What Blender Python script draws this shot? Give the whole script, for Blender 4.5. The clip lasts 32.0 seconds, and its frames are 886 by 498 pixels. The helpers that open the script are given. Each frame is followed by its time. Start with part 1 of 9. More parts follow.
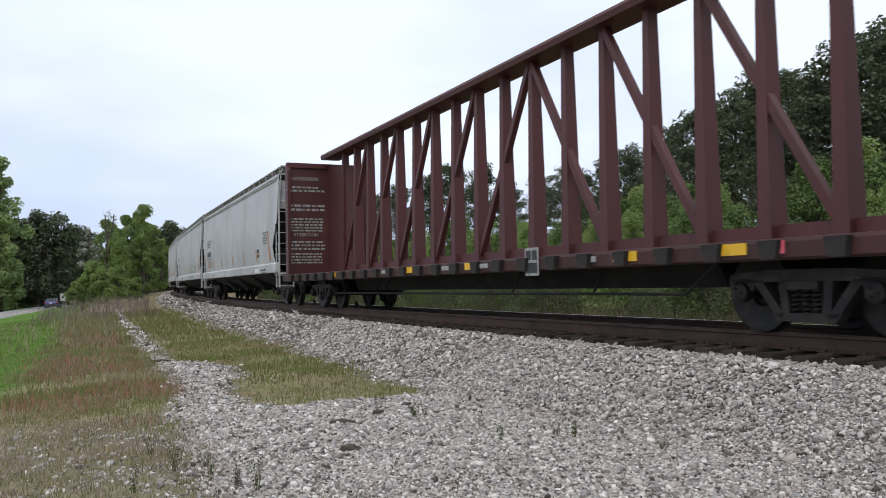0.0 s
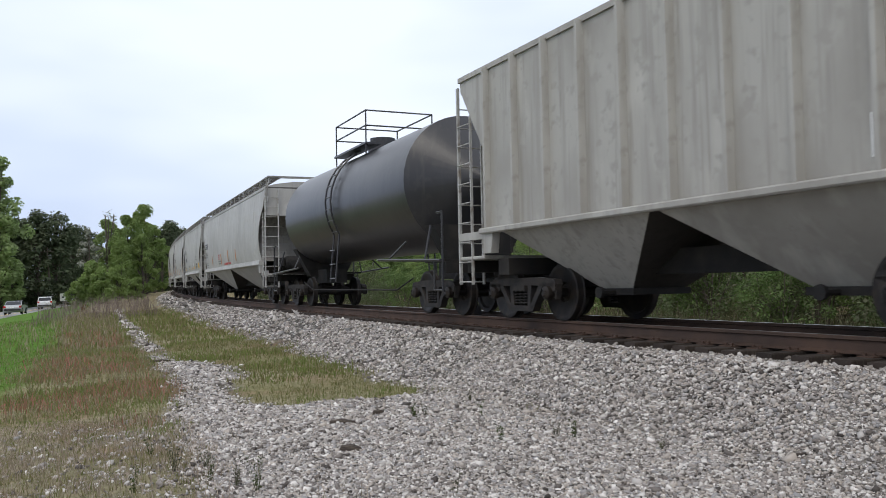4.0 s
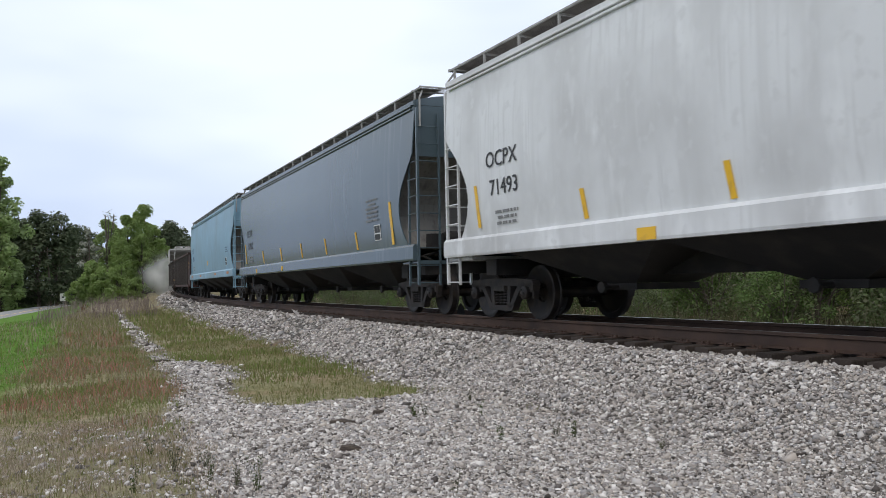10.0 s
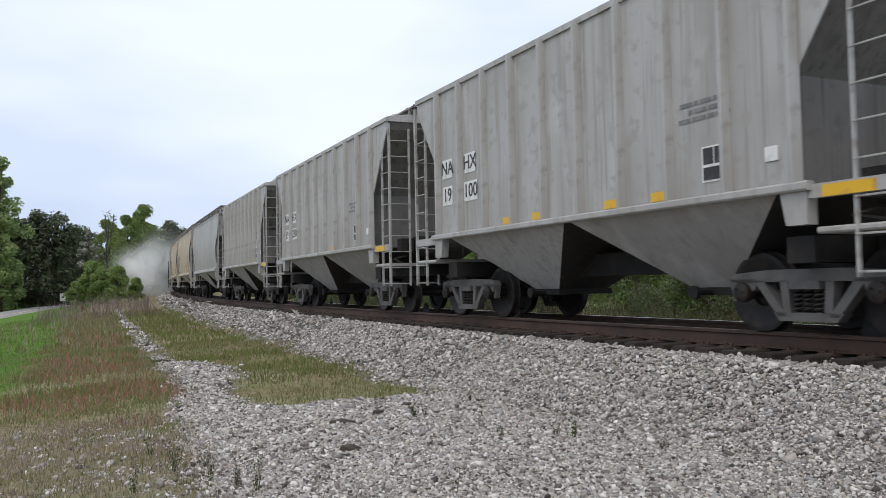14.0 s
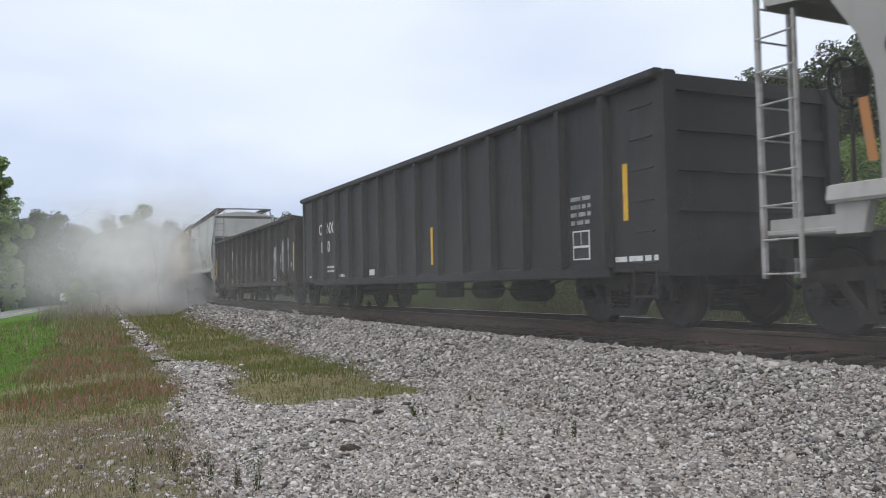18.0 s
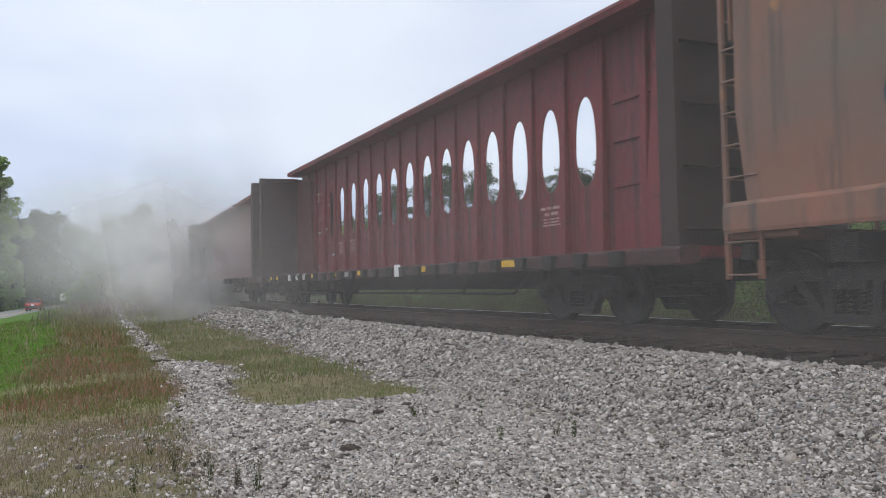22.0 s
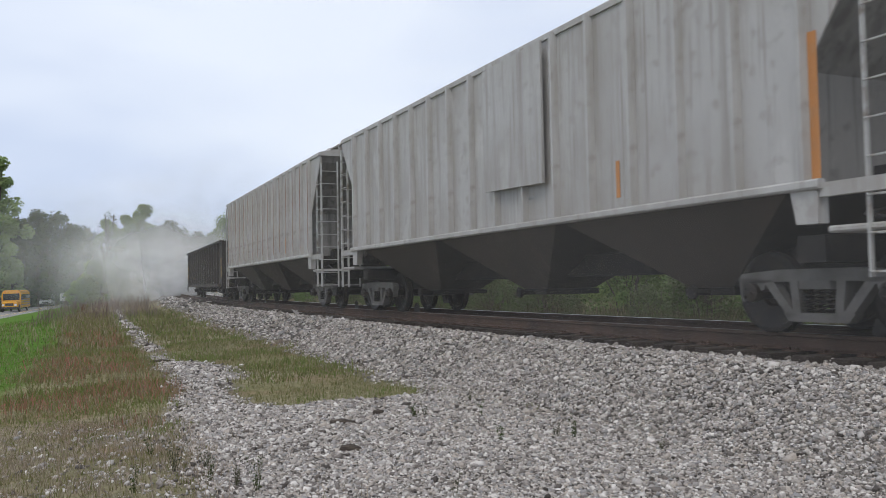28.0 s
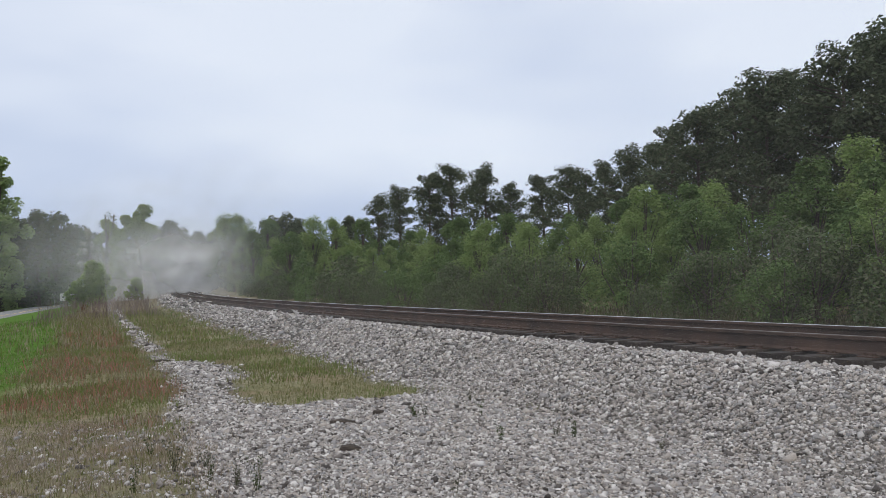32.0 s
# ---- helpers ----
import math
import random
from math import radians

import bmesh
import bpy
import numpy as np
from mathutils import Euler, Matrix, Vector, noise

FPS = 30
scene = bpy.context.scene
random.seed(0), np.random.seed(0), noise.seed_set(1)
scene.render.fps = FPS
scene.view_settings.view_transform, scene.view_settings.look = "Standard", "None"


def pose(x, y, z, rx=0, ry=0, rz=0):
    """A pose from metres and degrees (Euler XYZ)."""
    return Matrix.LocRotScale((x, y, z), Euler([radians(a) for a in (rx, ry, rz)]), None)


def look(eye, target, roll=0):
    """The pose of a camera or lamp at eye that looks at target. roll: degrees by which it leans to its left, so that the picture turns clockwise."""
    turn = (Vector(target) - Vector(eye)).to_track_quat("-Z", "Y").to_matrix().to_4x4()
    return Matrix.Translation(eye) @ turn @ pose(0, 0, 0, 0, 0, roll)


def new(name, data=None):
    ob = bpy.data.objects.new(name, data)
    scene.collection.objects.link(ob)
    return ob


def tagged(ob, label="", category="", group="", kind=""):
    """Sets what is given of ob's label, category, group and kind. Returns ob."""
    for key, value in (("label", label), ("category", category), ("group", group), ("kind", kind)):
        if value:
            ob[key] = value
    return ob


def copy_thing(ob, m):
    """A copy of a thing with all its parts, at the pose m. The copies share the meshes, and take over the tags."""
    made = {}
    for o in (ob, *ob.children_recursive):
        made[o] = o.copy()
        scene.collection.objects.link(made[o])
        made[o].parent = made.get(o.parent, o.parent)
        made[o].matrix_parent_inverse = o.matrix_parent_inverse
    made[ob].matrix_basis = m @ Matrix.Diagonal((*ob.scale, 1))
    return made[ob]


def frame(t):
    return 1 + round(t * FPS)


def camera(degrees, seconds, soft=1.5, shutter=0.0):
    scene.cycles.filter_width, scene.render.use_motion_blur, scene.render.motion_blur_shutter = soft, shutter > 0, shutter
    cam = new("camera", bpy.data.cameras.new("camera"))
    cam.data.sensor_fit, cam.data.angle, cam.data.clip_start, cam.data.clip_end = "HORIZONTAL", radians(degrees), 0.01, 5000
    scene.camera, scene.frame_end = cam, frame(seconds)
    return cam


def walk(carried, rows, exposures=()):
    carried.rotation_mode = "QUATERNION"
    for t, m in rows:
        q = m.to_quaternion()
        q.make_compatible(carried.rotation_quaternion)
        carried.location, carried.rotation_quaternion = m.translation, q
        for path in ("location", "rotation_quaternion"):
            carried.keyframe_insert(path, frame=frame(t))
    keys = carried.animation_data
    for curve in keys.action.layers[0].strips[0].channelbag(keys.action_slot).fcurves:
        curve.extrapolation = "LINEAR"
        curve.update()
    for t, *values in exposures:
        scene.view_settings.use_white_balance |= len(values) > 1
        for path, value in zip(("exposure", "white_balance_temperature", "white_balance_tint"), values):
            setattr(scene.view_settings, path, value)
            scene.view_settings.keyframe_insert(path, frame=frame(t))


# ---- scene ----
# ---- camera, walk, sky and sun ----
cam = camera(55.66, 32.0, soft=0.6, shutter=0.05)
EYE = (0.0, 0.0, 0.776)
STAND = look(EYE, (0.0, 0.99941, 0.776 + 0.03435), -2.171)
walk(cam, [(0.0, STAND), (32.0, STAND)],
     exposures=[(0.0, 0.0), (10.0, 0.0), (18.0, -0.12), (24.0, -0.16), (28.0, -0.18), (32.0, -0.32)])

world = bpy.data.worlds.new("overcast_sky")
scene.world = world
world.use_nodes = True
wt = world.node_tree
for n in list(wt.nodes):
    wt.nodes.remove(n)
SUN_EL, SUN_ROT = radians(52), radians(200)


def sky_nodes():
    out = wt.nodes.new("ShaderNodeOutputWorld")
    bg = wt.nodes.new("ShaderNodeBackground")
    sky = wt.nodes.new("ShaderNodeTexSky")
    sky.sky_type = "NISHITA"
    sky.sun_disc = False
    sky.sun_elevation, sky.sun_rotation = SUN_EL, SUN_ROT
    sky.air_density, sky.dust_density, sky.ozone_density = 1.0, 2.5, 1.0
    tc = wt.nodes.new("ShaderNodeTexCoord")
    mp = wt.nodes.new("ShaderNodeMapping")
    mp.inputs["Scale"].default_value = (1.0, 1.0, 3.2)
    nz = wt.nodes.new("ShaderNodeTexNoise")
    nz.inputs["Scale"].default_value = 1.5
    nz.inputs["Detail"].default_value = 3.5
    nz.inputs["Roughness"].default_value = 0.5
    ramp = wt.nodes.new("ShaderNodeValToRGB")
    ramp.color_ramp.elements[0].position, ramp.color_ramp.elements[0].color = 0.36, (4.9, 5.8, 7.85, 1)
    ramp.color_ramp.elements[1].position, ramp.color_ramp.elements[1].color = 0.66, (8.1, 8.7, 9.8, 1)
    mix = wt.nodes.new("ShaderNodeMix")
    mix.data_type = "RGBA"
    mix.inputs[0].default_value = 0.86
    sep = wt.nodes.new("ShaderNodeSeparateXYZ")
    up = wt.nodes.new("ShaderNodeMapRange")
    up.inputs["From Min"].default_value, up.inputs["From Max"].default_value = 0.0, 0.42
    up.inputs["To Min"].default_value, up.inputs["To Max"].default_value = -0.22, 0.22
    add = wt.nodes.new("ShaderNodeMath")
    add.operation = "ADD"
    wt.links.new(tc.outputs["Generated"], mp.inputs["Vector"])
    wt.links.new(mp.outputs["Vector"], nz.inputs["Vector"])
    wt.links.new(tc.outputs["Generated"], sep.inputs[0])
    wt.links.new(sep.outputs["Z"], up.inputs["Value"])
    wt.links.new(nz.outputs["Fac"], add.inputs[0])
    wt.links.new(up.outputs["Result"], add.inputs[1])
    wt.links.new(add.outputs[0], ramp.inputs["Fac"])
    wt.links.new(sky.outputs["Color"], mix.inputs[6])
    wt.links.new(ramp.outputs["Color"], mix.inputs[7])
    wt.links.new(mix.outputs[2], bg.inputs["Color"])
    bg.inputs["Strength"].default_value = 0.13
    wt.links.new(bg.outputs[0], out.inputs[0])


sky_nodes()
sun_data = bpy.data.lights.new("sun", "SUN")
sun_data.energy, sun_data.angle, sun_data.color = 0.95, radians(25), (1.0, 0.93, 0.82)
sun = new("sun", sun_data)
sun.matrix_world = Matrix.Translation((0, 0, 60)) @ Euler((radians(38), 0, radians(-20))).to_matrix().to_4x4()
tagged(sun, kind="structure")

# ---- the plan: the track is an arc, s metres along it (towards the eye), lat metres to its side nearer the eye ----
PHI, CURV, TX, TY, CANT = -1.12563, 0.00141757, 4.0, 11.272, 0.0207
SPEED = 21.6268


def rise(s):
    if s >= 0:
        return 0.0
    if s > -160:
        return 4.84e-5 * s * s
    return 1.239 + 0.93 * (1 - math.exp((s + 160) / 60))


def heading(s):
    return PHI + CURV * s


def on_track(s, lat=0.0, z=0.0):
    a = heading(s)
    x = TX + (math.sin(a) - math.sin(PHI)) / CURV
    y = TY - (math.cos(a) - math.cos(PHI)) / CURV
    return Vector((x + math.sin(a) * lat, y - math.cos(a) * lat, z + rise(s)))


CX, CY = TX - math.sin(PHI) / CURV, TY + math.cos(PHI) / CURV


def gone(t):
    """How far the train has rolled at t seconds."""
    d = 0.0
    if t > 23.3:
        a = min(t, 26.1) - 23.3
        d = 0.25 * a * a + (1.4 * (t - 26.1) if t > 26.1 else 0.0)
    return SPEED * t - d

# ---- materials ----
def mat(name, base, rough=0.6, metal=0.0, spec=0.4, noise_cols=(), scale=3.0, stretch=(1, 1, 1), bump=0.0, bump_scale=40.0, random=0.0, island=0.0):
    """A surface with its base colour, patches of other colours laid over it by noise (colour, low, high, scale, stretch), fine relief,
    and a spread of brightness from thing to thing or from piece to piece."""
    m = bpy.data.materials.new(name)
    m.use_nodes = True
    nt = m.node_tree
    bsdf = nt.nodes["Principled BSDF"]
    bsdf.inputs["Roughness"].default_value = rough
    bsdf.inputs["Metallic"].default_value = metal
    bsdf.inputs["Specular IOR Level"].default_value = spec
    tc = nt.nodes.new("ShaderNodeTexCoord")
    rgb = nt.nodes.new("ShaderNodeRGB")
    rgb.outputs[0].default_value = (*base, 1)
    col = rgb.outputs[0]

    def noise_at(sc, st, detail=4.0):
        mp = nt.nodes.new("ShaderNodeMapping")
        mp.inputs["Scale"].default_value = st
        nz = nt.nodes.new("ShaderNodeTexNoise")
        nz.inputs["Scale"].default_value = sc
        nz.inputs["Detail"].default_value = detail
        nt.links.new(tc.outputs["Object"], mp.inputs["Vector"])
        nt.links.new(mp.outputs["Vector"], nz.inputs["Vector"])
        return nz.outputs["Fac"]

    for c2, lo, hi, sc, st in noise_cols:
        mr = nt.nodes.new("ShaderNodeMapRange")
        mr.inputs["From Min"].default_value, mr.inputs["From Max"].default_value = lo, hi
        nt.links.new(noise_at(sc, st), mr.inputs["Value"])
        mx = nt.nodes.new("ShaderNodeMix")
        mx.data_type = "RGBA"
        nt.links.new(mr.outputs["Result"], mx.inputs[0])
        nt.links.new(col, mx.inputs[6])
        mx.inputs[7].default_value = (*c2, 1)
        col = mx.outputs[2]
    for amount, node, sock in ((random, "ShaderNodeObjectInfo", "Random"), (island, "ShaderNodeNewGeometry", "Random Per Island")):
        if amount:
            inf = nt.nodes.new(node)
            mr = nt.nodes.new("ShaderNodeMapRange")
            mr.inputs["To Min"].default_value, mr.inputs["To Max"].default_value = 1 - amount, 1 + amount
            nt.links.new(inf.outputs[sock], mr.inputs["Value"])
            vm = nt.nodes.new("ShaderNodeVectorMath")
            vm.operation = "SCALE"
            nt.links.new(col, vm.inputs[0])
            nt.links.new(mr.outputs["Result"], vm.inputs["Scale"])
            col = vm.outputs[0]
    nt.links.new(col, bsdf.inputs["Base Color"])
    if bump:
        bp = nt.nodes.new("ShaderNodeBump")
        bp.inputs["Strength"].default_value = bump
        bp.inputs["Distance"].default_value = 0.02
        nt.links.new(noise_at(bump_scale, (1, 1, 1), 6.0), bp.inputs["Height"])
        nt.links.new(bp.outputs[0], bsdf.inputs["Normal"])
    return m


def ramp_mat(name, stops, rough=0.9, spec=0.2, source="island", bump=0.0, bump_scale=30.0, trans=0.0):
    """Pieces coloured one by one out of a row of colours."""
    m = bpy.data.materials.new(name)
    m.use_nodes = True
    nt = m.node_tree
    bsdf = nt.nodes["Principled BSDF"]
    bsdf.inputs["Roughness"].default_value = rough
    bsdf.inputs["Specular IOR Level"].default_value = spec
    src = nt.nodes.new("ShaderNodeNewGeometry" if source == "island" else "ShaderNodeObjectInfo")
    rp = nt.nodes.new("ShaderNodeValToRGB")
    els = rp.color_ramp.elements
    while len(els) < len(stops):
        els.new(0.5)
    for i, c in enumerate(stops):
        els[i].position, els[i].color = i / (len(stops) - 1), (*c, 1)
    nt.links.new(src.outputs["Random Per Island" if source == "island" else "Random"], rp.inputs["Fac"])
    nt.links.new(rp.outputs["Color"], bsdf.inputs["Base Color"])
    if bump:
        tc = nt.nodes.new("ShaderNodeTexCoord")
        nz = nt.nodes.new("ShaderNodeTexNoise")
        nz.inputs["Scale"].default_value = bump_scale
        nt.links.new(tc.outputs["Object"], nz.inputs["Vector"])
        bp = nt.nodes.new("ShaderNodeBump")
        bp.inputs["Strength"].default_value = bump
        nt.links.new(nz.outputs["Fac"], bp.inputs["Height"])
        nt.links.new(bp.outputs[0], bsdf.inputs["Normal"])
    if trans:
        tl = nt.nodes.new("ShaderNodeBsdfTranslucent")
        mx = nt.nodes.new("ShaderNodeMixShader")
        mx.inputs[0].default_value = trans
        out = nt.nodes["Material Output"]
        nt.links.new(rp.outputs["Color"], tl.inputs["Color"])
        nt.links.new(bsdf.outputs[0], mx.inputs[1])
        nt.links.new(tl.outputs[0], mx.inputs[2])
        nt.links.new(mx.outputs[0], out.inputs["Surface"])
    return m


STREAK = (9.0, 9.0, 0.5)


def paint(name, base, dirt=(0.12, 0.10, 0.08), amount=0.5, rust=0.0, rough=0.45, stain=None):
    """Weathered car-body paint: run-down streaks, dust and rust patches."""
    toward = lambda q: tuple((1 - q) * b + q * d for b, d in zip(base, dirt))
    over = [(toward(0.3 + 0.2 * amount), 0.42, 0.66, 0.55, (1, 1, 0.8)),
            (toward(0.9 * amount), 0.52, 0.74, 0.5, STREAK),
            (toward(0.75 * amount), 0.55, 0.70, 1.5, (8.0, 8.0, 0.3)),
            (tuple(min(0.85, 1.12 * b + 0.01) for b in base), 0.58, 0.72, 0.9, (1.6, 1, 0.7)),
            (toward(0.55 * amount), 0.56, 0.68, 5.0, (1, 1, 1))]
    if rust:
        over.append(((0.30, 0.15, 0.06), 0.78 - 0.3 * rust, 0.95 - 0.2 * rust, 0.8, (1.2, 1, 0.7)))
    if stain:
        over.append((stain, 0.60, 0.68, 0.42, (1.0, 1, 1.5)))
    return mat(name, base, rough=rough, noise_cols=over, bump=0.12, bump_scale=2.2)


M_STEEL = mat("dirty_cast_steel", (0.019, 0.017, 0.0165), rough=0.75, noise_cols=[((0.042, 0.033, 0.027), 0.45, 0.7, 4.0, (1, 1, 1))], bump=0.25, bump_scale=25, random=0.25)
M_WHEEL = mat("wheel_steel", (0.017, 0.015, 0.0145), rough=0.6, metal=0.3, noise_cols=[((0.036, 0.027, 0.021), 0.45, 0.65, 5.0, (1, 1, 1))], bump=0.1)
# underframe grime; on some hopper ends it also stands in for recess shade
M_UNDER = mat("underframe_grime_and_shade", (0.015, 0.014, 0.0135), rough=0.85, noise_cols=[((0.034, 0.029, 0.025), 0.45, 0.7, 2.0, (1, 1, 1))], bump=0.15)
M_GREYDUST = mat("dusty_bogie_steel", (0.12, 0.115, 0.11), rough=0.85, noise_cols=[((0.09, 0.085, 0.08), 0.45, 0.65, 4.0, (1, 1, 1))], bump=0.25, bump_scale=25)
M_GRATE = mat("galvanised_grating", (0.34, 0.335, 0.32), rough=0.6, metal=0.2, noise_cols=[((0.17, 0.15, 0.13), 0.5, 0.7, 3.0, (1, 1, 1))])
M_MESH = mat("grimy_walkway_mesh", (0.10, 0.088, 0.078), rough=0.8, noise_cols=[((0.05, 0.043, 0.038), 0.45, 0.7, 3.0, (1, 1, 1))])
M_RAIL = mat("rail_rust", (0.068, 0.041, 0.030), rough=0.8, noise_cols=[((0.085, 0.05, 0.034), 0.4, 0.65, 3.0, (1, 1, 1)), ((0.035, 0.025, 0.021), 0.5, 0.7, 0.7, (1, 1, 1))], bump=0.2, bump_scale=60)
M_RAILTOP = mat("rail_running_face", (0.78, 0.78, 0.79), rough=0.38, metal=1.0, noise_cols=[((0.40, 0.37, 0.34), 0.45, 0.75, 2.0, (1, 1, 1))])
# running face darkened so the near rail's weaker sky reflection is in its colour
M_RAILDULL = mat("rail_dimmed_face", (0.17, 0.15, 0.14), rough=0.5, metal=0.6, noise_cols=[((0.11, 0.085, 0.07), 0.45, 0.7, 2.0, (1, 1, 1))])
M_TIE = mat("creosoted_timber", (0.042, 0.031, 0.025), rough=0.9, noise_cols=[((0.065, 0.052, 0.042), 0.45, 0.7, 3.0, (12, 1, 1)), ((0.03, 0.024, 0.02), 0.55, 0.75, 1.4, (1, 1, 1))], bump=0.5, bump_scale=30, random=0.3)
M_YELLOW = mat("yellow_reflective_strip", (0.72, 0.42, 0.02), rough=0.4, noise_cols=[((0.42, 0.24, 0.04), 0.55, 0.75, 5.0, (1, 1, 1))])
M_FADEYELLOW = mat("rubbed_yellow_paint", (0.30, 0.16, 0.03), rough=0.6, noise_cols=[((0.07, 0.03, 0.018), 0.42, 0.58, 4.0, (1, 1, 1))])
M_ORANGE = mat("orange_reflective_strip", (0.50, 0.21, 0.06), rough=0.5, noise_cols=[((0.40, 0.22, 0.10), 0.5, 0.75, 4.0, (1, 1, 1))])
M_WHITE = mat("white_stencil_paint", (0.74, 0.74, 0.72), rough=0.6, noise_cols=[((0.45, 0.43, 0.40), 0.55, 0.75, 6.0, (1, 1, 1))])
M_BLACK = mat("black_stencil_paint", (0.035, 0.036, 0.038), rough=0.6, noise_cols=[((0.09, 0.09, 0.09), 0.55, 0.8, 5.0, (1, 1, 1))])
M_SMALL = mat("faded_small_stencil", (0.17, 0.17, 0.168), rough=0.6, noise_cols=[((0.26, 0.26, 0.255), 0.5, 0.75, 6.0, (1, 1, 1))])
M_REDINK = mat("red_stencil_paint", (0.52, 0.07, 0.06), rough=0.6, noise_cols=[((0.40, 0.16, 0.13), 0.5, 0.75, 6.0, (1, 1, 1))])
M_PINK = mat("pink_card", (0.75, 0.13, 0.17), rough=0.6, noise_cols=[((0.6, 0.25, 0.25), 0.5, 0.75, 6.0, (1, 1, 1))])
M_HAND = mat("bare_ladder_iron", (0.40, 0.395, 0.38), rough=0.55, noise_cols=[((0.22, 0.19, 0.16), 0.5, 0.7, 6.0, (1, 1, 1))])

# ---- building tools ----
class Build:
    """Vertices and faces of one piece."""

    def __init__(self):
        self.v, self.f = [], []

    def add(self, verts, faces):
        o = len(self.v)
        self.v += [tuple(p) for p in verts]
        self.f += [tuple(i + o for i in q) for q in faces]
        return self

    def box(self, x0, x1, y0, y1, z0, z1):
        return self.add([(x, y, z) for z in (z0, z1) for y in (y0, y1) for x in (x0, x1)],
                        [(0, 2, 3, 1), (4, 5, 7, 6), (0, 1, 5, 4), (2, 6, 7, 3), (0, 4, 6, 2), (1, 3, 7, 5)])

    def slab(self, x0, x1, y0, y1, z0, z1, c=0.02):
        """A box with its long edges along x taken off."""
        prof = [(y0 + c, z0), (y1 - c, z0), (y1, z0 + c), (y1, z1 - c), (y1 - c, z1), (y0 + c, z1), (y0, z1 - c), (y0, z0 + c)]
        return self.prism(prof, x0, x1)

    def prism(self, prof, x0, x1):
        """A (y, z) outline run along x."""
        n = len(prof)
        self.add([(x0, *p) for p in prof] + [(x1, *p) for p in prof],
                 [(i, (i + 1) % n, n + (i + 1) % n, n + i) for i in range(n)] + [tuple(range(n - 1, -1, -1)), tuple(range(n, 2 * n))])
        return self

    def plate(self, outline, y0, y1):
        """An (x, z) outline run along y."""
        n = len(outline)
        self.add([(p[0], y0, p[1]) for p in outline] + [(p[0], y1, p[1]) for p in outline],
                 [(i, n + i, n + (i + 1) % n, (i + 1) % n) for i in range(n)] + [tuple(range(n)), tuple(range(2 * n - 1, n - 1, -1))])
        return self

    def loft(self, rings, caps=True, closed=True):
        n = len(rings[0])
        verts = [p for r in rings for p in r]
        faces = []
        for k in range(len(rings) - 1):
            for i in range(n if closed else n - 1):
                j = (i + 1) % n
                faces.append((k * n + i, k * n + j, (k + 1) * n + j, (k + 1) * n + i))
        if caps:
            faces += [tuple(range(n - 1, -1, -1)), tuple(range((len(rings) - 1) * n, len(rings) * n))]
        return self.add(verts, faces)

    def tube(self, a, b, r, n=6, r2=None):
        a, b = Vector(a), Vector(b)
        d = (b - a).normalized()
        u = d.orthogonal().normalized()
        w = d.cross(u)
        r2 = r if r2 is None else r2
        ring = lambda c, q: [c + (u * math.cos(2 * math.pi * i / n) + w * math.sin(2 * math.pi * i / n)) * q for i in range(n)]
        return self.loft([ring(a, r), ring(b, r2)])

    def path(self, pts, r, n=6):
        for a, b in zip(pts, pts[1:]):
            self.tube(a, b, r, n)
        return self

    def lathe(self, prof, axis="y", n=24, at=(0, 0, 0)):
        """(radius, along) outline turned about an axis."""
        rings = []
        for i in range(n):
            c, s = math.cos(2 * math.pi * i / n), math.sin(2 * math.pi * i / n)
            rings.append([(at[0] + r * c, at[1] + q, at[2] + r * s) if axis == "y" else (at[0] + q, at[1] + r * c, at[2] + r * s) for r, q in prof])
        m = len(prof)
        faces = [(i * m + k, i * m + k + 1, ((i + 1) % n) * m + k + 1, ((i + 1) % n) * m + k) for i in range(n) for k in range(m - 1)]
        return self.add([p for r in rings for p in r], faces)

    def mesh(self, name, material, smooth=False):
        me = bpy.data.meshes.new(name)
        me.from_pydata(self.v, [], self.f)
        bm = bmesh.new()
        bm.from_mesh(me)
        bmesh.ops.recalc_face_normals(bm, faces=bm.faces)
        bm.to_mesh(me)
        bm.free()
        if smooth:
            me.shade_smooth()
            me.set_sharp_from_angle(angle=radians(38))
        for m in material if isinstance(material, (list, tuple)) else (material,):
            me.materials.append(m)
        return me


def part(name, b, material, parent, label="", smooth=False, at=None):
    """Links a piece (or a finished mesh, which several pieces may share) as one mesh object under its thing or part."""
    me = b if isinstance(b, bpy.types.Mesh) else b.mesh(name, material, smooth)
    ob = new(name, me)
    ob.parent = parent
    if at is not None:
        ob.matrix_basis = at
    if label:
        ob["label"] = label
    return ob


def thing(name, label, category, group="", m=None):
    ob = new(name)
    ob.empty_display_size = 0.3
    if m is not None:
        ob.matrix_world = m
    return tagged(ob, label, category, group)


LETTERS = {}


def letter_mesh(text, material):
    key = (text, material.name)
    if key not in LETTERS:
        cu = bpy.data.curves.new("lettering", "FONT")
        cu.body, cu.size, cu.extrude, cu.align_x, cu.align_y = text, 1.0, 0.0, "CENTER", "CENTER"
        cu.resolution_u = 3
        tmp = new("lettering", cu)
        bpy.context.view_layer.update()
        me = bpy.data.meshes.new_from_object(tmp.evaluated_get(bpy.context.evaluated_depsgraph_get()))
        bpy.data.objects.remove(tmp)
        bpy.data.curves.remove(cu)
        n = len(me.vertices)
        co = [tuple(v.co) for v in me.vertices]
        faces = [tuple(q.vertices) for q in me.polygons]
        bold = bpy.data.meshes.new("lettering")
        bold.from_pydata(co + [(x + 0.035, y + 0.008, z - 0.004) for x, y, z in co], [], faces + [tuple(i + n for i in q) for q in faces])
        bpy.data.meshes.remove(me)
        bold.materials.append(material)
        LETTERS[key] = bold
    return LETTERS[key]


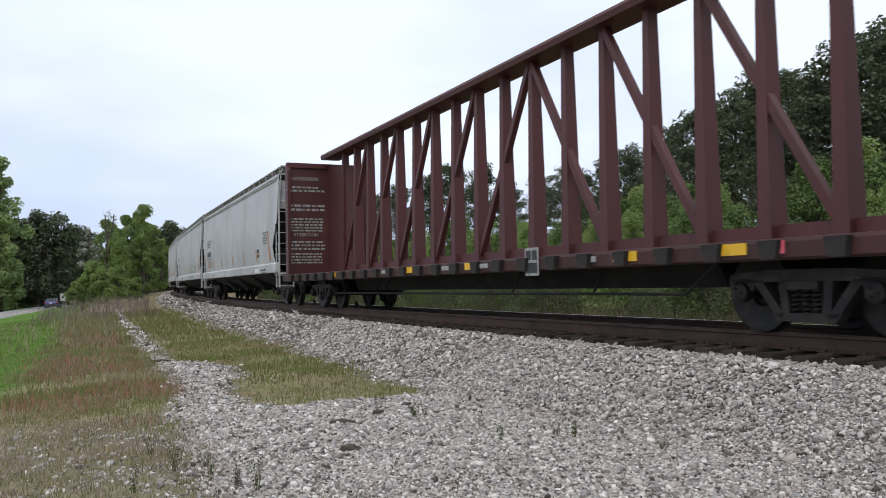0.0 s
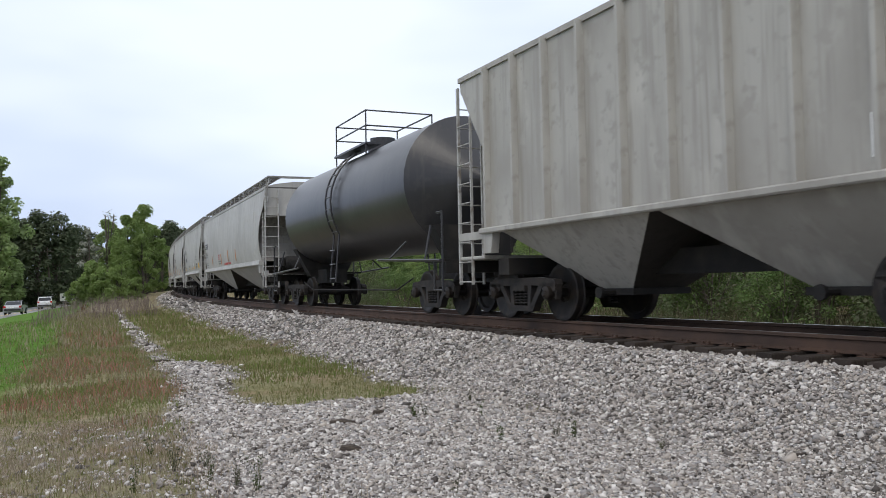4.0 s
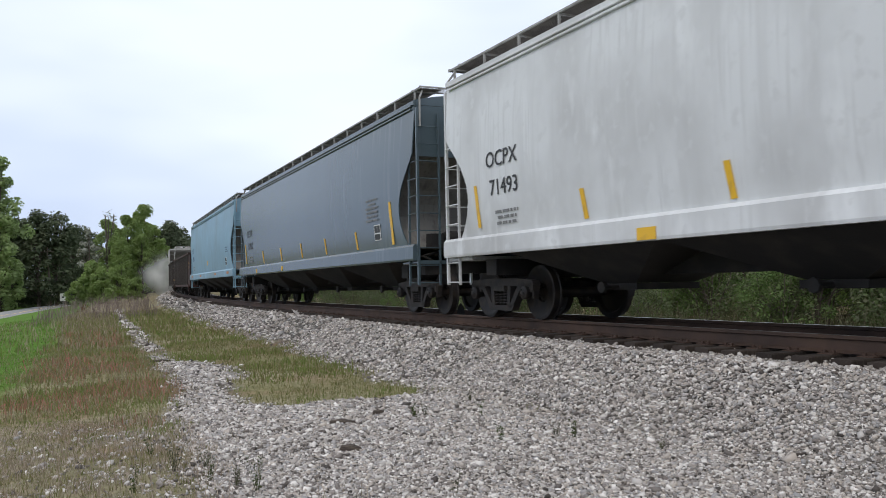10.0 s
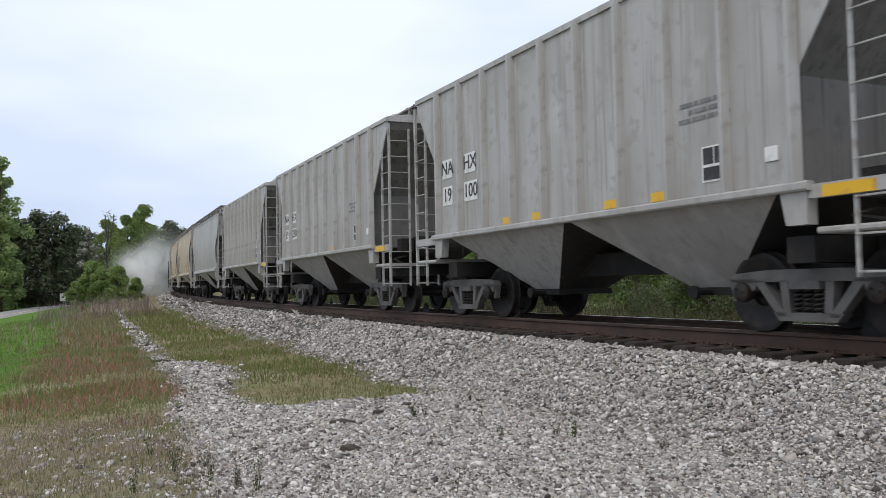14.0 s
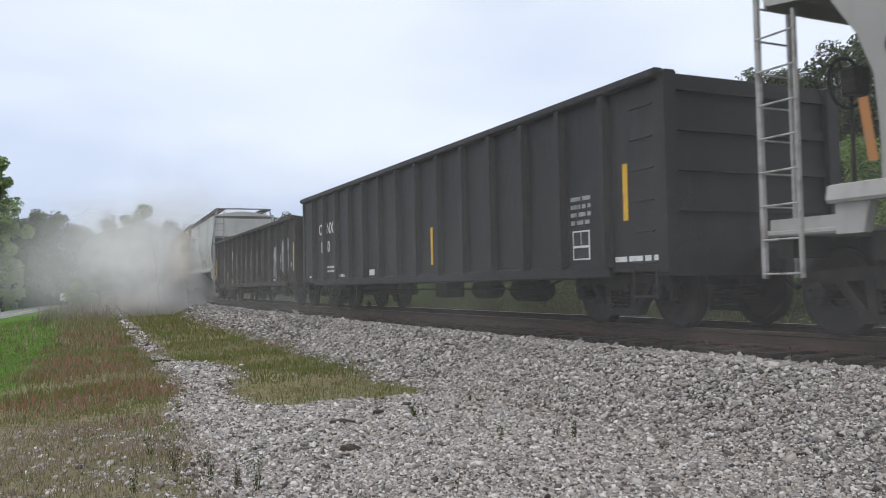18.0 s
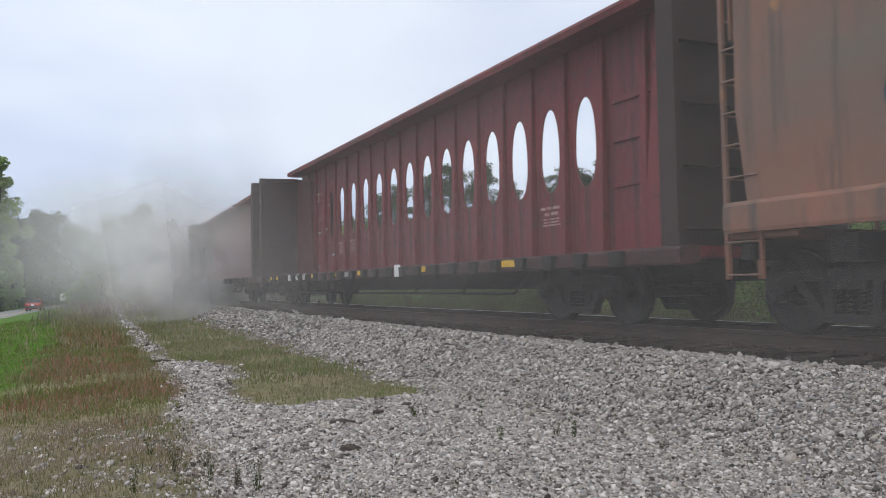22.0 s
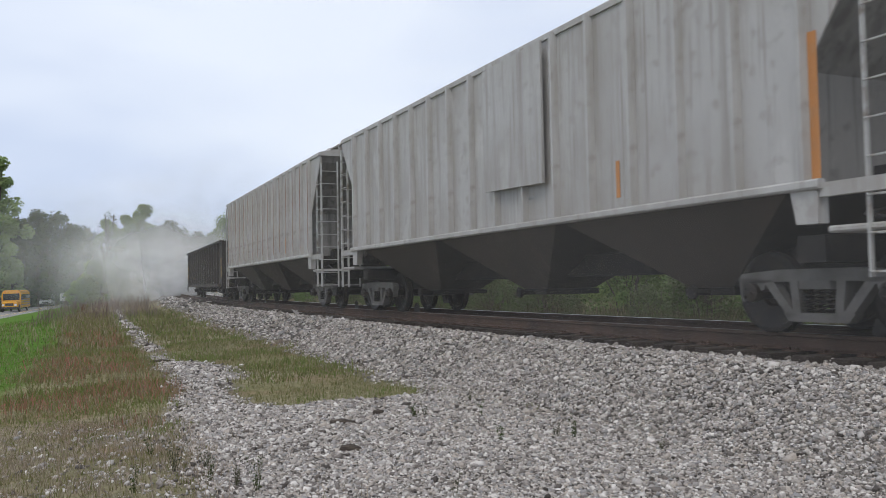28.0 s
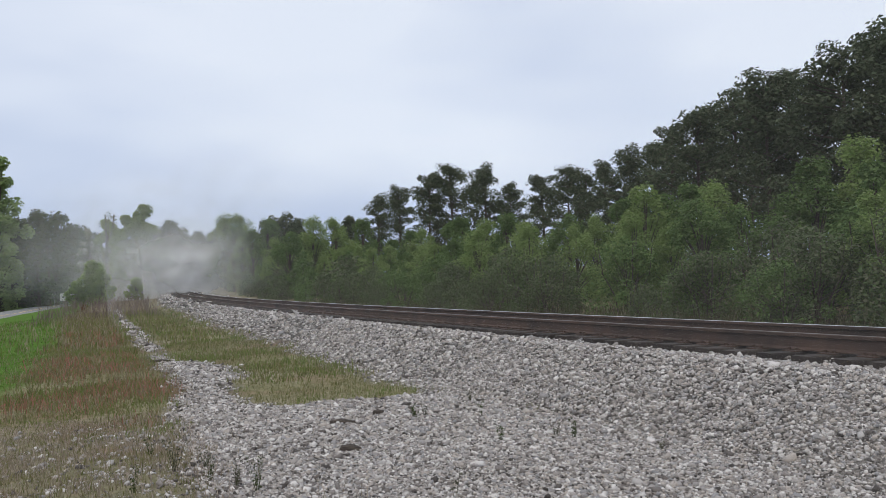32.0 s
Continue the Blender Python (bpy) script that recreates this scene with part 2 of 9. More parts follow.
def letters(text, material, parent, x, y, z, size, tilt=0.0, wide=1.0, name="lettering"):
    """Stencilled characters on the side nearer the eye (-y)."""
    ob = part(name, letter_mesh(text, material), None, parent)
    ob.matrix_basis = pose(x, y, z, 90 + tilt, 0, 0) @ Matrix.Diagonal((size * wide, size, size, 1))
    return ob


def bars(parent, material, x, y, z, rows, tilt=0.0, name="stencil_lines", seed=1):
    """Writing too small to read: rows of (length, height) as plain bars, top to bottom."""
    rnd = random.Random(seed)
    b = Build()
    top = 0.0
    for length, h in rows:
        at, end = -length / 2, length / 2
        while at < end - 0.03:
            w = min(end - at, rnd.uniform(1.2, 4.5) * h)
            b.add([(at, 0, top), (at + w, 0, top), (at + w, 0, top - h), (at, 0, top - h)], [(0, 1, 2, 3)])
            at += w + 0.7 * h
        top -= h * 1.9
    return tagged(part(name, b, material, parent, at=pose(x, y, z, tilt, 0, 0)), kind="stuff")


def panel(parent, name, material, x, y, z, w, h, t=0.012, tilt=0.0, lean=0.0, label=""):
    """A thin plate or strip stuck on the side nearer the eye; lean: how far its top is shifted along the car."""
    b = Build()
    b.add([(-w / 2, 0, -h / 2), (w / 2, 0, -h / 2), (w / 2 + lean, 0, h / 2), (-w / 2 + lean, 0, h / 2),
           (-w / 2, -t, -h / 2), (w / 2, -t, -h / 2), (w / 2 + lean, -t, h / 2), (-w / 2 + lean, -t, h / 2)],
          [(0, 1, 2, 3), (4, 7, 6, 5), (0, 4, 5, 1), (2, 6, 7, 3), (0, 3, 7, 4), (1, 5, 6, 2)])
    return part(name, b, material, parent, label, at=pose(x, y, z, tilt, 0, 0))


def stroke(b, pts, w, y=0.0):
    """A flat brush line through (x, z) points."""
    for (x0, z0), (x1, z1) in zip(pts, pts[1:]):
        d = Vector((x1 - x0, z1 - z0))
        if d.length < 1e-5:
            continue
        n = Vector((-d.y, d.x)).normalized() * w / 2
        e = d.normalized() * w * 0.3
        b.add([(x0 - e.x + n.x, y, z0 - e.y + n.y), (x0 - e.x - n.x, y, z0 - e.y - n.y), (x1 + e.x - n.x, y, z1 + e.y - n.y), (x1 + e.x + n.x, y, z1 + e.y + n.y)], [(0, 1, 2, 3)])

# ---- ground: one sheet from under the eye to the horizon ----
BASE_LAT = [-500, -90, -40, -14, -7, -3.2, 3.2, 8.5, 12, 16, 19.5, 26, 34, 60, 600]
BASE_Z = [2.0, 0.6, -0.4, -1.0, -1.15, -0.85, -0.84, -0.88, -1.05, -1.55, -2.02, -2.1, -1.5, -1.0, 4.0]


def plan_arrays(x, y):
    dx, dy = x - CX, y - CY
    a = np.arctan2(dx, -dy)
    a = np.where(a > PHI + np.pi, a - 2 * np.pi, a)
    return (a - PHI) / CURV, np.hypot(dx, dy) - 1 / CURV


def rises(s):
    low = 1.239 + 0.93 * (1 - np.exp(np.minimum(0, s + 160) / 60))
    return np.where(s >= 0, 0.0, np.where(s > -160, 4.84e-5 * s * s, low))


def wave(x, y, f, seed=0.0):
    return (np.sin(x * f + 1.3 + seed) * np.cos(y * f * 1.17 + 0.6 + seed) + 0.6 * np.sin(x * f * 2.3 - y * f * 1.9 + seed * 2) + 0.35 * np.sin(x * f * 4.7 + y * f * 5.1 + seed)) / 1.95


def ground_z(x, y):
    s, lat = plan_arrays(x, y)
    up = rises(s)
    z = np.interp(lat, BASE_LAT, BASE_Z) + up * np.exp(-np.maximum(0, lat - 3) / 14.0)
    z = z + 0.05 * wave(x, y, 0.5) * np.clip((np.abs(lat) - 3) / 3, 0, 1) + 0.015 * wave(x, y, 2.1, 3)
    bed = up - 0.225 - 0.035 * np.clip((1.36 - np.abs(lat)) / 0.1, 0, 1) - np.maximum(0, np.abs(lat) - 1.85) / 2.1 + 0.012 * wave(x, y, 5.0, 1) - np.where(lat < 0, 0.03, 0.0)
    bed = bed - 0.04 * np.clip((lat - 1.08) / 0.14, 0, 1) * np.clip(0.85 + 0.45 * wave(x, y, 2.7, 4), 0.3, 1.2) * np.clip((2.6 - lat) / 0.8, 0, 1)
    return np.maximum(z, bed)


def zones(x, y):
    """How much of the ground is stone, and how much is mown lawn."""
    s, lat = plan_arrays(x, y)
    n = 0.32 * wave(x, y, 1.4, 2) + 0.16 * wave(x, y, 4.3, 5)
    ramp = lambda v, w: np.clip(v / w + 0.5, 0, 1)
    edge = np.interp(s, [-60, -38, -12, -6, -3], [2.75, 2.8, 3.12, 3.4, 3.5])
    bed = ramp(edge + n * 0.8 - lat, 0.6) * ramp(lat + 3.6, 0.4)
    s = s + np.clip(0.2 + 0.01 * -s, 0, 0.6) * (wave(x, y, 1.9, 9) + 0.7 * wave(x, y, 5.3, 3))
    right = np.interp(s, [-60, -26, -11, -10.2, -8.5, -5.7, -4.6, -3.4, -2.7, -2.2], [5.6, 5.6, 6.0, 5.65, 5.15, 5.6, 5.95, 6.1, 5.5, 3.0])
    left = np.interp(s, [-60, -26, -9.7, -5.1, -3.6, -3.0, -1.5, 1.5, 4, 12], [6.05, 6.0, 6.35, 6.6, 6.8, 7.05, 7.1, 7.35, 7.7, 7.9])
    path = ramp(lat - right + n * 0.5, 0.55) * ramp(left - lat + n * 0.45, 0.5) * ramp(s + 62, 8.0)
    patchy = (0.45 - 0.10 * np.clip(lat - left, 0, 2)) * ramp(lat - left, 0.4) * ramp(s + 3.0 + n, 0.8) * ramp(wave(x, y, 3.7, 8) + 0.15, 1.2)
    stone = np.clip(np.maximum(np.maximum(bed, path), patchy), 0, 1)
    lawn = ramp(lat - np.interp(s, [-52, -24, -12, -7], [8.9, 8.3, 8.7, 9.1]) + n - np.clip((s + 7) * 0.5, 0, 4), 0.7) * ramp(40 - lat, 2.0)
    return stone, lawn


def ground():
    fine = np.radians(np.arange(-33, 33.01, 0.16))
    coarse = np.radians(np.arange(36, 325, 4.0))
    ang = np.concatenate([fine, coarse])
    rad = np.concatenate([[0.6, 1.5, 2.4, 3.2], 3.8 * 1.0215 ** np.arange(0, 310)])
    A, R = np.meshgrid(ang, rad)
    x, y = R * np.sin(A), R * np.cos(A)
    z = ground_z(x, y)
    far = np.clip((R - 350) / 500, 0, 1)
    z = z * (1 - far) - 1.0 * far
    na, nr = len(ang), len(rad)
    verts = np.stack([x.ravel(), y.ravel(), z.ravel()], 1)
    verts = np.vstack([verts, [[0, 0, float(ground_z(np.array(0.0), np.array(0.0)))]]])
    i, k = np.meshgrid(np.arange(na), np.arange(nr - 1))
    j = (i + 1) % na
    quads = np.stack([k * na + i, k * na + j, (k + 1) * na + j, (k + 1) * na + i], -1).reshape(-1, 4)
    me = bpy.data.meshes.new("ground")
    tris = [(len(verts) - 1, q, (q + 1) % na) for q in range(na)]
    me.from_pydata(verts.tolist(), [], [tuple(q) for q in quads[:, ::-1].tolist()] + tris)
    stone, lawn = zones(verts[:, 0], verts[:, 1])
    for name, val in (("stone", stone), ("lawn", lawn)):
        at = me.attributes.new(name, "FLOAT", "POINT")
        at.data.foreach_set("value", val.astype(np.float32))
    me.shade_smooth()
    ob = new("ground", me)
    me.materials.append(ground_material())
    return tagged(ob, "grassy ground with pale gravel bed, worn path and mown verge", "ground", kind="structure")


def ground_material():
    m = bpy.data.materials.new("ground_cover")
    m.use_nodes = True
    nt = m.node_tree
    bsdf = nt.nodes["Principled BSDF"]
    bsdf.inputs["Roughness"].default_value = 0.95
    bsdf.inputs["Specular IOR Level"].default_value = 0.1
    tc = nt.nodes.new("ShaderNodeTexCoord")

    def noise_fac(scale, lo, hi, detail=5.0):
        nz = nt.nodes.new("ShaderNodeTexNoise")
        nz.inputs["Scale"].default_value, nz.inputs["Detail"].default_value = scale, detail
        nt.links.new(tc.outputs["Object"], nz.inputs["Vector"])
        mr = nt.nodes.new("ShaderNodeMapRange")
        mr.inputs["From Min"].default_value, mr.inputs["From Max"].default_value = lo, hi
        nt.links.new(nz.outputs["Fac"], mr.inputs["Value"])
        return mr.outputs["Result"]

    def mixed(fac, a, b):
        mx = nt.nodes.new("ShaderNodeMix")
        mx.data_type = "RGBA"
        for sock, val in ((mx.inputs[0], fac), (mx.inputs[6], a), (mx.inputs[7], b)):
            if isinstance(val, tuple):
                sock.default_value = (*val, 1)
            else:
                nt.links.new(val, sock)
        return mx.outputs[2]

    grass = mixed(noise_fac(0.35, 0.35, 0.65), (0.23, 0.21, 0.105), (0.33, 0.285, 0.19))
    grass = mixed(noise_fac(0.8, 0.50, 0.70), grass, (0.27, 0.155, 0.105))
    grass = mixed(noise_fac(7.0, 0.4, 0.75), grass, (0.12, 0.12, 0.05))
    lawn = mixed(noise_fac(0.5, 0.35, 0.65), (0.085, 0.17, 0.022), (0.11, 0.19, 0.03))
    lawn = mixed(noise_fac(9.0, 0.45, 0.8), lawn, (0.06, 0.12, 0.016))
    at_l = nt.nodes.new("ShaderNodeAttribute")
    at_l.attribute_name = "lawn"
    at_s = nt.nodes.new("ShaderNodeAttribute")
    at_s.attribute_name = "stone"
    vor = nt.nodes.new("ShaderNodeTexVoronoi")
    vor.inputs["Scale"].default_value = 26.0
    nt.links.new(tc.outputs["Object"], vor.inputs["Vector"])
    sep = nt.nodes.new("ShaderNodeSeparateColor")
    nt.links.new(vor.outputs["Color"], sep.inputs[0])
    stones = mixed(sep.outputs[0], (0.09, 0.082, 0.074), (0.36, 0.335, 0.305))
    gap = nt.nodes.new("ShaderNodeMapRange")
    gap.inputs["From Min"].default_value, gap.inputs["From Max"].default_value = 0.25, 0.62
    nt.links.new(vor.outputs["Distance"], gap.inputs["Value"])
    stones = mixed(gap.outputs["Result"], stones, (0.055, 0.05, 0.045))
    stones = mixed(noise_fac(0.6, 0.45, 0.7), stones, (0.24, 0.22, 0.195))
    col = mixed(at_l.outputs["Fac"], grass, lawn)
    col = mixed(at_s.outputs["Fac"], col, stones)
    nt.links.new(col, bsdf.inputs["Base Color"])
    bp = nt.nodes.new("ShaderNodeBump")
    bp.inputs["Strength"].default_value, bp.inputs["Distance"].default_value = 0.6, 0.03
    bp.invert = True
    nt.links.new(vor.outputs["Distance"], bp.inputs["Height"])
    nt.links.new(bp.outputs[0], bsdf.inputs["Normal"])
    return m


GROUND = ground()


# ---- road beyond the verge ----
ROAD = [(-8.0, -60.0), (-18.6, 0.0), (-35.5, 52.0), (-53.8, 105.0), (-73.9, 165.0), (-104.0, 250.0), (-150.0, 360.0)]


def road_at(d):
    """A place d metres along the road's middle from its nearer end, and the way it runs."""
    left = d
    for (x0, y0), (x1, y1) in zip(ROAD, ROAD[1:]):
        seg = math.hypot(x1 - x0, y1 - y0)
        if left <= seg or (x1, y1) == ROAD[-1]:
            ux, uy = (x1 - x0) / seg, (y1 - y0) / seg
            return x0 + ux * left, y0 + uy * left, ux, uy
        left -= seg


def road_z(x, y):
    return float(ground_z(np.array(x), np.array(y)))


def road():
    b = Build()
    rings = []
    for k in range(0, 86):
        x, y, ux, uy = road_at(k * 5.0)
        z = road_z(x, y) + 0.16
        ring = [(x + uy * w, y - ux * w, z + dz) for w, dz in ((-4.3, -0.5), (-4.1, 0.0), (-2.0, 0.035), (0, 0.06), (2.0, 0.035), (4.1, 0.0), (4.3, -0.5))]
        rings.append(ring)
    b.loft(rings, caps=False, closed=False)
    asphalt = mat("pale_asphalt", (0.26, 0.26, 0.255), rough=0.9, noise_cols=[((0.19, 0.19, 0.185), 0.4, 0.7, 0.4, (1, 1, 1)), ((0.32, 0.31, 0.30), 0.5, 0.75, 6.0, (1, 1, 1))], bump=0.2, bump_scale=30)
    ob = part("road", b, asphalt, None)
    tagged(ob, "pale two-lane asphalt road beyond the mown verge", "road", kind="structure")
    lb = Build()
    for k in range(0, 425, 6):
        for w in ((-0.12, -0.02), (0.02, 0.12)):
            q = []
            for d in (k, k + 6):
                x, y, ux, uy = road_at(d)
                z = road_z(x, y) + 0.235
                q += [(x + uy * w[0], y - ux * w[0], z), (x + uy * w[1], y - ux * w[1], z)]
            lb.add(q, [(0, 1, 3, 2)])
    part("centre_line", lb, M_YELLOW, ob)


road()


# ---- track ----
def rail_sweep(lat, prof, s0, s1, step, zoff):
    b = Build()
    rings = []
    s = s0
    while s <= s1 + 1e-6:
        a = heading(s)
        p = on_track(s, lat, zoff)
        rings.append([(p.x + math.sin(a) * u, p.y - math.cos(a) * u, p.z + w) for u, w in prof])
        s += step
    return b.loft(rings)


def railway():
    tr = new("railway_track")
    tagged(tr, "single curved railway track of rusty rails on dark timber ties", "railway track", kind="structure")
    prof = [(-0.075, -0.186), (0.075, -0.186), (0.075, -0.176), (0.012, -0.155), (0.009, -0.05), (0.030, -0.043), (0.0365, -0.036), (0.0365, -0.008), (0.030, 0.0), (-0.030, 0.0), (-0.0365, -0.008), (-0.0365, -0.036), (-0.030, -0.043), (-0.009, -0.05), (-0.012, -0.155), (-0.075, -0.176)]
    for lat, z in ((0.7525, 0.0), (-0.7525, -0.031)):
        r = part("rail", rail_sweep(lat, prof, -440, 160, 2.0, z), M_RAIL, tr, "rust-brown steel rail with a bright running face")
        # near face dim, far face bright: the difference in sky reflection is painted in
        part("running_face", rail_sweep(lat, [(-0.022, -0.001), (0.027, -0.001), (0.025, 0.002), (-0.020, 0.002)], -440, 160, 2.0, z + 0.001), M_RAILDULL if lat > 0 else M_RAILTOP, r)
    tie = Build()
    tie.slab(-1.3, 1.3, -0.115, 0.115, -0.178, 0.0, 0.012)
    tie.box(-1.3, -1.298, -0.02, 0.02, -0.12, -0.05)
    plate = Build()
    for u in (-0.7525, 0.7525):
        plate.box(u - 0.18, u + 0.18, -0.095, 0.095, 0.0, 0.012)
        for du in (-0.1, 0.1):
            for dv in (-0.06, 0.05):
                plate.box(u + du - 0.014, u + du + 0.014, dv - 0.014, dv + 0.014, 0.012, 0.04)
    tie_me, plate_me = tie.mesh("tie", M_TIE), plate.mesh("tie_plate", M_RAIL)
    rnd = random.Random(4)
    far = Build()
    s, k = 8.0, 0
    while s > -260:
        a = heading(s)
        p = on_track(s + rnd.uniform(-0.04, 0.04), rnd.uniform(-0.05, 0.05), -0.200 - 0.0155)
        m = Matrix.Translation(p) @ Euler((0, CANT * 0.99, a + math.pi / 2 + rnd.uniform(-0.03, 0.03))).to_matrix().to_4x4() @ pose(0, 0, 0, 0, 0, 180)
        if k < 170:
            t = part("tie", tie_me, None, tr, at=m)
            if k < 60:
                part("tie_plate", plate_me, None, t)
        else:
            far.add([m @ Vector(v) for v in tie.v[:16]], tie.f[:10])
        s -= 0.46
        k += 1
    tagged(part("far_ties", far, M_TIE, tr), kind="stuff")


railway()


# ---- loose stone ----
def stones():
    rng = np.random.default_rng(7)
    octa = np.array([(1, 0, 0), (-1, 0, 0), (0, 1, 0), (0, -1, 0), (0, 0, 1), (0, 0, -1)]) * 1.1
    octa_f = np.array([(0, 2, 4), (2, 1, 4), (1, 3, 4), (3, 0, 4), (2, 0, 5), (1, 2, 5), (3, 1, 5), (0, 3, 5)])
    cub = np.array([(x, y, z) for z in (-1, 1) for y in (-1, 1) for x in (-1, 1)]) * 0.62
    cub_f = np.array([(0, 2, 3), (0, 3, 1), (4, 5, 7), (4, 7, 6), (0, 1, 5), (0, 5, 4), (2, 6, 7), (2, 7, 3), (0, 4, 6), (0, 6, 2), (1, 3, 7), (1, 7, 5)])
    made = []
    for r0, r1, dens, size, base, faces in ((4.8, 8.5, 3000, 0.0132, cub, cub_f), (8.5, 13.0, 1900, 0.0158, cub, cub_f), (13.0, 22.0, 640, 0.021, cub, cub_f), (22.0, 45.0, 120, 0.034, octa, octa_f), (45.0, 120.0, 6, 0.065, octa, octa_f), (0.7, 18.0, 95, 0.03, octa, octa_f)):
        n = int(dens * 0.5 * 1.12 * (r1 * r1 - r0 * r0))
        r = np.sqrt(rng.uniform(r0 * r0, r1 * r1, n))
        a = rng.uniform(-0.56, 0.56, n)
        if r0 < 1:
            # all round behind and beside the eye
            n = int(dens * 0.5 * 5.16 * (r1 * r1 - r0 * r0))
            r = np.sqrt(rng.uniform(r0 * r0, r1 * r1, n))
            a = rng.uniform(0.56, 2 * np.pi - 0.56, n)
        x, y = r * np.sin(a), r * np.cos(a)
        st, _ = zones(x, y)
        s, lat = plan_arrays(x, y)
        keep = (rng.uniform(0, 1, n) < st ** 1.9) & (np.abs(np.abs(lat) - 0.7525) > 0.12) & (lat > -2.6)
        keep &= ~((np.abs(lat) < 1.32) & (rng.uniform(0, 1, n) < 0.75))
        x, y = x[keep], y[keep]
        n = len(x)
        z = ground_z(x, y)
        sz = size * rng.lognormal(0, 0.33, n)
        ax = np.stack([rng.uniform(1.0, 1.9, n), rng.uniform(0.75, 1.2, n), rng.uniform(0.5, 0.95, n)], -1)[:, None, :]
        jit = 1 + rng.uniform(-0.45, 0.32, (n, len(base), 3))
        v = base[None] * jit * ax * sz[:, None, None]
        yaw = rng.uniform(0, 2 * np.pi, n)
        q = np.stack([np.cos(yaw / 2), rng.normal(0, 0.22, n), rng.normal(0, 0.22, n), np.sin(yaw / 2)], -1)
        q /= np.linalg.norm(q, axis=1, keepdims=True)
        w, i, j, k = q.T
        rot = np.stack([np.stack([1 - 2 * (j * j + k * k), 2 * (i * j - k * w), 2 * (i * k + j * w)], -1), np.stack([2 * (i * j + k * w), 1 - 2 * (i * i + k * k), 2 * (j * k - i * w)], -1), np.stack([2 * (i * k - j * w), 2 * (j * k + i * w), 1 - 2 * (i * i + j * j)], -1)], 1)
        v = np.einsum("nab,nvb->nva", rot, v)
        v += np.stack([x, y, z + sz * rng.uniform(0.0, 0.55, n)], -1)[:, None, :]
        f = faces[None] + (np.arange(n) * len(base))[:, None, None]
        made.append((v.reshape(-1, 3), f.reshape(-1, 3)))
    off, vs, fs = 0, [], []
    for v, f in made:
        vs.append(v)
        fs.append(f + off)
        off += len(v)
    v, f = np.vstack(vs), np.vstack(fs)
    me = bpy.data.meshes.new("ballast_stones")
    me.vertices.add(len(v))
    me.vertices.foreach_set("co", v.astype(np.float32).ravel())
    me.loops.add(f.size)
    me.loops.foreach_set("vertex_index", f.astype(np.int32).ravel())
    me.polygons.add(len(f))
    me.polygons.foreach_set("loop_start", np.arange(0, f.size, 3, dtype=np.int32))
    me.update(calc_edges=True)
    me.validate()
    me.materials.append(ramp_mat("ballast_stone", [(0.062, 0.053, 0.047), (0.215, 0.19, 0.172), (0.37, 0.335, 0.305), (0.47, 0.415, 0.36), (0.28, 0.272, 0.27), (0.51, 0.472, 0.435), (0.74, 0.70, 0.66), (0.14, 0.117, 0.102)], rough=0.85, spec=0.25, bump=0.3, bump_scale=60))
    tagged(new("ballast_stones", me), "loose pale grey and buff crushed stone", "gravel", kind="stuff")


stones()

# ---- rolling stock: x forward, y to the far side, z up from the rail head ----
R_WHEEL, AXLE = 0.465, 0.889


def curve_at(table, z):
    for (z0, a), (z1, b) in zip(table, table[1:]):
        if z <= z1:
            return a + (b - a) * max(0.0, (z - z0)) / (z1 - z0)
    return table[-1][1]


def wheel_mesh():
    b = Build()
    for sg in (-1, 1):
        prof = [(0.09, 0.0), (0.15, 0.02), (0.17, -0.02), (0.36, -0.05), (0.40, -0.07), (0.425, -0.075), (R_WHEEL, -0.07), (R_WHEEL + 0.004, 0.03), (R_WHEEL + 0.028, 0.045), (R_WHEEL + 0.02, 0.07), (0.40, 0.065), (0.36, 0.02), (0.17, 0.05), (0.09, 0.06)]
        b.lathe([(r, sg * (0.735 - q)) for r, q in prof], n=32)
    b.tube((0, -1.12, 0), (0, 1.12, 0), 0.082, 10)
    for sg in (-1, 1):
        b.lathe([(0.0, sg * 1.16), (0.07, sg * 1.16), (0.115, sg * 1.13), (0.115, sg * 1.04), (0.0, sg * 1.04)], n=12)
        for k in range(3):
            a = k * 2.094
            b.tube((0.055 * math.cos(a), sg * 1.15, 0.055 * math.sin(a)), (0.055 * math.cos(a), sg * 1.18, 0.055 * math.sin(a)), 0.016, 6)
    return b.mesh("wheelset", M_WHEEL, smooth=True)


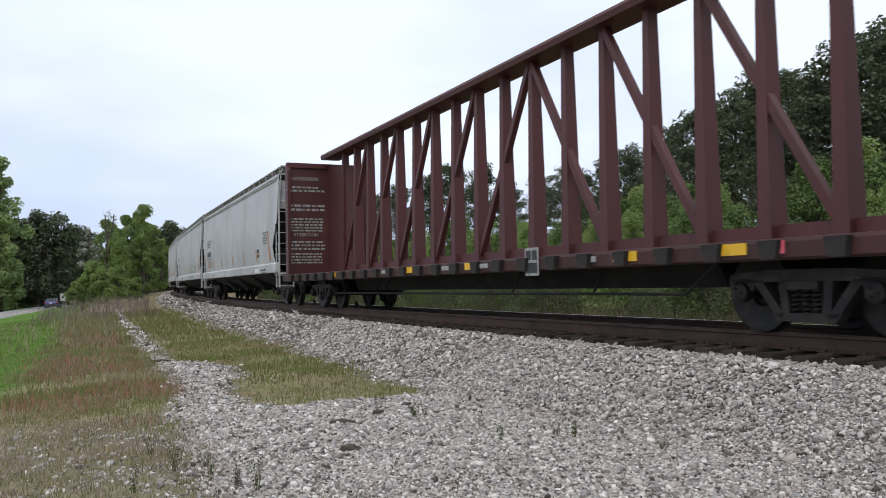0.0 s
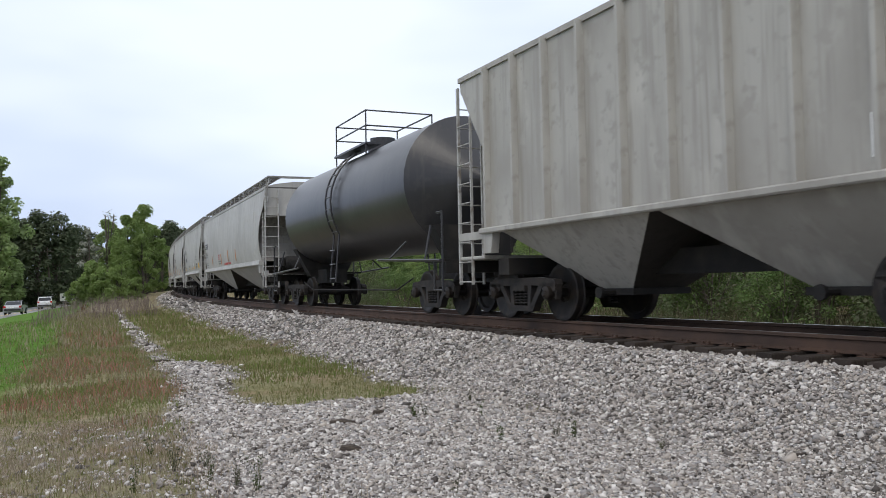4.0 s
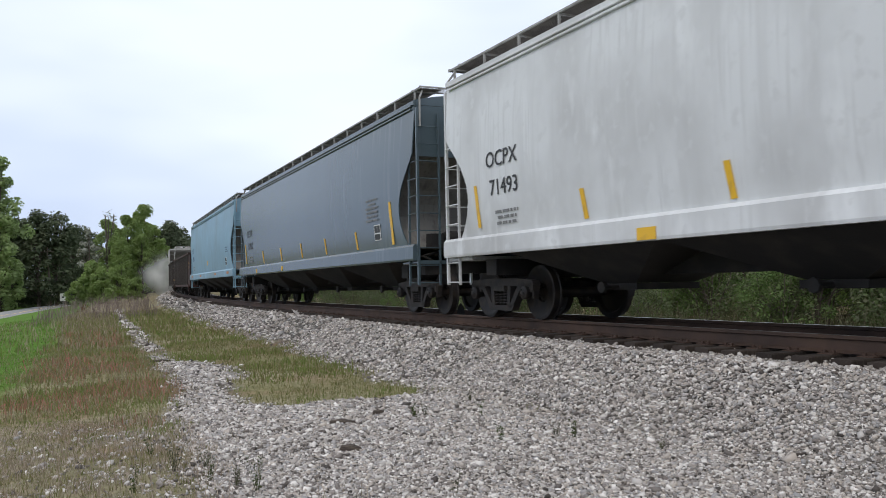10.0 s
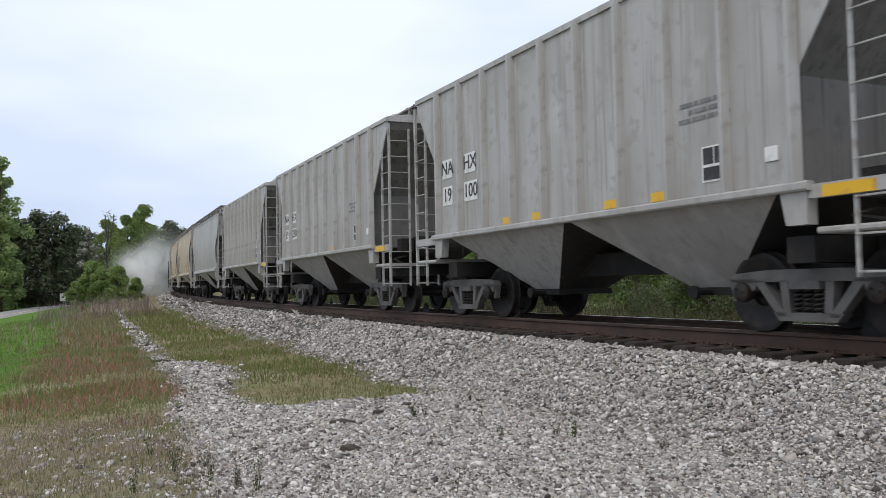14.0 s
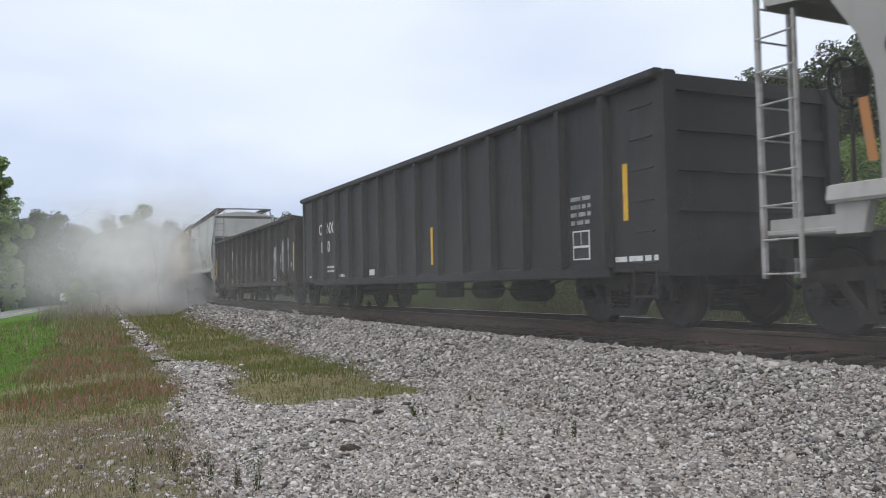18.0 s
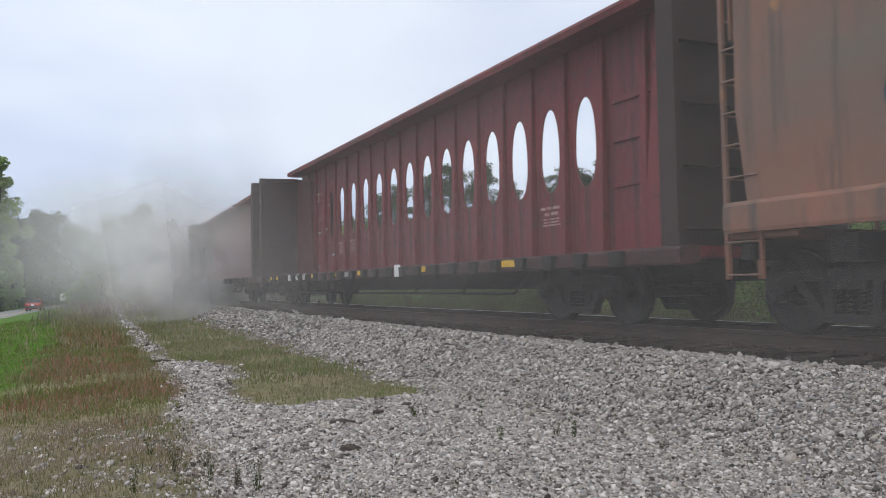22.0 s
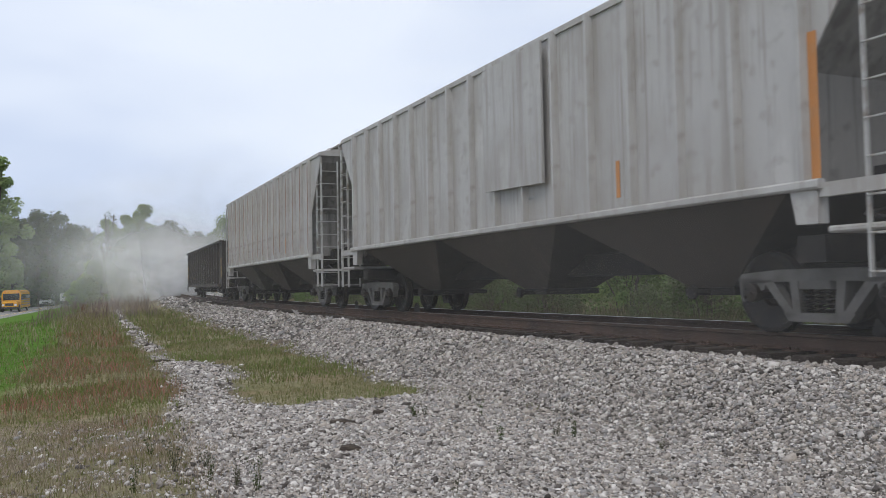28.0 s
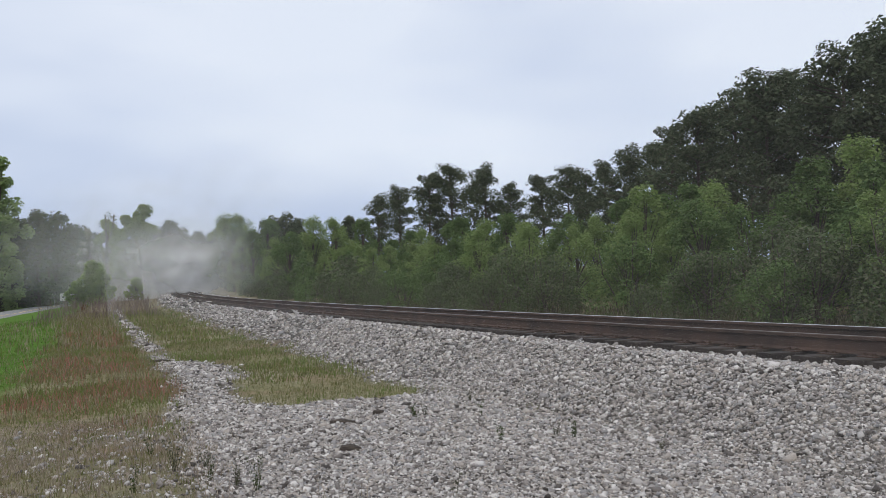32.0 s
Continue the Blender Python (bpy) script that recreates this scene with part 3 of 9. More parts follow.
def side_frame_mesh(material):
    b = Build()
    y0, y1 = -0.07, 0.07
    b.plate([(-1.12, 0.60), (-1.06, 0.68), (-0.5, 0.72), (0.5, 0.72), (1.06, 0.68), (1.12, 0.60), (0.98, 0.565), (0.45, 0.585), (-0.45, 0.585), (-0.98, 0.565)], y0, y1)
    for sg in (-1, 1):
        b.plate([(sg * 1.10, 0.62), (sg * 0.70, 0.62), (sg * 0.72, 0.50), (sg * 0.80, 0.47), (sg * 0.99, 0.47), (sg * 1.09, 0.50)], y0, y1)
        b.plate([(sg * 0.74, 0.60), (sg * 0.60, 0.60), (sg * 0.27, 0.20), (sg * 0.40, 0.20)], y0, y1)
        b.plate([(sg * 0.36, 0.60), (sg * 0.25, 0.60), (sg * 0.22, 0.24), (sg * 0.32, 0.24)], y0, y1)
        b.plate([(sg * 1.12, 0.60), (sg * 1.05, 0.60), (sg * 1.03, 0.36), (sg * 1.08, 0.36)], y0 * 0.7, y1 * 0.7)
    b.plate([(-0.46, 0.245), (0.46, 0.245), (0.38, 0.15), (-0.38, 0.15)], y0, y1)
    b.box(-0.2, 0.2, -0.11, 0.11, 0.50, 0.59)
    return b.mesh("side_frame", material)


def spring_mesh():
    b = Build()
    rings = []
    for k in range(31):
        a, z = k * 1.05, 0.245 + 0.255 * k / 30
        rings.append([((0.058 + dr) * math.cos(a), (0.058 + dr) * math.sin(a), z + dz) for dr, dz in ((0.015, 0), (0, 0.015), (-0.015, 0), (0, -0.015))])
    b.loft(rings)
    return b.mesh("spring", M_STEEL)


def bolster_mesh(material):
    b = Build()
    b.loft([[(-0.2, -1.04, 0.50), (0.2, -1.04, 0.50), (0.2, -1.04, 0.60), (-0.2, -1.04, 0.60)], [(-0.22, -0.5, 0.42), (0.22, -0.5, 0.42), (0.22, -0.5, 0.66), (-0.22, -0.5, 0.66)],
            [(-0.22, 0.5, 0.42), (0.22, 0.5, 0.42), (0.22, 0.5, 0.66), (-0.22, 0.5, 0.66)], [(-0.2, 1.04, 0.50), (0.2, 1.04, 0.50), (0.2, 1.04, 0.60), (-0.2, 1.04, 0.60)]])
    b.lathe([(0.0, 0.0), (0.2, 0.0)], n=8)
    for sg in (-1, 1):
        b.box(sg * 0.36 - 0.05, sg * 0.36 + 0.05, -0.85, 0.85, 0.36, 0.46)
    b.tube((0, 0, 0.6), (0, 0, 0.78), 0.2, 10)
    return b.mesh("truck", material)


WHEEL, SPRING = wheel_mesh(), spring_mesh()
FRAMES = {m.name: (side_frame_mesh(m), bolster_mesh(m)) for m in (M_STEEL, M_GREYDUST)}
WHEELS = []


def truck(car, x, material=None):
    frame_me, bolster_me = FRAMES[(material or M_STEEL).name]
    tr = part("truck", bolster_me, None, car, at=pose(x, 0, 0))
    for sg in (-1, 1):
        part("side_frame", frame_me, None, tr, at=pose(0, sg * 1.0, 0))
        for cx in (-0.14, 0.0, 0.14):
            part("spring", SPRING, None, tr, at=pose(cx, sg * 1.02, 0))
        WHEELS.append((sg, part("wheelset", WHEEL, None, tr, "dark steel wheelset with worn treads", at=pose(sg * AXLE, 0, R_WHEEL))))
    return tr


def coupler_mesh():
    b = Build()
    b.box(-0.45, 0.1, -0.07, 0.07, 0.78, 0.93)
    b.plate([(0.1, 0.70), (0.36, 0.72), (0.40, 0.86), (0.36, 0.99), (0.1, 1.01)], -0.10, 0.12)
    b.box(0.22, 0.46, -0.16, -0.06, 0.74, 0.97)
    b.path([(0.05, 0.32, 0.85), (0.2, 0.33, 0.62), (0.42, 0.26, 0.50), (0.6, 0.15, 0.55)], 0.03, 6)
    return b.mesh("coupler", M_STEEL)


COUPLER = coupler_mesh()


def couplers(car, half):
    part("coupler", COUPLER, None, car, at=pose(half, 0, 0))
    part("coupler", COUPLER, None, car, at=pose(-half, 0, 0, 0, 0, 180))


RUNGS = {}


def ladder(car, half, sx, sy, low, high, side_high, material, w=1.5, step=0.36):
    """A corner post with the rungs of the side ladder and of the end ladder."""
    b = Build()
    rungs = []
    xe = sx * (half - 0.04)
    b.slab(xe - 0.026, xe + 0.026, sy * w - 0.024, sy * w + 0.024, low, high, 0.01)
    xi = sx * (half - 0.52)
    b.box(xi - 0.015, xi + 0.015, sy * w - 0.02, sy * w + 0.025, low, side_high)
    ye = sy * (w - 0.48)
    b.box(xe - 0.02, xe + 0.02, ye - 0.02, ye + 0.02, low, high - 0.1)
    z = low + 0.05
    while z < high - 0.1:
        if z < side_high:
            rungs.append(((xe, sy * (w + 0.03), z), (xi, sy * (w + 0.03), z)))
        rungs.append(((xe + sx * 0.02, sy * w, z), (xe + sx * 0.02, ye, z)))
        z += step
    if sy > 0:
        for a, c in rungs:
            b.tube(a, c, 0.012, 5)
        return part("ladder", b, material, car)
    lad = part("ladder", b, material, car)
    for a, c in rungs:
        key = (material.name, tuple(round(q - p, 3) for p, q in zip(a, c)))
        if key not in RUNGS:
            RUNGS[key] = Build().tube((0, 0, 0), Vector(c) - Vector(a), 0.012, 5).mesh("rung", material)
        part("rung", RUNGS[key], None, lad, at=pose(*a))
    return lad


def body_shell(car, half, ends, width, material, seams=0, end_mat=None):
    """Side sheets and the sloping end sheets of a covered hopper, from tables of (height, inset of the end) and (height, half width)."""
    zs = [z for z, _ in ends]
    sheets = []
    for sy in (-1, 1):
        b = Build()
        rings = []
        for z, e in ends:
            w = curve_at(width, z)
            x = half - e
            rings.append([(-x, sy * w, z), (-x / 3, sy * w, z), (x / 3, sy * w, z), (x, sy * w, z), (x, sy * (w - 0.025), z), (-x, sy * (w - 0.025), z)])
        b.loft(rings)
        sheets.append(part("side_sheet", b, material, car, smooth=True))
        if seams:
            ring = []
            for z in zs:
                w = curve_at(width, z)
                ring.append([(-0.02, sy * (w - 0.005), z), (0.02, sy * (w - 0.005), z), (0.012, sy * (w + 0.007), z), (-0.012, sy * (w + 0.007), z)])
            me = Build().loft(ring).mesh("weld_seam", material)
            for k in range(seams):
                part("weld_seam", me, None, car, at=pose(-half + 2.0 + (2 * half - 4.0) * k / max(1, seams - 1), 0, 0))
    b = Build()
    rings = []
    for z, e in ends:
        w = curve_at(width, z) - 0.03
        x = half - e - 0.28 * min(1.0, max(0.0, (zs[-1] - z) / 0.9))
        rings.append([(-x, -w, z), (x, -w, z), (x, w, z), (-x, w, z)])
    b.loft(rings)
    # end_mat is darker than the sides: the recess's shade is in its colour
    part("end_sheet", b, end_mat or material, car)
    return sheets


def roof(car, half, z, w, material, peak=0.22, hatches=True, round_hatch=0):
    b = Build()
    prof = [(-w, z - 0.09), (-w - 0.035, z - 0.09), (-w - 0.035, z), (-w + 0.02, z + 0.02)]
    prof += [(w * q, z + 0.02 + peak * (1 - q * q)) for q in (-0.7, -0.35, 0.0, 0.35, 0.7)]
    prof += [(w - 0.02, z + 0.02), (w + 0.035, z), (w + 0.035, z - 0.09), (w, z - 0.09)]
    b.prism(prof, -half + 0.12, half - 0.12)
    part("roof", b, material, car)
    if hatches:
        n = max(2, round(2 * half / 3.4))
        for k in range(n):
            x0 = -half + 0.6 + (2 * half - 1.2) * k / n
            x1 = x0 + (2 * half - 1.2) / n - 0.12
            part("hatch_cover", Build().slab(x0, x1, -0.38, 0.38, z + peak - 0.02, z + peak + 0.09, 0.03), material, car)
    for k in range(round_hatch):
        x = -half + 1.4 + (2 * half - 2.8) * k / max(1, round_hatch - 1)
        for sy in (-0.55, 0.55):
            part("hatch_cover", hatch_round(), material, car, at=pose(x, sy, z))


def hatch_round():
    b = Build()
    rings = [[(r * math.cos(a), r * math.sin(a), q) for a in [2 * math.pi * i / 16 for i in range(16)]] for r, q in ((0.40, 0.1), (0.42, 0.24), (0.34, 0.33), (0.05, 0.35))]
    return b.loft(rings)


def running_board(car, half, z, y_in, y_out, material, z_roof, step=1.2):
    """Roof walks of open grating on brackets along both edges, and the walks across the ends."""
    for sy in (-1, 1):
        b = Build()
        ys = sorted((sy * y_in, sy * y_out))
        for k in range(1, 13):
            y = ys[0] + (ys[1] - ys[0]) * k / 13
            b.box(-half + 0.05, half - 0.05, y - 0.010, y + 0.010, z, z + 0.01)
        x = -half + 0.2
        while x < half - 0.1:
            b.box(x - 0.008, x + 0.008, ys[0], ys[1], z + 0.010, z + 0.018)
            x += 0.2
        board = part("running_board", b, M_MESH, car)
        for y in ys:
            part("board_edge", Build().box(-half + 0.05, half - 0.05, y - 0.018, y + 0.018, z - 0.002, z + 0.03), material, board)
        n = round((2 * half - 0.6) / step)
        post = Build().box(-0.018, 0.018, sy * y_out - 0.018, sy * y_out + 0.018, z_roof - 0.04, z).box(-0.02, 0.02, ys[0], ys[1], z - 0.028, z)
        me = post.mesh("bracket", material)
        for k in range(n + 1):
            part("bracket", me, None, board, at=pose(-half + 0.3 + (2 * half - 0.6) * k / n, 0, 0))
    for sx in (-1, 1):
        b = Build()
        for k in range(6):
            x = sx * (half - 0.05 - 0.085 * k)
            w = 0.02 if k in (0, 5) else 0.009
            b.box(x - w, x + w, -y_out, y_out, z + 0.032, z + (0.06 if k in (0, 5) else 0.042))
        for y in (-y_out, y_out):
            b.path([(sx * (half - 0.02), y * 1.01, z_roof - 0.55), (sx * (half - 0.02), y * 1.01, z_roof + 0.05), (sx * (half - 0.14), y * 0.92, z + 0.02)], 0.022, 6)
        part("end_walk", b, material, car)


def bays(car, half, n, z_top, y_top, material, gate=0.46, span=None, y_bot=0.55):
    """Discharge hoppers under the body, each with its gate."""
    span = span or (half - 2.1)
    step = 2 * span / n
    for k in range(n):
        c = -span + step * (k + 0.5)
        h = step / 2 - 0.03
        hi = [(c - h, -y_top, z_top), (c + h, -y_top, z_top), (c + h, y_top, z_top), (c - h, y_top, z_top)]
        lo = [(c - 0.38, -y_bot, gate + 0.1), (c + 0.38, -y_bot, gate + 0.1), (c + 0.38, y_bot, gate + 0.1), (c - 0.38, y_bot, gate + 0.1)]
        bay = part("hopper_bay", Build().add(hi + lo, [(0, 1, 5, 4), (2, 3, 7, 6), (0, 3, 2, 1), (4, 5, 6, 7)]), material, car)
        # slope sheets coloured near-black: oily grime plus painted-in shade between the bays
        part("slope_sheet", Build().add(hi + lo, [(1, 2, 6, 5), (3, 0, 4, 7)]), U_SLOPE, bay, "oily slope sheets, near-black with the shade between bays painted in")
        g = Build().box(c - 0.45, c + 0.45, -y_bot - 0.05, y_bot + 0.05, gate, gate + 0.098)
        g.tube((c, -y_bot - 0.35, gate + 0.04), (c, y_bot + 0.35, gate + 0.04), 0.04, 6)
        g.lathe([(0.0, -y_bot - 0.36), (0.09, -y_bot - 0.36), (0.09, -y_bot - 0.3), (0.0, -y_bot - 0.3)], n=8, at=(c, 0, gate + 0.04))
        part("outlet_gate", g, M_UNDER, bay)


def underframe(car, half, z0=0.72, z1=1.08, side=False):
    b = Build()
    b.box(-half + 0.15, half - 0.15, -0.33, 0.33, z0, z1)
    for sx in (-1, 1):
        part("end_beam", Build().box(sx * (half - 0.18) - 0.1, sx * (half - 0.18) + 0.1, -1.35, 1.35, z0 + 0.12, z1 + 0.02), M_UNDER, car)
        part("body_bolster", Build().box(sx * (half - 1.35) - 0.18, sx * (half - 1.35) + 0.18, -1.3, 1.3, z0 + 0.06, z1 - 0.02), M_UNDER, car)
    part("centre_sill", b, M_UNDER, car)


def brake_gear(car, x, material=None):
    b = Build().lathe([(0.0, -0.45), (0.2, -0.45), (0.24, -0.35), (0.24, 0.35), (0.2, 0.45), (0.0, 0.45)], n=14, at=(x, -0.2, 1.55))
    b.box(x - 0.12, x + 0.16, -1.0, -0.7, 1.42, 1.72)
    b.path([(x, -0.7, 1.35), (x - 0.2, -1.05, 1.25), (x + 0.5, -1.1, 1.12)], 0.025, 5)
    part("brake_reservoir", b, material or M_UNDER, car)


def brake_line(car, half):
    b = Build()
    b.path([(-half + 2.6, -1.05, 0.78), (-half + 3.6, -1.05, 0.55), (half - 3.6, -1.05, 0.52), (half - 2.6, -1.05, 0.78)], 0.018, 5)
    part("brake_rod", b, M_UNDER, car)


# grime streaks over a base darkened for the shade between bays
U_SLOPE = paint("oily_shaded_slope_paint", (0.05, 0.045, 0.04), dirt=(0.02, 0.018, 0.016), amount=0.7, rough=0.7)
# body paint darkened to carry the shade of the end recess, with dirt streaks
U_END = paint("shaded_end_sheet_paint", (0.20, 0.19, 0.175), dirt=(0.06, 0.054, 0.048), amount=0.7, rough=0.8)
FULL_ENDS = [(1.45, 0.34), (2.5, 0.28), (4.45, 0.24)]
SLIM_ENDS = [(1.45, 0.75), (1.7, 0.88), (2.0, 0.93), (2.3, 0.68), (2.6, 0.36), (2.76, 0.30), (2.78, 0.17), (2.9, 0.08), (4.45, 0.08)]
PELLET_ENDS = [(1.45, 0.58), (1.6, 0.74), (1.85, 0.92), (2.15, 1.0), (2.4, 0.97), (2.7, 0.8), (2.95, 0.58), (3.2, 0.3), (3.35, 0.17), (4.45, 0.12)]
PELLET_W = [(1.45, 1.5), (1.9, 1.545), (2.6, 1.58), (3.3, 1.575), (4.0, 1.54), (4.45, 1.5)]
SHORT_ENDS = [(1.5, 1.42), (2.0, 1.47), (2.5, 1.45), (2.9, 1.3), (3.38, 0.98), (3.4, 0.92), (3.5, 0.24), (3.6, 0.16), (4.24, 0.1)]
ROUND_ENDS = [(1.62, 0.88), (1.75, 1.0), (2.0, 1.12), (2.3, 1.16), (2.6, 1.1), (2.9, 0.92), (3.2, 0.64), (3.45, 0.36), (3.6, 0.18), (4.3, 0.10)]
EASY_ENDS = [(1.62, 0.72), (1.8, 0.84), (2.1, 0.92), (2.4, 0.88), (2.7, 0.7), (2.95, 0.42), (3.1, 0.16), (3.2, 0.10), (4.3, 0.08)]
SHORT_W = [(1.5, 1.46), (2.0, 1.53), (2.7, 1.575), (3.3, 1.57), (3.9, 1.53), (4.3, 1.48)]
RIB_ENDS = [(1.55, 1.15), (2.8, 1.15), (3.5, 0.65), (4.2, 0.16), (4.46, 0.12)]
RIB_W = [(1.55, 1.47), (4.46, 1.47)]


def hopper(label, front, rear, kind, material, group, truck_mat=None, under=None, rail_mat=None, nbay=None, ends_at=None):
    """A covered hopper car: pellet (long, smooth), short or round (two bays, smooth), rib (with side posts)."""
    half = (front - rear) / 2
    car = thing("covered_hopper_car", label, "freight car", group)
    car["along"] = (front + rear) / 2
    rail_mat = rail_mat or material
    under = under or material
    if kind == "pellet":
        # where ends_at is given, near-black end sheets paint in the recess's deep shade
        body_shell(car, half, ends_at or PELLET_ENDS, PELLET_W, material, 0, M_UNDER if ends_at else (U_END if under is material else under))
        roof(car, half, 4.46, 1.5, material, 0.18)
        for z in (4.30, 4.37):
            for sy in (-1, 1):
                part("roof_rail", Build().slab(-half + 0.25, half - 0.25, sy * 1.53 - 0.02, sy * 1.53 + 0.02, z - 0.022, z + 0.022, 0.01), material, car)
        running_board(car, half, 4.7, 0.95, 1.42, M_GRATE, 4.46)
        for sy in (-1, 1):
            part("side_sill", Build().prism([(sy * 1.50, 1.13), (sy * 1.60, 1.13), (sy * 1.61, 1.17), (sy * 1.61, 1.42), (sy * 1.56, 1.47), (sy * 1.50, 1.47)], -half + 0.08, half - 0.08), rail_mat, car)
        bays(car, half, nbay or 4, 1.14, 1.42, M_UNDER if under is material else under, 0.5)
        zl, tc = 1.1, 1.25
    elif kind in ("short", "round"):
        ends, sill = (SHORT_ENDS, 1.34) if kind == "short" else (ends_at or ROUND_ENDS, 1.46)
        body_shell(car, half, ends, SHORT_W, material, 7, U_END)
        roof(car, half, 4.3, 1.48, material, 0.2)
        running_board(car, half, 4.64, 0.9, 1.4, M_GRATE, 4.3)
        for sy in (-1, 1):
            part("side_sill", Build().prism([(sy * 1.44, sill), (sy * 1.57, sill), (sy * 1.59, sill + 0.03), (sy * 1.56, sill + 0.17), (sy * 1.48, sill + 0.19), (sy * 1.44, sill + 0.17)], -half + 0.9, half - 0.9), rail_mat, car)
            for sx in (-1, 1):
                b = Build().plate([(sx * (half - 1.35), sill + 0.1), (sx * (half - 0.95), sill + 0.1), (sx * (half - 0.95), sill - 0.3), (sx * (half - 1.25), sill - 0.3)], sy * 1.40, sy * 1.52)
                b.box(sx * (half - 0.55) - 0.45, sx * (half - 0.55) + 0.45, sy * 1.42 - 0.05, sy * 1.42 + 0.05, 1.1, 1.24)
                part("jacking_pad", b, rail_mat, car)
        bays(car, half, 2, sill + 0.02, 1.42, under, 0.48, half - 1.9, 0.6)
        zl, tc = 1.1, 1.25
    else:
        body_shell(car, half, RIB_ENDS, RIB_W, material, 0, U_END)
        roof(car, half, 4.46, 1.47, material, 0.12, hatches=False, round_hatch=3)
        n = round((2 * half - 2.4) / 0.92)
        for sy in (-1, 1):
            full = Build().prism([(sy * 1.46, -0.055), (sy * 1.575, -0.03), (sy * 1.575, 0.03), (sy * 1.46, 0.055)], 1.6, 4.42)
            full.v = [(y, x, z) for z, x, y in [(v[0], v[1], v[2]) for v in full.v]]
            me = full.mesh("side_post", material)
            for k in range(n + 1):
                x = -half + 1.2 + (2 * half - 2.4) * k / n
                part("side_post", me, None, car, at=pose(x, 0, 0))
            part("side_sill", Build().slab(-half + 1.0, half - 1.0, sy * 1.5 - 0.09, sy * 1.5 + 0.03, 1.5, 1.6, 0.02), material, car)
            for sx in (-1, 1):
                b = Build().plate([(sx * (half - 1.4), 1.56), (sx * (half - 1.05), 1.56), (sx * (half - 1.05), 1.16), (sx * (half - 1.32), 1.16)], sy * 1.38, sy * 1.53)
                b.box(sx * (half - 0.6) - 0.55, sx * (half - 0.6) + 0.55, sy * 1.46 - 0.05, sy * 1.46 + 0.04, 1.42, 1.56)
                part("jacking_pad", b, material, car)
        running_board(car, half, 4.72, 0.4, 0.85, M_GRATE, 4.5)
        bays(car, half, nbay or 2, 1.55, 1.45, under, 0.42, half - 1.45, 0.5)
        zl, tc = 0.95, 1.5
    underframe(car, half)
    plate_low = {"pellet": 3.3, "short": 3.5, "round": 3.25, "rib": 0.0}[kind]
    if plate_low:
        for sx in (-1, 1):
            x = sx * (half - 0.13)
            part("end_plate", Build().slab(x - 0.015, x + 0.015, -1.47, 1.47, plate_low, 4.36 if kind == "pellet" else 4.22, 0.01), material, car)
    for sx in (-1, 1):
        part("end_platform", Build().slab(sx * (half - 0.5) - 0.48, sx * (half - 0.5) + 0.48, -1.48, 1.48, 1.06, 1.13, 0.02), rail_mat, car)
    for sx in (-1, 1):
        for sy in (-1, 1):
            ladder(car, half, sx, sy, 0.62, 4.3, 3.4 if kind != "rib" else 3.7, M_HAND if kind != "pellet" else rail_mat, 1.5 if kind != "rib" else 1.47)
    brake_gear(car, half - 0.7)
    for sx in (-1, 1):
        truck(car, sx * (half - tc), truck_mat)
    couplers(car, half)
    brake_wheel(car, half, material)
    return car


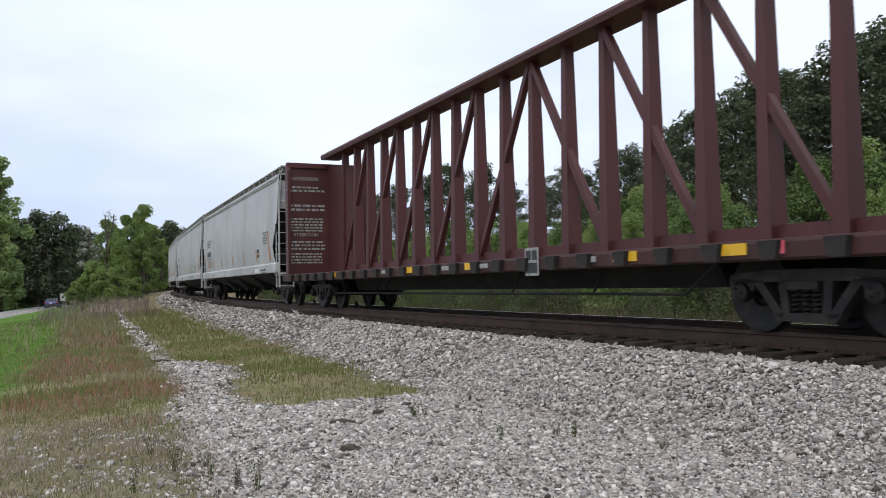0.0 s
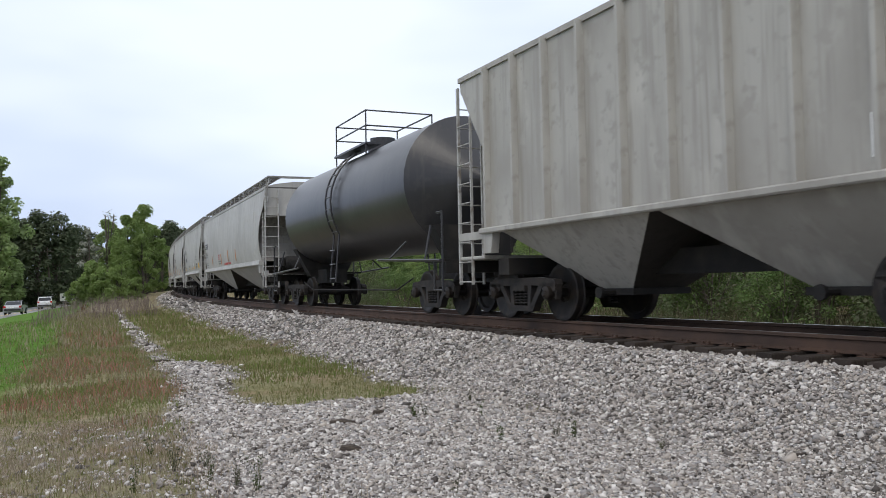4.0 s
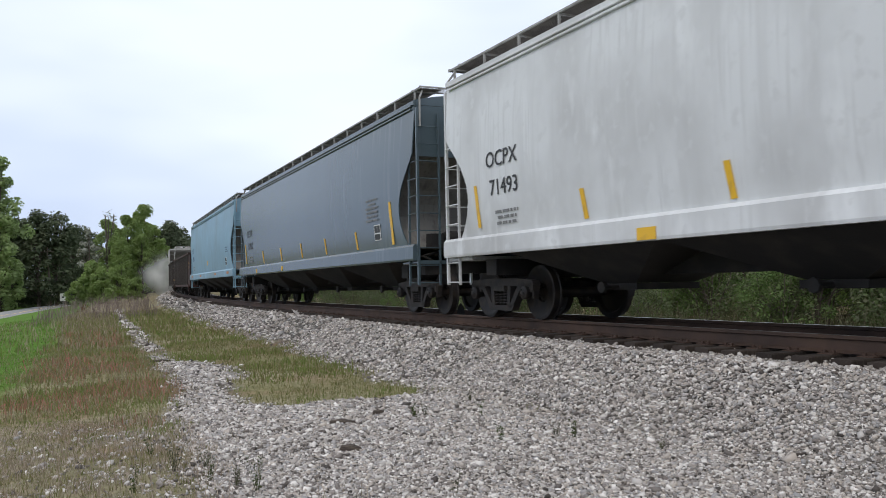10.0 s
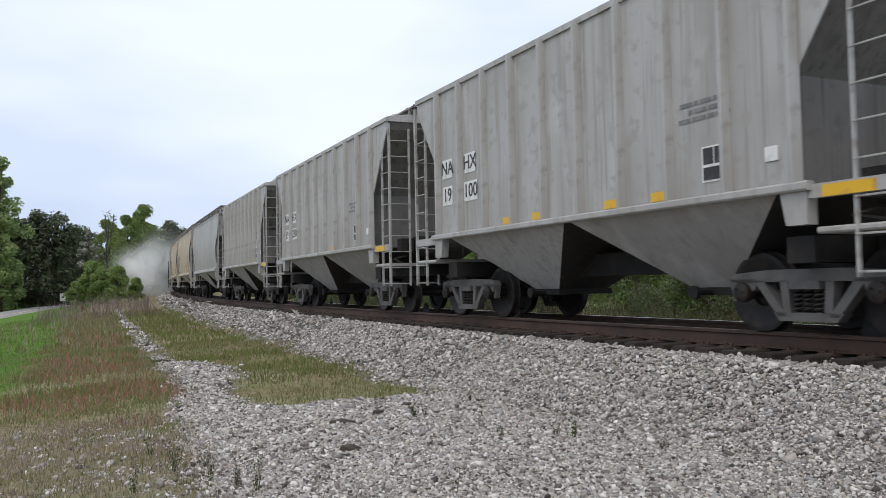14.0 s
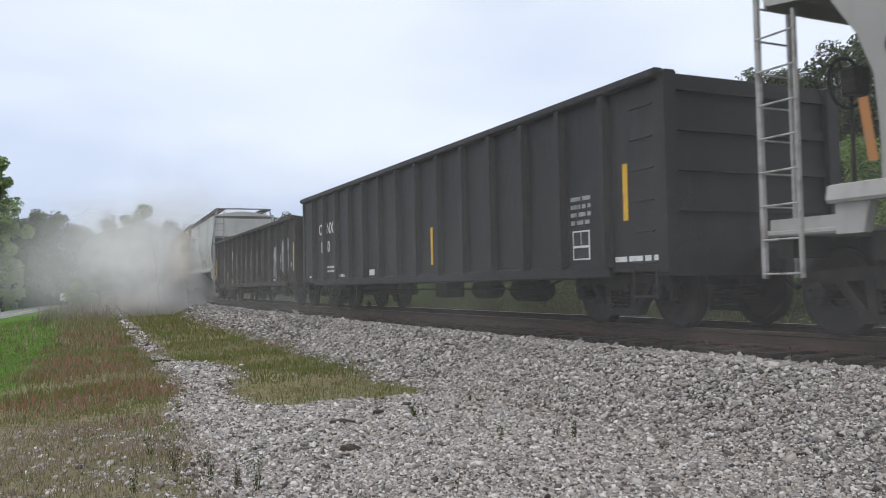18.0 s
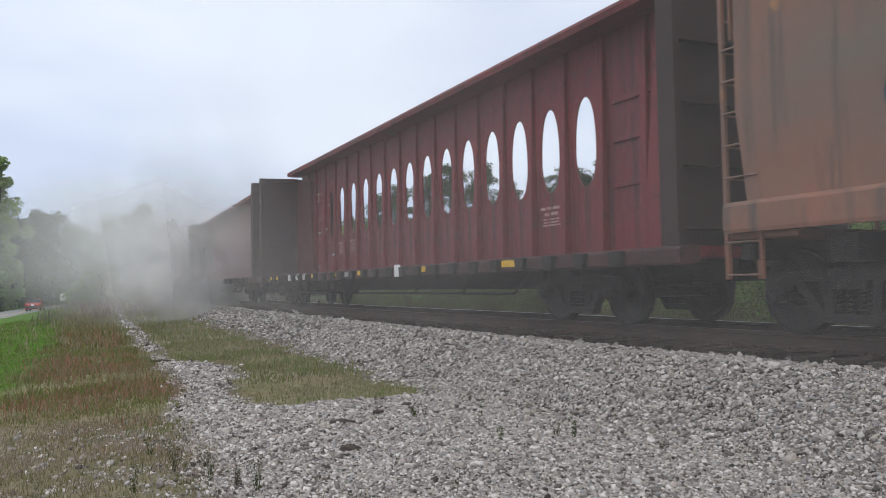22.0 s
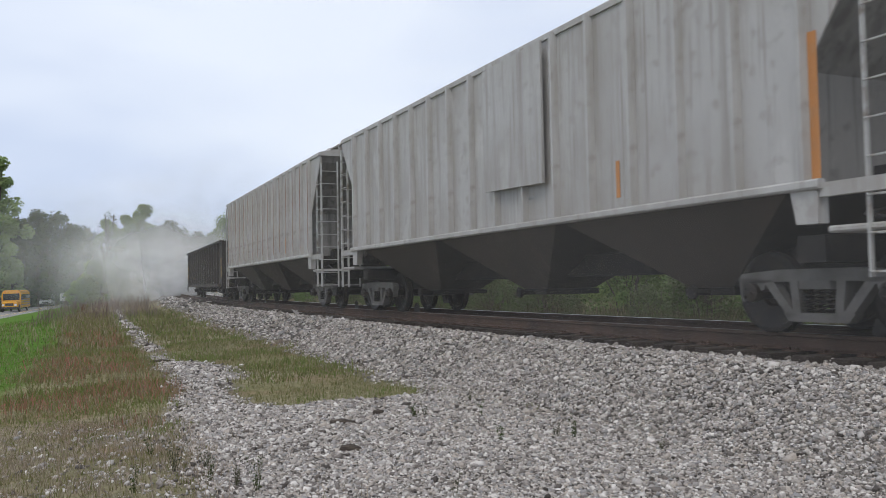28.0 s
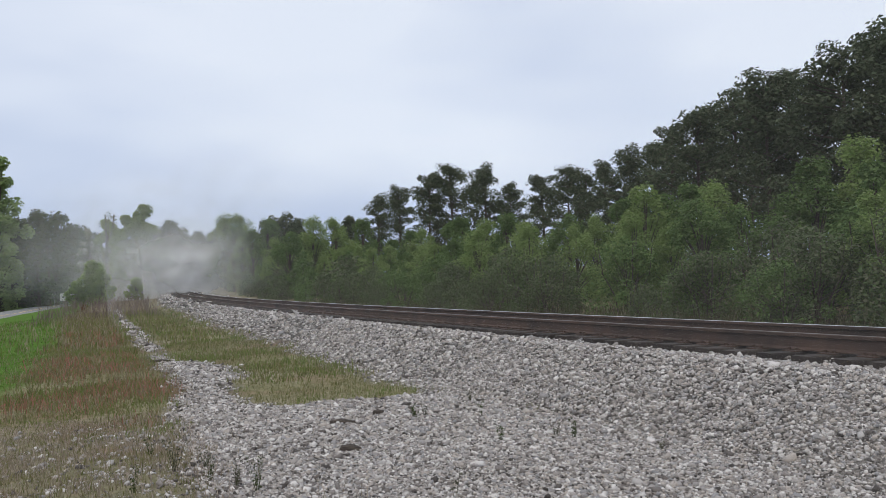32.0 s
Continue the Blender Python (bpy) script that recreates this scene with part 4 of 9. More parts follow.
def gondola(label, front, rear, material, height, group, posts=14, margin=1.15, post_mat=None):
    half = (front - rear) / 2
    car = thing("gondola_car", label, "freight car", group)
    car["along"] = (front + rear) / 2
    z0 = 0.7
    for sy in (-1, 1):
        part("side_sheet", Build().box(-half + 0.05, half - 0.05, sy * 1.475 - 0.015, sy * 1.475 + 0.015, z0 + 0.05, height - 0.05), material, car)
        part("top_chord", Build().prism([(sy * 1.44, height - 0.13), (sy * 1.60, height - 0.13), (sy * 1.62, height - 0.10), (sy * 1.62, height - 0.02), (sy * 1.58, height), (sy * 1.46, height), (sy * 1.44, height - 0.03)], -half, half), material, car)
        part("side_sill", Build().slab(-half + 1.1, half - 1.1, sy * 1.5 - 0.03, sy * 1.5 + 0.07, z0 - 0.03, z0 + 0.15, 0.02), material, car)
        b = Build().prism([(sy * 1.485, -0.10), (sy * 1.60, -0.055), (sy * 1.60, 0.055), (sy * 1.485, 0.10)], z0 + 0.12, height - 0.12)
        b.v = [(z, y, x) for x, y, z in b.v]
        me = b.mesh("side_post", post_mat or material)
        for k in range(posts):
            x = -half + margin + (2 * half - 2 * margin) * k / (posts - 1)
            part("side_post", me, None, car, at=pose(x, 0, 0))
    part("floor", Build().box(-half + 0.05, half - 0.05, -1.45, 1.45, z0 + 0.28, z0 + 0.36), M_UNDER, car)
    for sx in (-1, 1):
        b = Build().box(sx * (half - 0.06) - 0.03, sx * (half - 0.06) + 0.03, -1.48, 1.48, z0 + 0.1, height - 0.04)
        wall = part("end_wall", b, material, car)
        for k in range(5):
            z = z0 + 0.35 + (height - z0 - 0.55) * k / 4
            part("end_rib", Build().slab(sx * (half - 0.02) - 0.05, sx * (half - 0.02) + 0.05, -1.46, 1.46, z - 0.06, z + 0.06, 0.02), material, wall)
        for y in (-1.42, 1.42):
            part("corner_post", Build().slab(sx * half - 0.09, sx * half + 0.09, y - 0.1, y + 0.1, z0, height - 0.03, 0.03), material, wall)
        part("end_sill", Build().slab(sx * half - 0.12, sx * half + 0.04, -1.5, 1.5, z0 - 0.02, z0 + 0.3, 0.02), material, car)
        for sy in (-1, 1):
            x0, x1 = sx * (half - 0.1), sx * (half - 0.55)
            lb = Build().path([(x0, sy * 1.55, z0 + 0.1), (x0, sy * 1.55, 0.42), (x1, sy * 1.55, 0.42), (x1, sy * 1.55, z0 + 0.1)], 0.018, 5)
            part("stirrup", lb, material, car)
            z = 0.85
            while z < height - 0.3:
                part("grab_iron", Build().tube((x0, sy * 1.56, z), (x1, sy * 1.56, z), 0.015, 5), material, car)
                z += 0.4
    underframe(car, half, 0.72, 0.97)
    brake_line(car, half)
    part("brake_cylinder", Build().lathe([(0.001, -0.45), (0.16, -0.45), (0.18, -0.38), (0.18, 0.3), (0.1, 0.45), (0.001, 0.45)], "x", 14, (2.2, -0.75, 0.52)), M_UNDER, car)
    part("air_tank", Build().lathe([(0.001, -0.6), (0.14, -0.56), (0.2, -0.42), (0.2, 0.42), (0.14, 0.56), (0.001, 0.6)], "x", 14, (3.7, -0.7, 0.5)), M_UNDER, car)
    part("brake_valve", Build().slab(0.6, 1.1, -1.15, -0.75, 0.36, 0.7, 0.04), M_UNDER, car)
    for sx in (-1, 1):
        truck(car, sx * (half - 1.5))
    couplers(car, half)
    return car


def deck(car, half, material):
    b = Build()
    for sy in (-1, 1):
        b.prism([(sy * 1.2, 1.06), (sy * 1.50, 1.04), (sy * 1.52, 1.0), (sy * 1.52, 0.84), (sy * 1.48, 0.81), (sy * 1.2, 0.84)], -half, half)
    part("deck_edge", b, P_DECK, car)
    part("deck", Build().box(-half + 0.02, half - 0.02, -1.2, 1.2, 0.9, 1.04), material, car)
    n = 26
    me = Build().plate([(-0.14, 0.06), (0.14, 0.06), (0.10, -0.14), (-0.10, -0.14)], -0.05, 0.04).mesh("winch_bracket", M_UNDER)
    for k in range(n):
        for sy in (-1, 1):
            part("winch_bracket", me, None, car, at=pose(-half + 1.2 + (2 * half - 2.4) * k / (n - 1), sy * 1.55, 0.96))
    b = Build().box(-half + 0.3, half - 0.3, -0.3, 0.3, 0.6, 0.9)
    b.prism([(-0.7, 0.9), (0.7, 0.9), (0.5, 0.52), (-0.5, 0.52)], -half + 4.6, half - 4.6)
    part("centre_sill", b, M_UNDER, car)
    b = Build()
    b.path([(-half + 4.0, -1.2, 0.85), (-half + 4.6, -1.2, 0.45), (half - 4.6, -1.2, 0.45), (half - 4.0, -1.2, 0.85)], 0.022, 5)
    for x in (-4.0, -3.4, 2.8, 5.2):
        b.tube((x, -1.2, 0.45), (x, -1.0, 0.85), 0.02, 5)
    part("brake_rod", b, M_UNDER, car)


P_SOOTRED = paint("soot_streaked_red_paint", (0.11, 0.022, 0.02), dirt=(0.022, 0.014, 0.013), amount=0.9, rough=0.65)
P_DECK = paint("grimy_deck_paint", (0.06, 0.02, 0.019), dirt=(0.016, 0.013, 0.012), amount=0.85, rough=0.7)
M_BULK = paint("sooty_bulkhead_paint", (0.028, 0.015, 0.013), dirt=(0.06, 0.022, 0.019), amount=0.6, rough=0.7)


def brake_wheel(car, half, material):
    """The upright brake wheel on its staff at a car's rear end."""
    x, y, z = -(half - 0.42), -0.62, 2.72
    w = part("brake_wheel", Build().lathe([(0.255, -0.014), (0.28, -0.02), (0.295, 0.0), (0.28, 0.02), (0.255, 0.014), (0.255, -0.014)], "x", 18, (x, y, z)), M_STEEL, car)
    for k in range(4):
        a = math.pi * k / 2 + 0.4
        part("spoke", Build().tube((x, y, z), (x, y + 0.26 * math.cos(a), z + 0.26 * math.sin(a)), 0.014, 5), M_STEEL, w)
    part("brake_staff", Build().tube((x + 0.06, y, 1.2), (x + 0.06, y, z), 0.025, 6), M_STEEL, car)
    part("gear_box", Build().slab(x + 0.03, x + 0.2, y - 0.12, y + 0.12, z - 0.16, z + 0.14, 0.03), M_STEEL, car)
    part("brake_cylinder", Build().lathe([(0.001, -0.3), (0.15, -0.3), (0.16, -0.26), (0.16, 0.26), (0.12, 0.3), (0.001, 0.3)], "x", 12, (half - 0.75, -0.35, 1.52)), M_UNDER, car)
    part("air_tank", Build().lathe([(0.001, -0.42), (0.12, -0.4), (0.17, -0.3), (0.17, 0.3), (0.12, 0.4), (0.001, 0.42)], "y", 12, (half - 0.55, 0.3, 1.6)), M_UNDER, car)


def bulkhead(car, x, sx, material, top=4.7, wing_mat=None):
    b = Build()
    b.box(x - 0.05, x + 0.05, -1.42, 1.42, 1.05, top - 0.12)
    b.plate([(x - 0.16, 1.05), (x + 0.16, 1.05), (x + 0.16, top - 0.25), (x + 0.06, top), (x - 0.06, top), (x - 0.16, top - 0.25)], -1.45, -1.35)
    b.plate([(x - 0.16, 1.05), (x + 0.16, 1.05), (x + 0.16, top - 0.25), (x + 0.06, top), (x - 0.06, top), (x - 0.16, top - 0.25)], 1.35, 1.45)
    for k in range(5):
        z = 1.3 + (top - 1.6) * k / 4
        b.box(x + sx * 0.05, x + sx * 0.16, -1.36, 1.36, z - 0.05, z + 0.05)
    b.slab(x - 0.12, x + 0.12, -1.44, 1.44, top - 0.16, top - 0.002, 0.03)
    wing = sx * -1
    part("bulkhead", b, material, car)
    part("gusset", Build().plate([(x + wing * 0.06, 1.05), (x + wing * 2.3, 1.05), (x + wing * 2.3, 1.12), (x + wing * 1.9, top - 0.3), (x + wing * 0.06, top - 0.02)], -0.05, 0.2), wing_mat or material, car)


def lumber_car(label, front, rear, material, group, arches, top=4.95, shift=-0.1, soot=False):
    """A centre-beam lumber car; arches: a plate wall with tall round-headed openings, else an open truss."""
    half = (front - rear) / 2
    car = thing("centerbeam_car", label, "freight car", group)
    car["along"] = (front + rear) / 2
    deck(car, half, material)
    for sx in (-1, 1):
        bulkhead(car, sx * (half - 0.25), sx, M_BULK if arches else material, 4.72, P_SOOTRED if soot and sx < 0 else material)
    inner = half - 0.4
    w = 0.42 if arches else 0.3
    part("top_chord", Build().prism([(-w, top - 0.16), (w, top - 0.16), (w + 0.03, top - 0.06), (w, top), (-w, top), (-w - 0.03, top - 0.06)], -inner, inner), material, car)
    if arches:
        pitch, n = 1.165, 14
        first = -n * pitch / 2 + shift
        last = first + n * pitch
        b = Build()
        for x0, x1 in ((-inner, first), (last, inner)):
            b.box(x0, x1, 0.135, 0.165, 1.04, top - 0.08)
            for z in (2.2, 2.95, 3.6):
                part("stiffener", Build().slab(x0 + 0.3, x1 - 0.3, 0.09, 0.135, z - 0.04, z + 0.04, 0.015), material, car)
        part("web_plate", b, material, car)
        z0, z1, hw = 2.30, 3.88, 0.325
        zm = z0 + 0.62
        right = [(0.0, z1)] + [(hw * math.sin(math.pi / 2 * i / 8) ** 0.92, zm + (z1 - zm) * math.cos(math.pi / 2 * i / 8) ** 0.85) for i in range(1, 8)] + [(hw, zm)]
        right += [(hw * math.cos(math.pi / 2 * i / 6) ** 0.85, zm - (zm - z0) * math.sin(math.pi / 2 * i / 6)) for i in range(1, 6)] + [(0.0, z0)]
        pb = Build()
        for y0, sgn in ((0.135, 1), (0.165, -1)):
            for m in (1, -1):
                pts = [(m * p[0], y0, p[1]) for p in right]
                edge = [(m * pitch / 2, y0, top - 0.08)] + [(m * pitch / 2, y0, p[1]) for p in right[1:-1]] + [(m * pitch / 2, y0, 1.04)]
                cut = [(0, y0, top - 0.08)] + pts + [(0, y0, 1.04)]
                edge = [(m * pitch / 2, y0, q[2]) for q in cut]
                pb.loft([cut, edge], caps=False, closed=False)
        for m in (1, -1):
            pb.loft([[(m * p[0], 0.135, p[1]) for p in right], [(m * p[0], 0.165, p[1]) for p in right]], caps=False, closed=False)
        me = pb.mesh("arch_panel", material)
        for k in range(n):
            part("arch_panel", me, None, car, at=pose(first + pitch * (k + 0.5), 0, 0))
        xs = [first + pitch * k for k in range(n + 1)] + [q for d in (1.15, 2.1) for q in (first - d, last + d) if abs(q) < inner - 0.5]
        wide0, wide1, dep0, dep1 = 0.09, 0.06, 0.17, 0.07
    else:
        n = 18
        xs = [1.15 * (k - (n - 1) / 2) for k in range(n)]
        wide0, wide1, dep0, dep1 = 0.115, 0.065, 0.15, 0.09
    mid_y = 0.15 if arches else 0.0
    pm = Build().loft([[(-wide0, mid_y - dep0, 1.04), (wide0, mid_y - dep0, 1.04), (wide0, mid_y + dep0, 1.04), (-wide0, mid_y + dep0, 1.04)],
                       [(-wide1, mid_y - dep1, top - 0.09), (wide1, mid_y - dep1, top - 0.09), (wide1, mid_y + dep1, top - 0.09), (-wide1, mid_y + dep1, top - 0.09)]])
    me = pm.mesh("post", material)
    for x in xs:
        part("post", me, None, car, at=pose(x, 0, 0))
    if not arches:
        mid = len(xs) // 2
        for k in range(0, len(xs) - 2, 2):
            a, b2 = xs[k], xs[k + 2]
            lo, hi = (a, b2) if k < mid else (b2, a)
            d = Build()
            for y0 in (-0.05,):
                d.loft([[(lo - 0.07, y0 - 0.06, 1.15), (lo + 0.07, y0 - 0.06, 1.15), (lo + 0.07, y0 + 0.06, 1.15), (lo - 0.07, y0 + 0.06, 1.15)],
                        [(hi - 0.07, y0 - 0.06, top - 0.1), (hi + 0.07, y0 - 0.06, top - 0.1), (hi + 0.07, y0 + 0.06, top - 0.1), (hi - 0.07, y0 + 0.06, top - 0.1)]])
            part("diagonal_brace", d, material, car)
        part("web_plate", Build().box(-inner, inner, -0.04, 0.04, 1.04, 1.3), material, car)
    for sx in (-1, 1):
        truck(car, sx * (half - 2.9))
    couplers(car, half)
    return car


def tank_car(label, front, rear, shell_mats, group, white=False):
    """A tank car; shell_mats: (from, to, material) along the shell."""
    half = (front - rear) / 2
    car = thing("tank_car", label, "freight car", group)
    car["along"] = (front + rear) / 2
    r, zc, n = 1.50, 2.89, 40
    hx = half - 1.0
    for k, (a, b2, m) in enumerate(shell_mats):
        prof = []
        for q in np.linspace(a, b2, 14):
            q = float(q)
            if abs(q) > hx - 0.75:
                e = min(1.0, (abs(q) - (hx - 0.75)) / 0.75)
                prof.append((r * math.sqrt(max(0.0, 1 - e * e)), q))
            else:
                prof.append((r, q))
        rings = [[(q, rr * math.cos(2 * math.pi * i / n), zc + rr * math.sin(2 * math.pi * i / n)) for i in range(n)] for rr, q in prof]
        part("tank_shell", Build().loft(rings, caps=False), m, car, smooth=True)
    body = shell_mats[len(shell_mats) // 2][2]
    rail = M_HAND if white else body
    b = Build()
    for i in range(2):
        b.lathe([(0.45, 4.25), (0.45, 4.62), (0.3, 4.72), (0.0, 4.74)], n=16)
    b = Build().loft([[(0.42 * math.cos(a), 0.42 * math.sin(a), z) for a in [2 * math.pi * i / 16 for i in range(16)]] for z in (4.25, 4.62)])
    b.loft([[(0.36 * math.cos(a), 0.36 * math.sin(a), z) for a in [2 * math.pi * i / 16 for i in range(16)]] for z in (4.62, 4.75)])
    part("manway", b, body, car)
    b = Build()
    for x in (-1.3, 1.3):
        for y in (-0.95, 0.95):
            b.tube((x, y, 4.1), (x, y, 5.25), 0.022, 6)
    for z in (4.85, 5.25):
        b.path([(-1.3, -0.95, z), (1.3, -0.95, z), (1.3, 0.95, z), (-1.3, 0.95, z), (-1.3, -0.95, z)], 0.022, 6)
    b.box(-1.4, 1.4, -1.0, -0.55, 4.35, 4.4)
    b.box(-1.4, 1.4, 0.55, 1.0, 4.35, 4.4)
    part("top_platform", b, rail, car)
    for sy in (-1, 1):
        b = Build()
        for x in (-0.24, 0.24):
            pts = [(x, sy * (r + 0.12) * math.cos(a), zc + (r + 0.12) * math.sin(a)) for a in [math.pi / 2 * i / 8 - 0.55 for i in range(11)] if a < 1.2]
            b.path([(x, sy * 1.5, 0.75)] + pts, 0.028, 6)
        for k in range(9):
            a = -0.5 + 1.6 * k / 8
            b.tube((-0.24, sy * (r + 0.12) * math.cos(a), zc + (r + 0.12) * math.sin(a)), (0.24, sy * (r + 0.12) * math.cos(a), zc + (r + 0.12) * math.sin(a)), 0.018, 5)
        for k in range(3):
            b.tube((-0.24, sy * 1.5, 0.85 + 0.38 * k), (0.24, sy * 1.5, 0.85 + 0.38 * k), 0.018, 5)
        part("ladder", b, body, car)
        for sx in (-1, 1):
            b = Build()
            b.path([(sx * (half - 0.1), sy * 1.45, 0.5), (sx * (half - 0.1), sy * 1.45, 2.05), (sx * (half - 0.35), sy * 1.45, 2.05)], 0.025, 6)
            b.path([(sx * (half - 0.1), sy * 1.5, 1.1), (sx * (half - 3.6), sy * 1.5, 1.22)], 0.03, 6)
            b.path([(sx * (half - 0.1), sy * 1.45, 0.52), (sx * (half - 0.5), sy * 1.45, 0.52), (sx * (half - 0.5), sy * 1.45, 1.1)], 0.022, 6)
            b.tube((sx * (half - 0.9), sy * 1.48, 1.15), (sx * (half - 1.0), sy * 1.3, 1.85), 0.025, 5)
            b.tube((sx * (half - 3.0), sy * 1.48, 1.2), (sx * (half - 2.6), sy * 1.2, 1.6), 0.025, 5)
            part("handrail", b, rail, car)
    steel = M_UNDER if not white else body
    for sx in (-1, 1):
        part("stub_sill", Build().box(sx * (half - 1.4) - 1.35, sx * (half - 1.4) + 1.35, -0.35, 0.35, 0.75, 1.2), steel, car)
        part("end_beam", Build().box(sx * (half - 0.15) - 0.1, sx * (half - 0.15) + 0.1, -1.4, 1.4, 0.85, 1.075), steel, car)
        part("tank_saddle", Build().prism([(-1.1, 1.9), (1.1, 1.9), (0.6, 1.0), (-0.6, 1.0)], sx * (half - 1.55) - 0.2, sx * (half - 1.55) + 0.2), steel, car)
        part("end_platform", Build().box(sx * (half - 0.6) - 0.5, sx * (half - 0.6) + 0.5, -1.4, 1.4, 1.08, 1.13), steel, car)
    brake_line(car, half)
    for sx in (-1, 1):
        truck(car, sx * (half - 1.5))
    couplers(car, half)
    return car

# ---- the train, from its head to its tail: where the front and the rear of each car stand along the track at the start ----
P_GREY = paint("light_grey_car_paint", (0.46, 0.462, 0.462), amount=0.3)
P_GREY2 = paint("warm_grey_car_paint", (0.435, 0.425, 0.40), amount=0.4, rust=0.12)
P_WHITE = paint("white_car_paint", (0.66, 0.67, 0.67), amount=0.22)
P_CHALKY = paint("chalky_white_car_paint", (0.52, 0.525, 0.50), amount=0.3)
P_SLATE = mat("slate_car_paint", (0.066, 0.095, 0.11), rough=0.2, spec=0.6, noise_cols=[((0.065, 0.088, 0.10), 0.45, 0.68, 0.5, (1, 1, 0.8)), ((0.10, 0.125, 0.14), 0.56, 0.72, 0.5, STREAK)], bump=0.45, bump_scale=0.55)
P_BLUE = paint("pale_blue_car_paint", (0.205, 0.355, 0.46), amount=0.2)
P_BUFF = paint("buff_car_paint", (0.50, 0.42, 0.31), dirt=(0.40, 0.26, 0.13), amount=0.6, rust=0.45)
P_SAND = paint("sand_car_paint", (0.48, 0.40, 0.28), dirt=(0.40, 0.30, 0.17), amount=0.5, rust=0.1)
P_CONC = paint("concrete_grey_car_paint", (0.40, 0.385, 0.35), amount=0.5, rust=0.1)
P_DUSTY = paint("dusty_grey_car_paint", (0.43, 0.42, 0.405), dirt=(0.22, 0.19, 0.155), amount=0.75, rust=0.08)
P_STAIN = paint("rust_stained_grey_paint", (0.40, 0.405, 0.40), dirt=(0.24, 0.22, 0.185), amount=0.5, stain=(0.46, 0.33, 0.12))
P_BROWN = mat("weathered_brown_car_paint", (0.25, 0.105, 0.068), rough=0.6, noise_cols=[((0.15, 0.125, 0.10), 0.40, 0.60, 0.30, (0.45, 1, 1.6)), ((0.30, 0.12, 0.07), 0.54, 0.70, 0.6, (1, 1, 0.8)), ((0.10, 0.08, 0.065), 0.52, 0.72, 0.6, STREAK), ((0.33, 0.16, 0.07), 0.62, 0.72, 2.2, (1, 1, 1))], bump=0.12, bump_scale=2.2)
P_OXIDE = paint("oxide_red_gondola_paint", (0.052, 0.019, 0.0135), dirt=(0.014, 0.011, 0.010), amount=0.85, rough=0.65, stain=(0.062, 0.026, 0.017))
P_SOOT = paint("sooty_gondola_paint", (0.019, 0.0155, 0.014), dirt=(0.042, 0.029, 0.021), amount=0.8, rough=0.7, stain=(0.058, 0.031, 0.020))
P_IRON = paint("black_gondola_paint", (0.016, 0.016, 0.0175), dirt=(0.044, 0.038, 0.032), amount=0.7, rough=0.6)
P_RED = paint("faded_red_car_paint", (0.185, 0.020, 0.026), dirt=(0.028, 0.016, 0.015), amount=0.9, rough=0.6)
P_RED2 = paint("dull_red_car_paint", (0.085, 0.022, 0.021), dirt=(0.045, 0.026, 0.024), amount=0.5, rough=0.55)
P_TANK = paint("black_tank_paint", (0.03, 0.03, 0.034), dirt=(0.08, 0.075, 0.07), amount=0.5, rough=0.3)
P_TANKW = paint("white_tank_paint", (0.60, 0.585, 0.55), dirt=(0.40, 0.36, 0.31), amount=0.4)
U_GREY = paint("grimy_bay_paint", (0.15, 0.14, 0.125), dirt=(0.03, 0.027, 0.024), amount=0.8, rough=0.8)
U_BROWN = paint("grimy_brown_bay_paint", (0.07, 0.054, 0.042), dirt=(0.04, 0.035, 0.03), amount=0.6, rough=0.8)

HG, GG, CG = "covered hoppers of the train", "gondolas of the train", "lumber cars of the train"
TRAIN = {}
TRAIN["truss"] = lumber_car("red open-truss centre-beam lumber car, empty", 4.9, -18.7, P_RED2, CG, False, 5.0)
TRAIN["g1"] = hopper("clean light grey four-bay covered hopper", -19.4, -38.75, "pellet", P_GREY, HG, ends_at=SLIM_ENDS)
TRAIN["g2"] = hopper("light grey four-bay covered hopper with green scrawl", -39.95, -59.1, "pellet", P_GREY, HG, ends_at=SLIM_ENDS)
TRAIN["g3"] = hopper("light grey four-bay covered hopper, lightly scuffed", -60.6, -79.55, "pellet", P_GREY, HG, ends_at=SLIM_ENDS)
TRAIN["rib"] = hopper("concrete-grey ribbed two-bay covered hopper", -81.1, -92.05, "rib", P_CONC, HG, under=P_CONC)
TRAIN["tank"] = tank_car("black tank car with a railed top platform", -92.7, -107.2, [(-6.25, 6.25, P_TANK)], "tank cars of the train")
TRAIN["cream"] = hopper("cream-grey three-bay covered hopper with red stencils", -108.2, -125.5, "round", P_GREY2, HG, under=P_GREY2)
TRAIN["f1"] = hopper("light grey two-bay covered hopper with yellow squares", -127.15, -138.2, "round", P_GREY2, HG, under=P_GREY2, ends_at=EASY_ENDS)
for k, (a, b2) in enumerate(((-139.4, -150.9), (-152.2, -163.5), (-164.95, -176.3), (-177.7, -188.9))):
    TRAIN[f"a{k}"] = hopper("warm grey two-bay covered hopper with notched ends", a, b2, "short", P_GREY2, HG, under=U_GREY)
TRAIN["stain"] = hopper("grey two-bay covered hopper with ochre rust stains", -190.3, -201.2, "round", P_STAIN, HG, under=P_GREY2)
TRAIN["white"] = hopper("white four-bay covered hopper", -202.7, -222.2, "pellet", P_WHITE, HG)
TRAIN["slate"] = hopper("glossy slate-grey four-bay covered hopper", -223.5, -242.8, "pellet", P_SLATE, HG)
TRAIN["blue"] = hopper("pale blue four-bay covered hopper", -244.4, -262.5, "pellet", P_BLUE, HG)
TRAIN["gon1"] = gondola("rusty oxide-red gondola with faded yellow emblem", -263.8, -280.1, P_OXIDE, 2.9, GG, 13, 1.69, P_SOOT)
